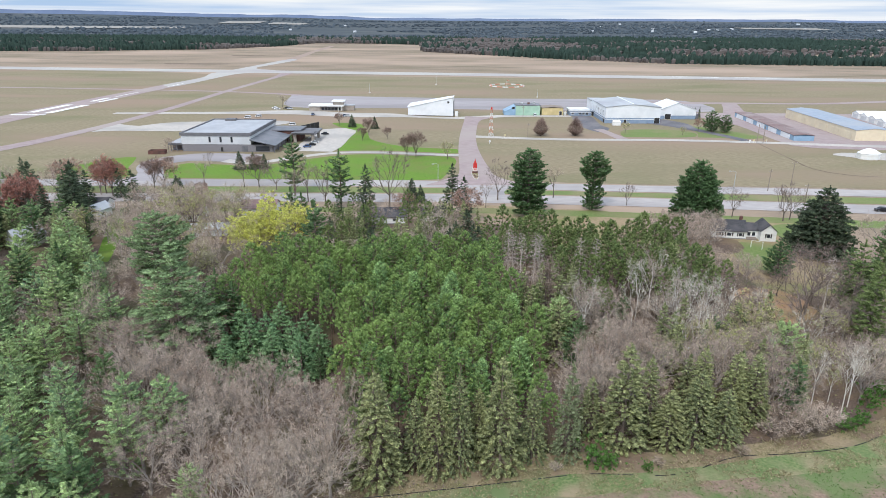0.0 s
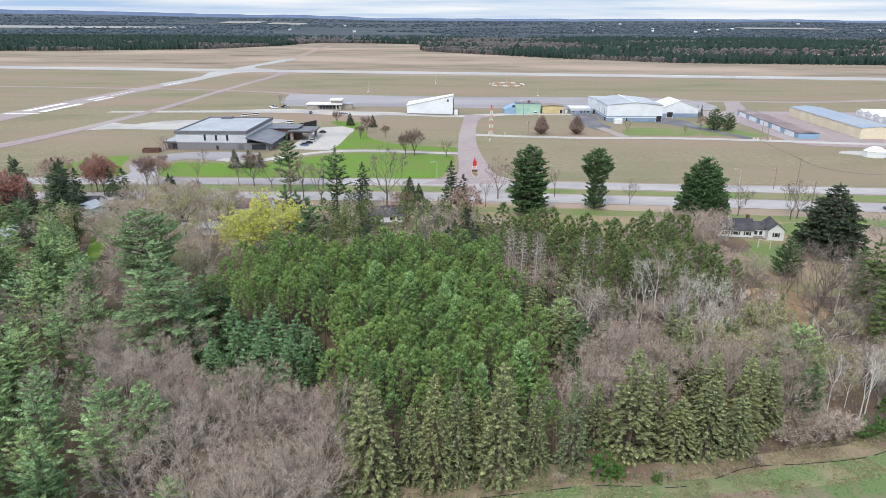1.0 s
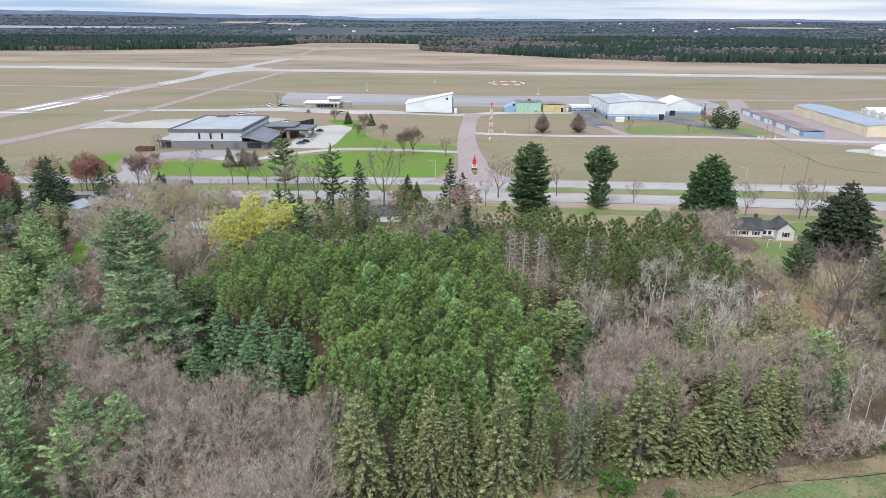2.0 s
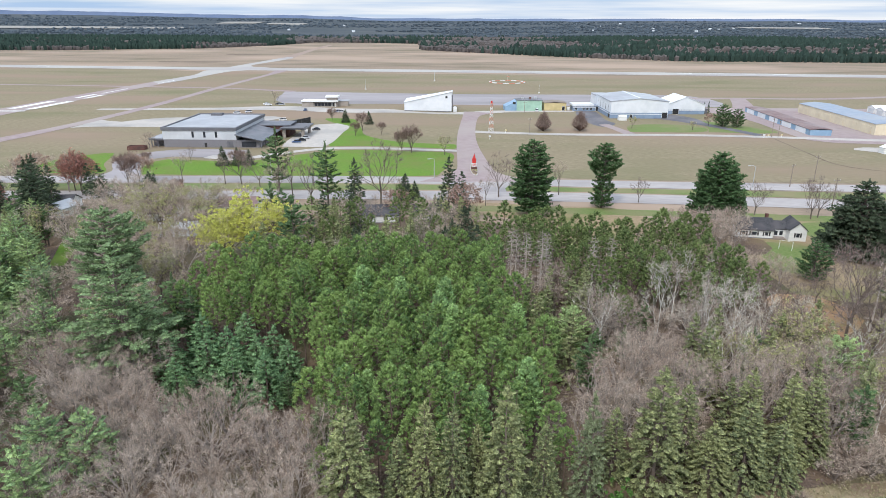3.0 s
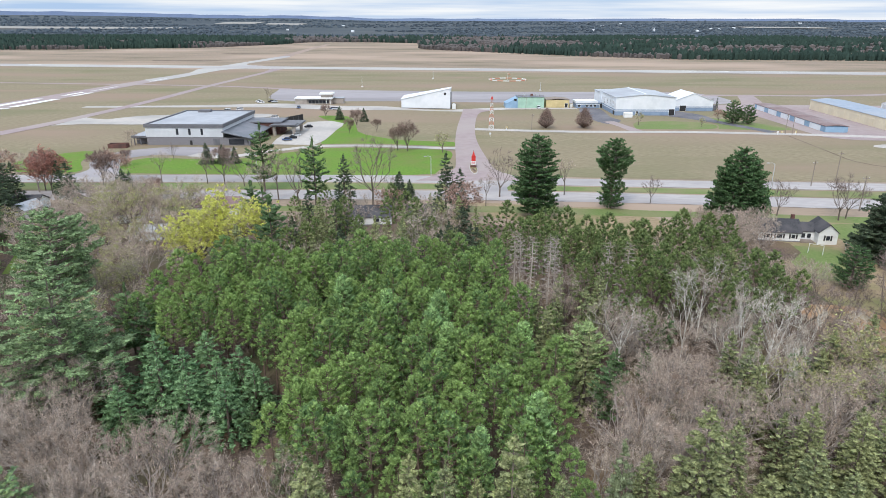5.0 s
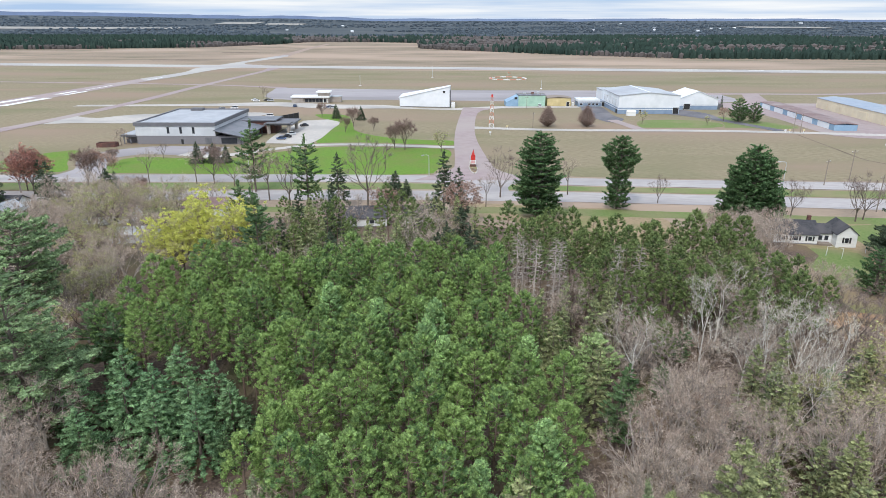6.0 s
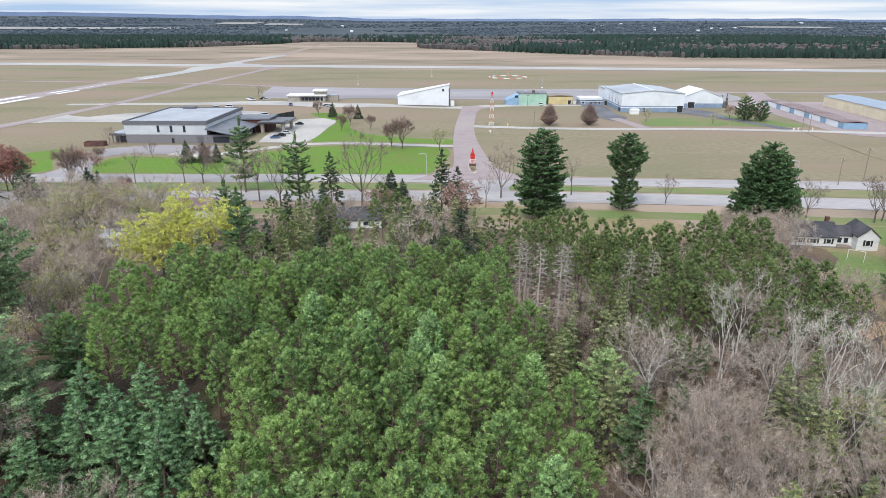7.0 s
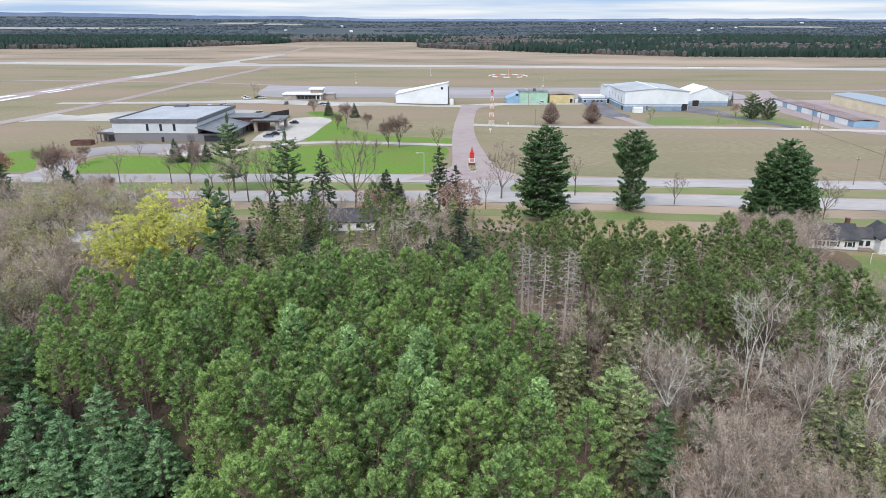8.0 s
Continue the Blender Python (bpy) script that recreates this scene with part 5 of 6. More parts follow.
GAP_WOOD = [(20, 116), (30, 122), (37, 126), (40, 138), (30, 142), (24, 149), (18.5, 148)]
fill([(2, TALL_PINES, 0.95), (3, MID_SPRUCES, 0.9), (3, BARE_TALL, 0.9), (1, DEEP_PINES, 0.9)], GAP_WOOD, 4.8, (11, 15), "mixed wood beside the plantation", clear=1.2)
UNDER = [(22, 140), (30, 128), (70, 124), (80, 146), (50, 150), (30, 158), (20, 158)]
fill([(1, BARE_BUSHES, 1.0)], UNDER, 5.0, (2.5, 4.5), "bare brush under the pines", clear=0.5)


# ---- far woods ----
def wood_edge(x):
    xs = [-3900, -1500, -885, -744, -500, -385, -337, -159, -39, -28, 227, 385, 695, 1100, 3900]
    ys = [1290, 1330, 1383, 1396, 1500, 1700, 1915, 1900, 1830, 1440, 1171, 1061, 1028, 1000, 900]
    return float(np.interp(x, xs, ys))


def far_woods():
    rng = np.random.default_rng(5)
    green, brown, haze = ([], []), ([], []), ([], [])
    spots = []
    for x in np.arange(-1700, 1700, 6.5):
        for row in range(8):
            spots.append((x + rng.uniform(-3, 3), wood_edge(x) + 2 + row * 8 + rng.uniform(-3, 3), rng.uniform(8, 14), 1.1, row < 3))
    for _ in range(13000):
        y = 1000 + 1300 * math.sqrt(rng.uniform())
        x = rng.uniform(-0.75, 0.75) * y
        if y > wood_edge(x) + 60:
            spots.append((x, y, rng.uniform(11, 17), 1.5, False))
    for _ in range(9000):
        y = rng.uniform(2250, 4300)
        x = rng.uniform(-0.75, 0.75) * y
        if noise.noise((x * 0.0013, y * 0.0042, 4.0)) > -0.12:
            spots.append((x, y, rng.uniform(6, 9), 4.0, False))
    for x, y, h, w, rim in spots:
        pick = noise.noise((x * 0.0026, y * 0.0055, 1.0)) + 0.1 * rng.normal() - (0.06 if rim else 0.0) + (0.22 if x < -450 else 0.08 if x > 300 else -0.1)
        conifer = pick > 0.0
        # Trees past 2250 m go to the mesh with the haze-blue colour.
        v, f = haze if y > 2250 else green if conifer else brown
        z = rise(x, y) - 1
        h = h * (1.15 if conifer else 0.85)
        r = h * rng.uniform(0.2, 0.3) * w * (0.9 if conifer else 1.3)
        k, n, t0 = len(v), 3, rng.uniform(0, 6.28)
        low, mid = (0.1, 0.62) if conifer else (0.12, 0.72)
        for zz, rr in ((low, 0.85), (mid, 1.0 if not conifer else 0.86)):
            for i in range(n):
                q = rr * r * rng.uniform(0.75, 1.2)
                v.append((x + q * math.cos(t0 + 6.283 * i / n), y + q * math.sin(t0 + 6.283 * i / n), z + h * zz * rng.uniform(0.85, 1.15)))
        v.append((x, y, z + h * (1.0 if conifer else 0.9)))
        for i in range(n):
            j = (i + 1) % n
            f += [(k + i, k + j, k + n + j, k + n + i), (k + n + i, k + n + j, k + 2 * n)]
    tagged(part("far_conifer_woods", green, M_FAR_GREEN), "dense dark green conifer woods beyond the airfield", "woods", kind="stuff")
    tagged(part("far_hazy_woods", haze, M_FAR_HAZE), "woods scattered over the far land, coloured bluish as haze", "woods", kind="stuff")
    tagged(part("far_bare_woods", brown, M_FAR_BROWN), "grey-brown leafless woods beyond the airfield", "woods", kind="stuff")


far_woods()


def far_field(x0, x1, y0, y1):
    """A pale field among the distant woods, laid over the rising land."""
    xs, ys = [x0 + (x1 - x0) * i / 8 for i in range(9)], [y0, (y0 + y1) / 2, y1]
    v, f = sheet(xs, ys)
    tagged(part("far_field", ([(x, y, z + 2.5) for x, y, z in v], f), M_FAR_FIELD), "pale farm field among distant woods", "field", kind="structure")


for spot in ((-2250, -1150, 3050, 3240), (-900, -700, 3600, 3800), (-1180, -960, 3680, 3900), (1560, 2000, 3400, 3560), (2160, 2420, 3300, 3420)):
    far_field(*spot)


def far_buildings():
    rng = np.random.default_rng(8)
    for k in range(16):
        y = rng.uniform(2800, 4100)
        x = rng.uniform(0.2, 0.66) * y if k < 13 else rng.uniform(-0.3, -0.05) * y
        w, d, h = rng.uniform(8, 22), rng.uniform(8, 12), rng.uniform(1, 2.5)
        b = thing("far_building", pose(x, y, rise(x, y) - 0.5), "tiny white building far beyond the woods", "building", "far white buildings")
        part("wall", box(0, 0, 0, w, d, h + 3), M_WHITE, b)
        part("roof", gable_roof(0, w, 0, d, h + 3, h + 4.5, "x"), M_WHITE if k % 3 else M_GREY_ROOF, b)


far_buildings()


# ---- undergrowth and grass tufts ----
def tufts(name, poly, amount, size, material, label, category, up=1.0):
    """Loose small growth scattered over a stretch of ground."""
    rng = np.random.default_rng(len(name))
    xs, ys = [p[0] for p in poly], [p[1] for p in poly]
    spots = []
    while len(spots) < amount:
        x, y = rng.uniform(min(xs), max(xs)), rng.uniform(min(ys), max(ys))
        if inside(x, y, poly) and noise.noise((x * 0.22, y * 0.22, 3.0)) > -0.25:
            spots.append((x, y, 0.05))
    heads = [(0, 0, up)] * len(spots)
    tagged(part(name, blades(spots, heads, 7, 0.0, size, size * 0.25, 0.8), material), label, category, kind="stuff")


tufts("undergrowth", [(-70, 66), (-12, 76), (12, 86), (60, 95), (100, 122), (104, 160), (80, 180), (40, 196), (16, 180), (20, 120), (0, 92), (-20, 100), (-45, 118), (-90, 120)], 6500, 0.45, M_DARK_TWIG, "low brown brush and dead stalks on the forest floor", "undergrowth")
tufts("green_undergrowth", [(-60, 70), (-12, 78), (60, 95), (96, 122), (100, 158), (60, 140), (22, 130), (-45, 112)], 1800, 0.4, M_BUD_OLIVE, "sparse green shoots on the forest floor", "undergrowth")
tufts("meadow_grass", [(-14, 74), (12, 80), (38, 83), (60, 86), (84, 92), (110, 106), (112, 116), (77, 99.5), (57, 94.5), (38, 89.6), (12, 88), (-14, 82)], 7000, 0.38, M_DRY_TUFT, "tufts of pale dry grass at the wood's edge", "grass")
tufts("green_grass", [(-14, 70), (12, 80), (38, 83.5), (60, 87), (84, 93), (110, 108), (120, 90), (60, 70), (0, 64)], 3500, 0.3, M_FRESH, "low green grass tufts in the meadow", "grass")


# ---- buildings ----
def opening(parent, x0, z0, x1, z1, y, frame_mat, pane_mat=M_GLASS, name="window", proud=0.06, axis="y"):
    """A framed window or door in a wall; axis: the way that the wall faces."""
    def turn(geo):
        return geo if axis == "y" else ([(yy, xx, zz) for xx, yy, zz in geo[0]], [q[::-1] for q in geo[1]])
    e = 0.12
    rim = part(name, turn(join(box(x0 - e, y - proud, z0 - e, x0, y + 0.08, z1 + e), box(x1, y - proud, z0 - e, x1 + e, y + 0.08, z1 + e),
                               box(x0, y - proud, z1, x1, y + 0.08, z1 + e), box(x0, y - proud, z0 - e, x1, y + 0.08, z0))), frame_mat, parent)
    part("pane" if name == "window" else "leaf", turn(box(x0, y - proud * 0.4, z0, x1, y + 0.05, z1)), pane_mat, rim)
    return rim


def shell(parent, geo, material, label=""):
    return part("wall", geo, material, parent, label)


def grey_hall():
    hall = thing("hall", pose(-128.8, 337.6, 0, 0, 0, -1.6), "two-storey pale grey hall with dark fascia on grey masonry", "building")
    w, d = 35.5, 49.0
    part("masonry_base", box(0, 0, 0, w, d, 3.8), M_BRICK_GREY, hall, "grey masonry ground storey")
    shell(hall, box(-0.15, -0.15, 3.8, w + 0.15, d + 0.15, 8.2), M_LIGHT_WALL, "pale grey panelled upper wall")
    part("fascia", join(box(-0.6, -0.6, 8.2, w + 0.6, 0.2, 9.7), box(-0.6, d - 0.2, 8.2, w + 0.6, d + 0.6, 9.7), box(-0.6, 0.2, 8.2, 0.2, d - 0.2, 9.7), box(w - 0.2, 0.2, 8.2, w + 0.6, d - 0.2, 9.7)),
         M_FASCIA, hall, "dark grey roof edge band")
    part("roof", box(0.2, 0.2, 8.3, w - 0.2, d - 0.2, 9.2), M_MEMBRANE, hall, "light blue-grey flat roof membrane")
    for u in (0.41, 0.57, 0.73):
        opening(hall, w * u - 0.45, 4.9, w * u + 0.45, 7.6, -0.15, M_FASCIA)
    for v in (2.5, 8.5, 16.5, 30.0):
        opening(hall, v, 4.9, v + 0.9, 7.6, w + 0.05, M_FASCIA, axis="x")
    opening(hall, w * 0.87, 0.2, w * 0.95, 2.9, -0.02, M_FASCIA, M_FASCIA, "door")
    opening(hall, w * 0.56, 0.2, w * 0.59, 2.2, -0.02, M_FASCIA, M_BLACK, "door")
    part("roof_unit", box(8, d - 5, 9.2, 14, d - 1.5, 10.4), M_FASCIA, hall, "dark rooftop unit")
    annex = part("annex", join(box(-6.6, 3.5, 0, -0.05, 24, 3.3), box(-6.4, 0.4, 0, -6.0, 0.8, 3.3), box(-3.4, 0.4, 0, -3.0, 0.8, 3.3)), M_BRICK_GREY, hall, "low flat-roofed side annex")
    part("annex_roof", box(-7.2, -0.2, 3.3, -0.06, 24.5, 4.2), M_FASCIA, annex)
    part("annex_membrane", box(-6.8, 0.2, 4.2, -0.4, 24.1, 4.25), M_MEMBRANE, annex)
    part("side_roof", slab([(w + 0.05, -2.5, 6.3), (w + 0.05, 31, 6.3), (w + 13.5, 31, 3.4), (w + 13.5, -2.5, 3.4)][::-1], 0.35), M_SLATE, hall, "dark sloping standing-seam roof")
    part("side_wall", box(w + 0.05, 0, 0, w + 11, 30, 3.6), M_BRICK_GREY, hall)
    for k in range(5):
        part("post", box(w + 12.2, -1.5 + k * 7.6, 0, w + 12.6, -1.1 + k * 7.6, 3.55), M_FASCIA, hall)
    opening(hall, w + 2.5, 0.4, w + 9.5, 2.9, -0.02, M_FASCIA)
    part("brick_block", box(w + 0.1, 31.5, 0, w + 18, 45, 5.9), M_RED_BRICK, hall, "brown-red brick block with flat roof")
    part("block_roof", box(w + 0.05, 30.8, 5.9, w + 19, 45.6, 6.5), M_SLATE, hall)
    part("porch_roof", join(box(w + 14, 27, 4.5, w + 28, 46, 5.2), box(w + 15, 26.2, 5.2, w + 27, 34, 5.6)), M_FASCIA, hall, "dark flat roof of the drive-through porch")
    for x, y in ((16, 28.5), (26, 28.5), (26, 44)):
        part("column", prism([(w + x + 0.9 * math.cos(a * 0.785 + 0.39), y + 0.9 * math.sin(a * 0.785 + 0.39)) for a in range(8)], 0, 4.5), M_TAN_WALL, hall, "stone porch column")


def white_hangar():
    h = thing("hangar", pose(0, 0, 0), "white metal hangar with a roof rising to one end", "hangar")
    foot = [(-18.2, 472.6), (14.0, 466.8), (15.2, 490), (-17, 497)]
    shell(h, prism(foot, 0.5, [5.8, 13.3, 12.0, 5.8]), M_WHITE)
    part("plinth", prism([(-18.0, 472.8), (13.9, 467.05), (15.0, 489.8), (-16.8, 496.8)], 0, 0.5), M_BRICK_GREY, h)
    part("roof", slab([(-18.8, 472.2, 5.7), (14.2, 466.3, 13.35), (15.4, 490.3, 12.05), (-17.6, 497.4, 5.7)], 0.18), M_WHITE, h)
    part("vent", box(9.8, 467.3, 9.2, 11.2, 468.2, 10.6), M_BLACK, h, "black square vent opening")
    part("door", prism([(14.05, 467.5), (14.35, 467.5), (15.2, 484), (14.9, 484)], 0.6, [11.0, 11.0, 9.5, 9.5]), M_FASCIA, h, "dark grey sliding hangar door")
    tagged(part("shed", gable(15.2, 17.6, 468, 471, 0, 3.0, 3.5), M_SIDING), "small white shed beside the white hangar", "shed")


def big_hangar():
    h = thing("hangar", pose(114.5, 438.0, 0, 0, 0, -1.0), "big white hangar with a grey-blue base band", "hangar")
    w, d, e, r = 36.5, 44.0, 10.6, 12.4
    shell(h, gable(0, w, 0, d, 3.6, e, r), M_WHITE)
    part("base_band", box(0.0, 0.0, 0, w, d, 2.5), M_BLUE_BAND, h, "grey-blue base cladding")
    part("white_band", box(-0.05, -0.05, 2.5, w + 0.05, d + 0.05, 3.0), M_WHITE, h)
    part("blue_band", box(-0.07, -0.07, 3.0, w + 0.07, d + 0.07, 3.6), M_BLUE_BAND, h, "thin blue stripe")
    part("roof", gable_roof(0, w, 0, d, e, r), M_GREY_ROOF, h, "light grey ribbed metal roof")
    part("roof_ridge", box(w / 2 - 0.5, -0.4, r + 0.2, w / 2 + 0.5, d + 0.4, r + 0.42), M_WHITE, h)
    opening(h, w - 3.8, 0.1, w - 0.4, 3.8, -0.1, M_WHITE, M_BLACK, "door")
    opening(h, 12.6, 0.1, 14.0, 2.6, -0.02, M_WHITE, M_BLACK, "door")
    for k in range(5):
        opening(h, 6 + k * 7.5, 4.2, 6.8 + k * 7.5, 8.0, -0.02, M_WHITE, axis="x")
    opening(h, 2.0, 0.1, 6.0, 3.0, -0.02, M_BLUE_BAND, M_BLACK, "door", axis="x")
    part("rear_block", box(2.0, d + 0.1, 0, 12, d + 26, 8.6), M_WHITE, h, "white flat-roofed rear block")
    part("rear_roof", box(1.7, d + 0.1, 8.6, 12.3, d + 26.3, 9.0), M_GREY_ROOF, h)
    tagged(part("hut", gable(117.5, 122.5, 428.5, 431.5, 0, 2.6, 3.2, "x"), M_SIDING), "small white hut before the big hangar", "hut")

    s = thing("hangar", pose(156.6, 457.6, 0), "white gabled hangar with grey-blue base", "hangar")
    w, d, e, r = 26.0, 24.0, 6.3, 11.2
    shell(s, gable(0, w, 0, d, 3.0, e, r), M_WHITE)
    part("base_band", box(0, 0, 0, w, d, 2.4), M_BLUE_BAND, s, "grey-blue base cladding")
    part("white_band", box(-0.05, -0.05, 2.4, w + 0.05, d + 0.05, 2.75), M_WHITE, s)
    part("blue_band", box(-0.07, -0.07, 2.75, w + 0.07, d + 0.07, 3.0), M_BLUE_BAND, s)
    part("roof", gable_roof(0, w, 0, d, e, r), M_WHITE, s, "white metal roof")
    opening(s, 4.5, 0.1, 8.5, 3.6, -0.1, M_WHITE, M_BLACK, "door")
    part("hedge_box", box(w + 0.3, 1, 0, w + 2.4, 5, 3.4), M_FASCIA, s, "dark lean-to")

    b = thing("office", pose(98.0, 473.6, 0), "low blue and white office with flat white roof", "building")
    shell(b, box(0, 0, 0, 21, 11, 3.2), M_BLUE_BAND)
    part("roof", box(-0.5, -0.6, 3.2, 14, 11.4, 4.6), M_WHITE, b, "thick white flat roof")
    part("side_roof", box(14, -0.4, 3.2, 21.4, 11.2, 3.7), M_BLUE_ROOF, b)
    part("band", box(-0.04, -0.05, 2.2, 21.05, 0.0, 2.6), M_WHITE, b)
    for x in (1.2, 6.5, 9.0, 11.5):
        opening(b, x, 0.9, x + 1.6, 2.1, -0.02, M_WHITE)
    opening(b, 15.5, 0.1, 18.5, 2.8, -0.06, M_WHITE, M_BLACK, "door")


def small_hangars():
    g = thing("workshop", pose(51, 474, 0), "mint-green workshop with a pale blue sloping end", "building")
    shell(g, box(8, 0, 0, 25.5, 13, 7.0), M_GREEN_CLAD)
    part("sloped_end", prism([(0, 0), (7.98, 0), (7.98, 13), (0, 13)], 0, [2.8, 6.6, 6.6, 2.8]), M_BLUE, g, "pale blue sloping end")
    part("roof", box(7.7, -0.3, 7.0, 25.8, 13.3, 7.3), M_SLATE, g)
    part("vent", box(5.4, -0.1, 4.6, 7.2, 0.0, 6.0), M_BLACK, g)
    for k in range(7):
        part("rail_post", tube((8.2 + 2.8 * k, 0.2, 7.3), (8.2 + 2.8 * k, 0.2, 8.2), 0.07, 0.07), M_POLE, g)
    part("rail", tube((8.2, 0.2, 8.2), (25.0, 0.2, 8.2), 0.08, 0.08), M_POLE, g)
    for k, (x, y) in enumerate(((12, 6), (17, 5), (21, 7))):
        part("roof_unit", box(x, y, 7.3, x + 1.6, y + 1.4, 8.4 + 0.2 * k), M_RED_BRICK if k == 1 else M_STEEL, g)
    y = thing("garage", pose(78.2, 476, 0), "pale yellow metal garage with dark roof edge", "garage")
    shell(y, box(0, 0, 0, 15.4, 12, 5.0), M_YELLOW_CLAD)
    part("roof", gable_roof(0, 15.4, 0, 12, 5.0, 5.7, thick=0.3, over=0.3), M_POLE, y, "brown metal roof")
    opening(y, 12.6, 0.1, 14.4, 2.8, -0.05, M_SIDING, M_BLACK, "door")
    tagged(part("hut", box(94.5, 477, 0, 96.2, 479, 2.2), M_SIDING), "small white hut beside the yellow garage", "hut")

    turn = -math.degrees(math.atan2(9, 99))
    t = thing("hangar_row", pose(212.8, 373, 0, 0, 0, turn), "long low hangar row with white doors and blue walls", "hangar")
    shell(t, box(-5.6, 0, 0, 5.6, 98, 3.1), M_BLUE)
    part("roof", gable_roof(-5.6, 5.6, 0, 98, 3.1, 3.7, thick=0.2, over=0.3), M_BROWN_ROOF, t, "weathered brown metal roof")
    part("gable_panel", prism([(-5.55, -0.12), (5.55, -0.12), (5.55, -0.02), (-5.55, -0.02)], 0, 3.0), M_BLUE, t)
    for k in range(5):
        y0 = 5.5 + 19 * k
        part("door", box(-5.75, y0, 0.1, -5.61, y0 + 12.5, 2.9), M_WHITE, t, "white sliding hangar door")
    turn = -math.degrees(math.atan2(8.5, 95))
    b = thing("hangar_row", pose(253, 373, 0, 0, 0, turn), "long beige hangar row with pale blue metal roof", "hangar")
    shell(b, gable(-10.2, 10.2, 0, 95, 0, 6.0, 7.0), M_BEIGE_CLAD)
    part("roof", gable_roof(-10.2, 10.2, 0, 95, 6.0, 7.0, thick=0.2, over=0.25), M_BLUE_ROOF, b, "pale blue ribbed metal roof")
    for k in range(6):
        part("door", box(-10.33, 4 + 15.3 * k, 0.1, -10.21, 14 + 15.3 * k, 4.3), M_BEIGE_CLAD, b, "beige sliding hangar door")
    row = None
    for k in range(6):
        x, yy = 300 - 2.2 * k, 462 - 12.5 * k
        m = pose(x, yy, 0, 0, 0, turn)
        if row is None:
            row = thing("tent_hangar", m, "white gabled shelter in a row", "shelter", "row of white shelters")
            shell(row, gable(0, 20, 0, 9.5, 0, 3.4, 5.0, "x"), M_SIDING)
            part("roof", gable_roof(0, 20, 0, 9.5, 3.4, 5.0, "x", 0.15, 0.25), M_WHITE, row)
            part("door", box(-0.1, 1.5, 0.1, -0.02, 8.0, 3.0), M_LIGHT_WALL, row)
        else:
            copy_thing(row, m)
    o = thing("tent", pose(218.5, 323.5, 0), "eight-sided white fabric tent on a pale pad", "tent")
    ring = [(5.4 * math.cos(0.785 * a + 0.39), 4.6 * math.sin(0.785 * a + 0.39)) for a in range(8)]
    shell(o, prism(ring, 0, 2.9), M_SIDING)
    v = [(x * 1.05, y * 1.05, 2.9) for x, y in ring] + [(x * 0.45, y * 0.45, 4.7) for x, y in ring] + [(0, 0, 5.3)]
    part("roof", (v, [(i, (i + 1) % 8, 8 + (i + 1) % 8, 8 + i) for i in range(8)] + [(8 + i, 8 + (i + 1) % 8, 16) for i in range(8)]), M_SIDING, o)


def terminal():
    t = thing("terminal", pose(-92.4, 493, 0), "low airport terminal with thick white roof and lookout", "building")
    part("stone_end", box(0, 0, 0, 8, 10, 4.4), M_TAN_WALL, t, "tan stone end wall")
    shell(t, box(8, 0.8, 0, 25, 10, 3.0), M_TAN_WALL)
    part("roof", box(-0.4, -0.8, 3.6, 25.6, 10.6, 4.5), M_SIDING, t, "thick white flat roof")
    for k in range(6):
        opening(t, 9 + 2.4 * k, 0.7, 11 + 2.4 * k, 2.7, 0.78, M_FASCIA)
    part("lookout", box(17.5, 2, 4.5, 25, 9, 6.6), M_TAN_WALL, t)
    part("lookout_roof", box(16.6, 0.6, 6.6, 26, 9.8, 7.5), M_SIDING, t, "white lookout roof")
    part("wing", box(25.1, 4.5, 0, 32.5, 11, 3.6), M_TAN_WALL, t, "tan side wing")
    part("wing_roof", box(25.05, 4.2, 3.6, 32.9, 11.3, 4.0), M_MEMBRANE, t)
    for x in (21.5, 24.0):
        part("post", box(x, -0.5, 0, x + 0.25, -0.25, 3.6), M_SIDING, t)


def house(x, y, rot, w, d, eave, ridge, wall, roof, label, windows=(), shutters=True, chimney=None, wing=None):
    h = thing("house", pose(x, y, 0, 0, 0, rot), label, "house")
    shell(h, gable(0, w, 0, d, 0, eave, ridge, "x"), wall)
    part("roof", gable_roof(0, w, 0, d, eave, ridge, "x", 0.18, 0.35), roof, h)
    part("foundation", box(-0.05, -0.05, 0, w + 0.05, d + 0.05, 0.3), M_BRICK_GREY, h)
    for u, ww in windows:
        opening(h, u - ww / 2, 1.0, u + ww / 2, 2.0, -0.02, M_SIDING)
        if shutters:
            for s in (-1, 1):
                xs = u + s * (ww / 2 + 0.38)
                part("shutter", box(xs - 0.2, -0.07, 0.9, xs + 0.2, -0.01, 2.1), M_BLACK, h, "black window shutter")
    if chimney:
        part("chimney", box(chimney[0] - 0.4, chimney[1] - 0.4, eave, chimney[0] + 0.4, chimney[1] + 0.4, ridge + 0.9), M_RED_BRICK, h, "brick chimney")
    if wing:
        x0, x1, y0, y1, e, r = wing
        part("wing", gable(x0, x1, y0, y1, 0, e, r), wall, h)
        part("wing_roof", gable_roof(x0, x1, y0, y1, e, r, "y", 0.18, 0.3), roof, h)
        um = (x0 + x1) / 2
        opening(h, um - 0.45, 1.2, um + 0.45, 2.4, y0 - 0.02, M_SIDING)
        for s in (-1, 1):
            part("shutter", box(um + s * 0.8 - 0.2, y0 - 0.07, 1.1, um + s * 0.8 + 0.2, y0 - 0.01, 2.5), M_BLACK, h, "black window shutter")
    return h


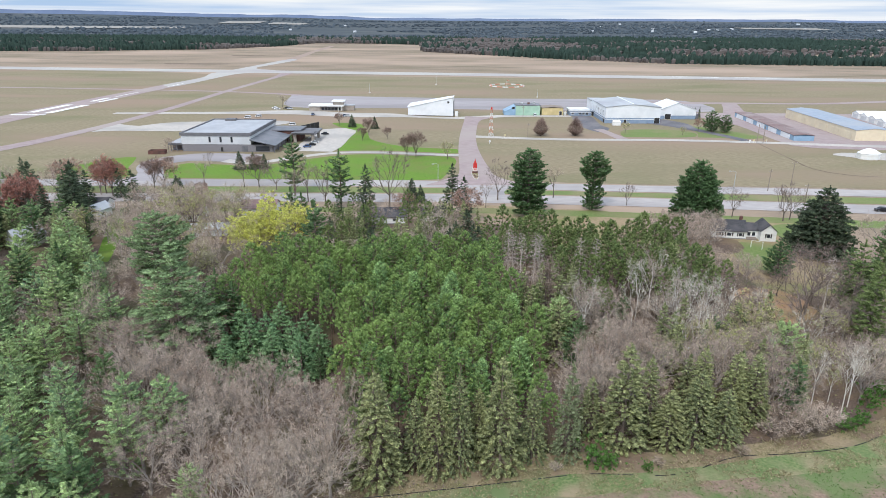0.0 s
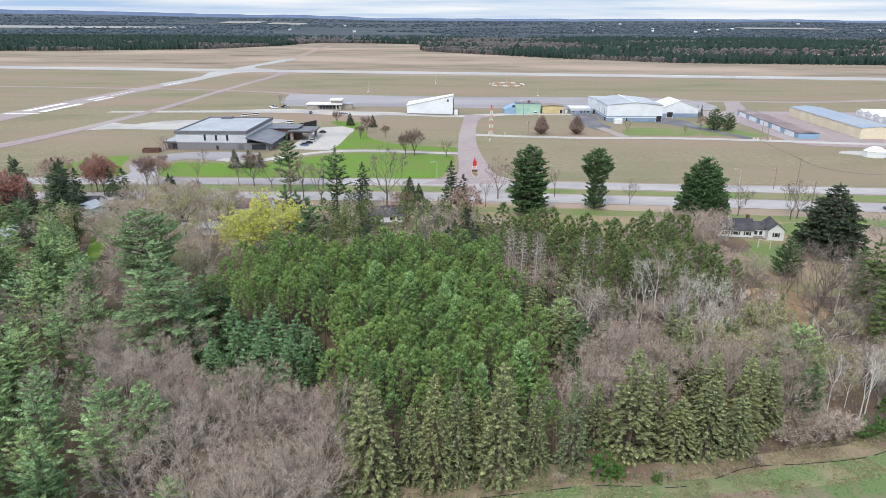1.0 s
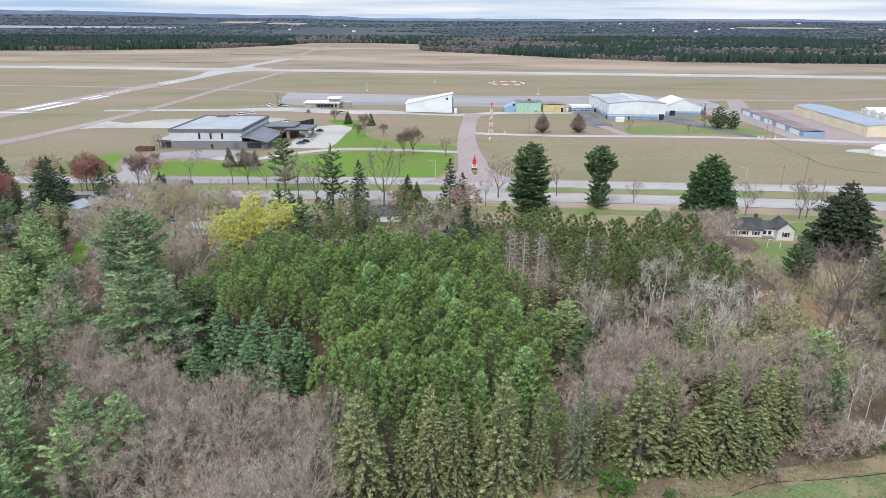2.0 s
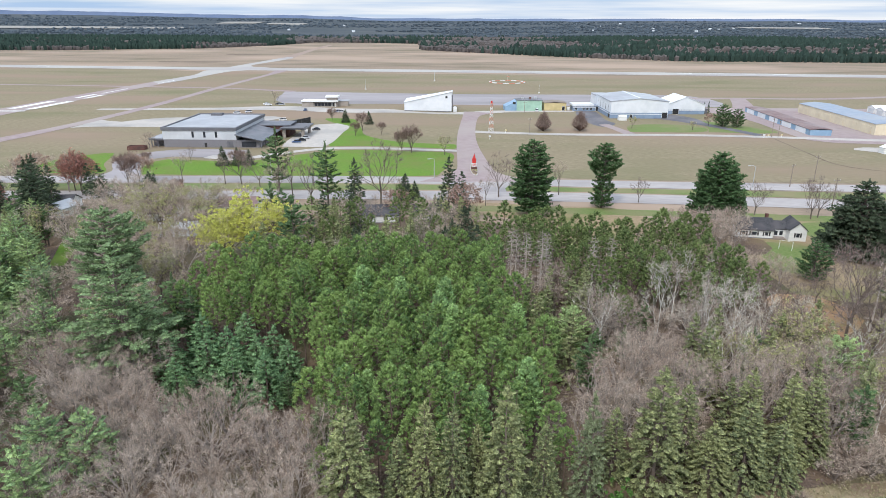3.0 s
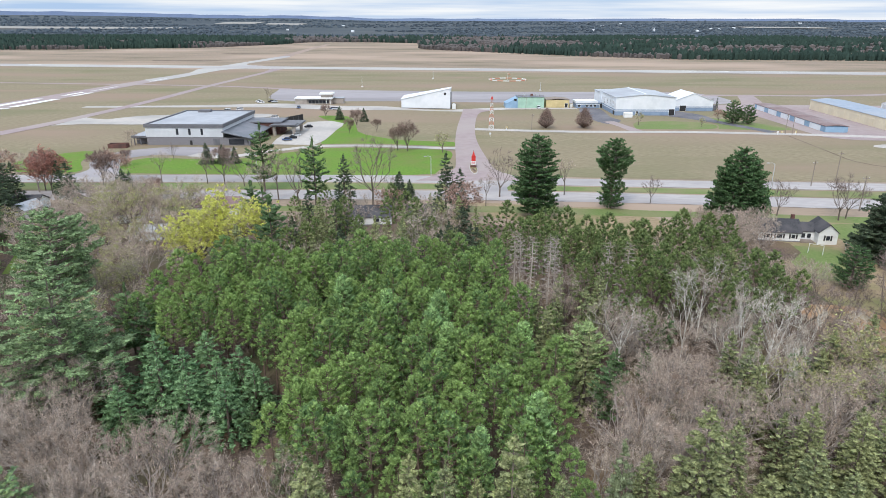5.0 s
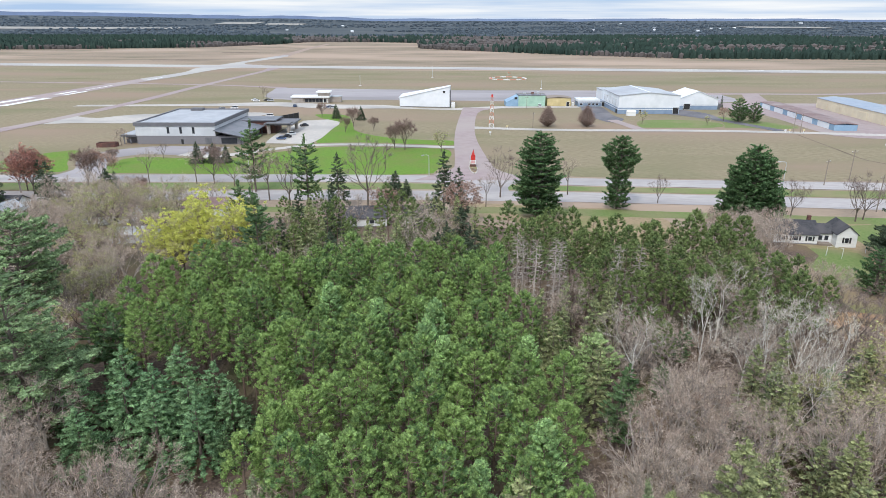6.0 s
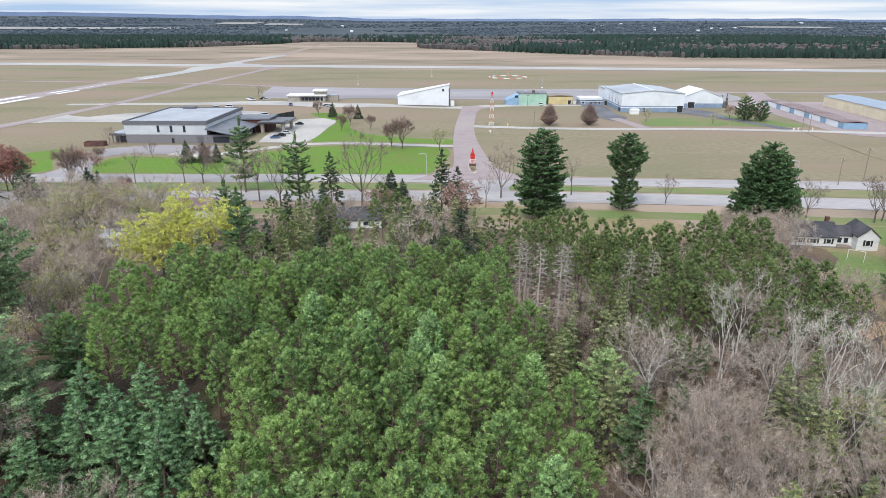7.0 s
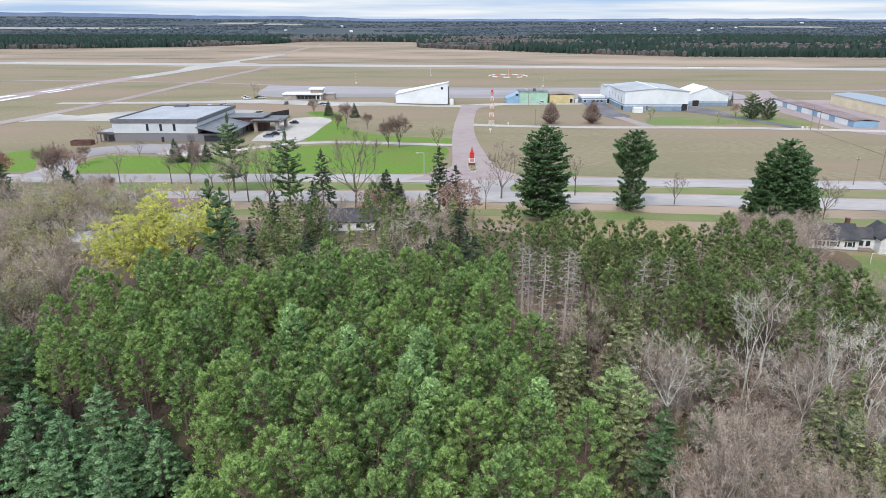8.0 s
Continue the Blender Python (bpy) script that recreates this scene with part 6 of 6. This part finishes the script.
def houses():
    h = house(89.2, 198.6, -9, 10.2, 8.0, 2.6, 5.0, M_SIDING, M_SHINGLE, "white house with dark shingle roof and black shutters", ((2.2, 0.9), (5.0, 1.4), (8.4, 0.9)), chimney=(9.6, 5.8), wing=(14.0, 18.6, -1.2, 6.5, 3.3, 5.3))
    part("link", gable(10.2, 13.98, 1.4, 6.4, 0, 2.7, 4.3, "x"), M_SIDING, h)
    part("link_roof", gable_roof(10.3, 13.9, 1.4, 6.4, 2.7, 4.3, "x", 0.18, 0.3), M_SHINGLE, h)
    for u in (11.3, 12.7):
        opening(h, u - 0.45, 0.9, u + 0.45, 2.1, 1.38, M_SIDING)
    part("deck", box(10.2, -0.6, 0, 13.4, 1.3, 0.5), M_POLE, h, "low wooden deck")
    h = house(-19.5, 212, 4, 11.5, 8, 2.5, 4.7, M_SIDING, M_SHINGLE, "white bungalow with dark roof among spruces", ((3, 1.0), (7.5, 1.2)), False)
    house(-3.5, 214.5, 4, 9, 7.5, 2.4, 4.3, M_SIDING, M_SHINGLE, "low white garage with dark roof among trees", ((4, 1.0),), False)
    house(-90, 214, 3, 13, 8.5, 2.7, 4.6, M_SIDING, M_BROWN_ROOF, "pale house with brown roof behind bare trees", ((3, 1.1), (9, 1.1)), False)
    house(-75, 198, 8, 11, 6, 2.4, 3.6, M_LIGHT_WALL, M_LIGHT_WALL, "pale grey flat outbuilding among bare trees", ((3, 1.0),), False)
    house(-66, 222, 2, 12, 8, 2.6, 4.6, M_SIDING, M_BROWN_ROOF, "white house with reddish roof behind yellow tree", ((3, 1.0),), False)
    house(-112.8, 217, 74, 6.5, 5, 3.0, 4.7, M_SIDING, M_GREY_ROOF, "small white shed with pale grey roof", ((2.2, 1.4),), False)
    house(-127, 224, 4, 13, 8, 2.6, 4.6, M_SIDING, M_SHINGLE, "white house half hidden by dark spruces", ((3, 1.0), (9, 1.0)), False)
    house(-121, 186, 60, 8.5, 6.5, 3.2, 5.6, M_SIDING, M_GREY_ROOF, "white cottage with blue-grey roof", ((3, 1.0),), False)
    for x, y in ((98.6, 188.5), (109.2, 190.5)):
        s = thing("swing_frame", pose(x, y, 0, 0, 0, -35), "white metal swing frame in the yard", "swing", "garden frames")
        for u in (-1.6, 1.6):
            part("leg", tube((u, -0.8, 0), (u, 0, 2.3), 0.045, 0.045), M_SIDING, s)
            part("leg", tube((u, 0.8, 0), (u, 0, 2.3), 0.045, 0.045), M_SIDING, s)
        part("bar", tube((-1.7, 0, 2.3), (1.7, 0, 2.3), 0.045, 0.045), M_SIDING, s)


grey_hall()
white_hangar()
big_hangar()
small_hangars()
terminal()
houses()


# ---- masts, lamps and signs ----
def beacon_tower():
    t = thing("beacon_tower", pose(34.2, 385.5, 0), "red and white lattice beacon tower", "tower")
    hgt, levels = 15.5, 8
    for k in range(levels):
        z0, z1 = hgt * k / levels, hgt * (k + 1) / levels
        r0, r1 = 1.25 - 0.8 * k / levels, 1.25 - 0.8 * (k + 1) / levels
        paint = M_ORANGE if k % 2 else M_SIDING
        legs = [(sx, sy) for sx, sy in ((-1, -1), (1, -1), (1, 1), (-1, 1))]
        geos = []
        for i in range(4):
            (ax, ay), (bx, by) = legs[i], legs[(i + 1) % 4]
            geos += [tube((ax * r0, ay * r0, z0), (ax * r1, ay * r1, z1), 0.075, 0.075, 4), tube((ax * r0, ay * r0, z0), (bx * r1, by * r1, z1), 0.045, 0.045, 3),
                     tube((bx * r0, by * r0, z0), (ax * r1, ay * r1, z1), 0.045, 0.045, 3), tube((ax * r1, ay * r1, z1), (bx * r1, by * r1, z1), 0.07, 0.07, 3)]
        part("lattice_section", join(*geos), paint, t, "orange-red lattice section" if k % 2 else "white lattice section")
    part("platform", box(-0.9, -0.9, hgt, 0.9, 0.9, hgt + 0.25), M_ORANGE, t)
    part("beacon", prism([(0.45 * math.cos(a * 0.785), 0.45 * math.sin(a * 0.785)) for a in range(8)], hgt + 0.25, hgt + 1.4), M_RED, t, "red beacon lamp")


def street_lamp(x, y, h, rot):
    t = thing("street_lamp", pose(x, y, 0, 0, 0, rot), "pale metal street lamp with curved arm", "street lamp", "highway lamps")
    part("pole", tube((0, 0, 0), (0, 0, h), 0.16, 0.1, 8), M_STEEL, t)
    part("arm", join(tube((0, 0, h - 0.05), (0.9, 0, h + 0.35), 0.07, 0.07), tube((0.9, 0, h + 0.35), (2.0, 0, h + 0.3), 0.07, 0.06)), M_STEEL, t)
    part("lamp_head", box(1.8, -0.2, h + 0.14, 2.7, 0.2, h + 0.36), M_STEEL, t)


def utility_pole(x, y, h, rot=0, arm=True):
    t = thing("utility_pole", pose(x, y, 0, 0, 0, rot), "weathered wooden utility pole with crossarm", "utility pole", "utility poles")
    part("pole", tube((0, 0, 0), (0, 0, h), 0.17, 0.12, 8), M_POLE, t)
    if arm:
        part("crossarm", box(-1.2, -0.09, h - 1.0, 1.2, 0.09, h - 0.8), M_POLE, t)
        for u in (-1.0, 0.0, 1.0):
            part("insulator", tube((u, 0, h - 0.8), (u, 0, h - 0.5), 0.07, 0.05), M_SIDING, t)


def entry_sign():
    loop = [(19.2 + 1.7 * math.sin(a) * (1.0 if math.cos(a) < 0 else 0.75), 288 - 12 * math.cos(a + math.pi)) for a in [2 * math.pi * k / 28 for k in range(28)]]
    tagged(part("kerb", prism(loop, 0, 0.3), M_CONCRETE), "pale concrete kerb of the entry island", "kerb", kind="structure")
    bed = [(19.2 + (x - 19.2) * 0.78, 288 + (y - 288) * 0.9) for x, y in loop]
    tagged(part("flower_bed", prism(bed, 0.3, 0.38), M_YARD), "dry planted bed on the entry island", "flower bed", kind="structure")
    s = thing("entry_sign", pose(19.2, 287.5, 0.38), "tall red pylon sign with white panel at the airport entry", "sign")
    part("base", box(-1.2, -0.5, 0, 1.2, 0.5, 0.9), M_RED_BRICK, s, "brown brick base")
    part("white_panel", box(-0.95, -0.3, 0.9, 0.95, 0.3, 2.4), M_SIDING, s)
    for z in (1.25, 1.6, 1.95):
        part("lettering_bar", box(-0.7, -0.33, z, 0.7, -0.301, z + 0.18), M_RED, s)
    part("red_panel", prism([(-0.8, -0.35), (0.8, -0.35), (0.8, 0.35), (-0.8, 0.35)], 2.4, 4.4), M_RED, s, "signal red upper panel")
    part("cap", tube((0, 0, 4.4), (0, 0, 6.2), 0.62, 0.12, 8), M_RED, s, "pointed red top")
    part("finial", tube((0, 0, 6.2), (0, 0, 6.7), 0.12, 0.05, 6), M_FASCIA, s, "dark tip")
    for k in range(9):
        a, b = RNG.uniform(-0.9, 0.9), RNG.uniform(277.5, 284.5)
        plant(BARE_BUSHES, 19.2 + a, b, RNG.uniform(0.7, 1.1), "shrubs on the entry island")


def segmented_circle():
    for k in range(18):
        a = 2 * math.pi * k / 18
        v, f = box(-2.9, -0.8, 0, 2.9, 0.8, 0.7)
        m = pose(75.5 + 17.5 * math.cos(a), 694 + 17.5 * math.sin(a), 0, 0, 0, math.degrees(a) + 90)
        ob = tagged(part("airfield_marker", (v, f), M_SIDING if k % 2 else M_ORANGE), "low painted marker block of the wind circle", "marker", "markers of the wind circle")
        ob.matrix_basis = m
    w = thing("windsock", pose(75.5, 694, 0), "orange windsock on a white pole", "windsock")
    part("pole", tube((0, 0, 0), (0, 0, 6), 0.12, 0.08), M_SIDING, w)
    part("sock", tube((0, 0, 5.8), (2.6, 0, 5.0), 0.45, 0.22), M_ORANGE, w)
    for x, y, h in ((2, 705, 11), (92, 590, 7), (-60, 620, 9)):
        m = thing("field_mast", pose(x, y, 0), "thin white mast in the airfield", "mast", "airfield masts")
        part("pole", tube((0, 0, 0), (0, 0, h), 0.13, 0.09), M_LIGHT_WALL, m)
        part("base", box(-0.8, -0.8, 0, 0.8, 0.8, 0.5), M_SIDING, m)


beacon_tower()
street_lamp(2.7, 273, 7.4, 200)
street_lamp(121.5, 257, 8.0, 170)
street_lamp(-62, 276, 7.4, 200)
entry_sign()
segmented_circle()
for spot in ((149.5, 266, 10.7, 10), (183, 367, 10.5, 80), (186, 366, 9.5, 80), (55.5, 383, 8.2, 40), (63, 463, 8.0, 10), (136, 258, 9, 30), (133, 226, 11, 10)):
    utility_pole(*spot)
for k, (x, y) in enumerate(((181, 366.5), (178.5, 366), (188, 366.5), (31.6, 361), (42, 381))):
    s = thing("marker_post", pose(x, y, 0), "short pale marker post beside the drive", "post", "marker posts")
    part("post", tube((0, 0, 0), (0, 0, 1.8), 0.12, 0.12), M_SIDING, s)
    part("panel", box(-0.5, -0.05, 1.1, 0.5, 0.05, 1.9), M_SIDING if k % 2 else M_YELLOW_CLAD, s)


def screen_fence():
    f = thing("screen_fence", pose(-79, 396, 0, 0, 0, 62), "dark green screen fence beside the parking lot", "fence")
    for k in range(5):
        part("post", tube((4.2 * k, 0, 0), (4.2 * k, 0, 4.6), 0.12, 0.12), M_FASCIA, f)
    for k in range(4):
        part("panel", box(4.2 * k + 0.15, -0.06, 0.6, 4.2 * k + 4.05, 0.06, 4.4), M_BLACK, f)
    d = thing("bin_enclosure", pose(-143, 329, 0, 0, 0, 4), "red-brown wooden enclosure beside the driveway", "enclosure")
    for x0, y0, x1, y1 in ((0, 0, 8, 0.2), (0, 3.8, 8, 4), (0, 0.2, 0.2, 3.8), (7.8, 0.2, 8, 3.8)):
        part("panel", box(x0, y0, 0, x1, y1, 1.9), M_RED_BRICK, d)


def edging():
    line = smooth_line([(-14, 80.5), (-4, 81.8), (12.6, 84.4), (25, 86.2), (38, 86.0), (48.7, 90.0), (58, 90.9), (68, 92.4), (77, 96.2), (96, 106)], 1.6)
    for k in range(len(line) - 1):
        p, q = line[k], line[k + 1]
        if k in (17, 21, 22, 27, 28, 33) or RNG.uniform() < 0.04:
            continue
        ob = part("silt_fence", tube((p[0], p[1], 0.14), (q[0], q[1], 0.14 + RNG.uniform(-0.05, 0.05)), 0.06, 0.06, 5), M_BLACK)
        tagged(ob, "black silt sock lying along the wood's edge", "silt fence", "silt fence lengths")


screen_fence()
edging()


# ---- vehicles ----
def make_car(paint, label, kind="car"):
    c = thing(kind, Matrix(), label, kind)
    tall = 0.75 if kind == "van" else 0.58
    side = [(-2.25, 0.35), (-2.3, 0.75), (-2.15, 0.92), (-1.0, 0.98), (1.95, 0.95), (2.25, 0.8), (2.28, 0.35)]
    v = [(x, y * (0.92 if z > 0.9 else 1.0), z) for y in (-0.9, 0.9) for x, z in side]
    n = len(side)
    part("body", (v, [tuple(range(n - 1, -1, -1)), tuple(range(n, 2 * n))] + [(i, (i + 1) % n, n + (i + 1) % n, n + i) for i in range(n)]), paint, c)
    z0, z1 = 0.96, 0.96 + tall
    x0, x1, u0, u1 = (-2.0, 2.0, -1.3, 1.95) if kind == "van" else (-1.35, 1.7, -0.6, 1.05)
    cab = [(x0, z0), (u0, z1), (u1, z1), (x1, z0)]
    v = [(x, y * (0.8 if z > z0 else 0.86), z) for y in (-1, 1) for x, z in cab]
    part("cabin", (v, [(3, 2, 1, 0), (4, 5, 6, 7), (0, 1, 5, 4), (1, 2, 6, 5), (2, 3, 7, 6), (3, 0, 4, 7)]), M_GLASS, c, "dark glazed cabin")
    part("roof", box(u0 + 0.02, -0.78, z1, u1 - 0.02, 0.78, z1 + 0.05), paint, c)
    for x in (-1.4, 1.4):
        for y in (-0.86, 0.86):
            wheel = part("wheel", tube((x, y - 0.1, 0.33), (x, y + 0.1, 0.33), 0.33, 0.33, 12), M_RUBBER, c)
            part("rim", tube((x, y - 0.12, 0.33), (x, y + 0.12, 0.33), 0.19, 0.19, 8), M_STEEL, wheel)
    for y in (-0.65, 0.65):
        part("headlight", box(-2.33, y - 0.18, 0.62, -2.28, y + 0.18, 0.78), M_STEEL, c)
    return c


def vehicles():
    dark = surface("black_car_paint", (0.015, 0.015, 0.018), (0.025, 0.025, 0.03), 1.0, rough=0.25, bump=0)
    silver = surface("silver_car_paint", (0.5, 0.52, 0.54), (0.56, 0.58, 0.6), 1.0, rough=0.3, bump=0)
    white = surface("white_car_paint", (0.78, 0.79, 0.8), (0.84, 0.84, 0.85), 1.0, rough=0.3, bump=0)
    blue = surface("blue_car_paint", (0.06, 0.1, 0.2), (0.08, 0.13, 0.25), 1.0, rough=0.3, bump=0)
    fleet = [(dark, "black parked car on pale concrete", "car", ((-64, 389, 8), (-78, 372, 20), (163, 228.6, -6), (-65.5, 354, 14), (-112, 505, 10))),
             (silver, "silver parked car beside the lawn", "car", ((-65, 361.5, 14), (-60.5, 465, 5), (-109, 503, 12))),
             (white, "white parked car beside the terminal", "car", ((-118, 500, 0), (-121, 506, 15))),
             (blue, "dark blue car near the terminal", "car", ((-86, 472, 90), (-62.8, 466, 6), (-67, 349, 10))),
             (white, "white van before the green workshop", "van", ((72.6, 471.5, 90), (-128, 456, 20), (-122, 462, 15), (-91, 426, 10)))]
    for paint, label, kind, spots in fleet:
        first = None
        for x, y, r in spots:
            m = pose(x, y, 0.0 if y == 426 else 0.12, 0, 0, r)
            if first is None:
                first = make_car(paint, label, kind)
                first.matrix_basis = m
            else:
                copy_thing(first, m)


vehicles()
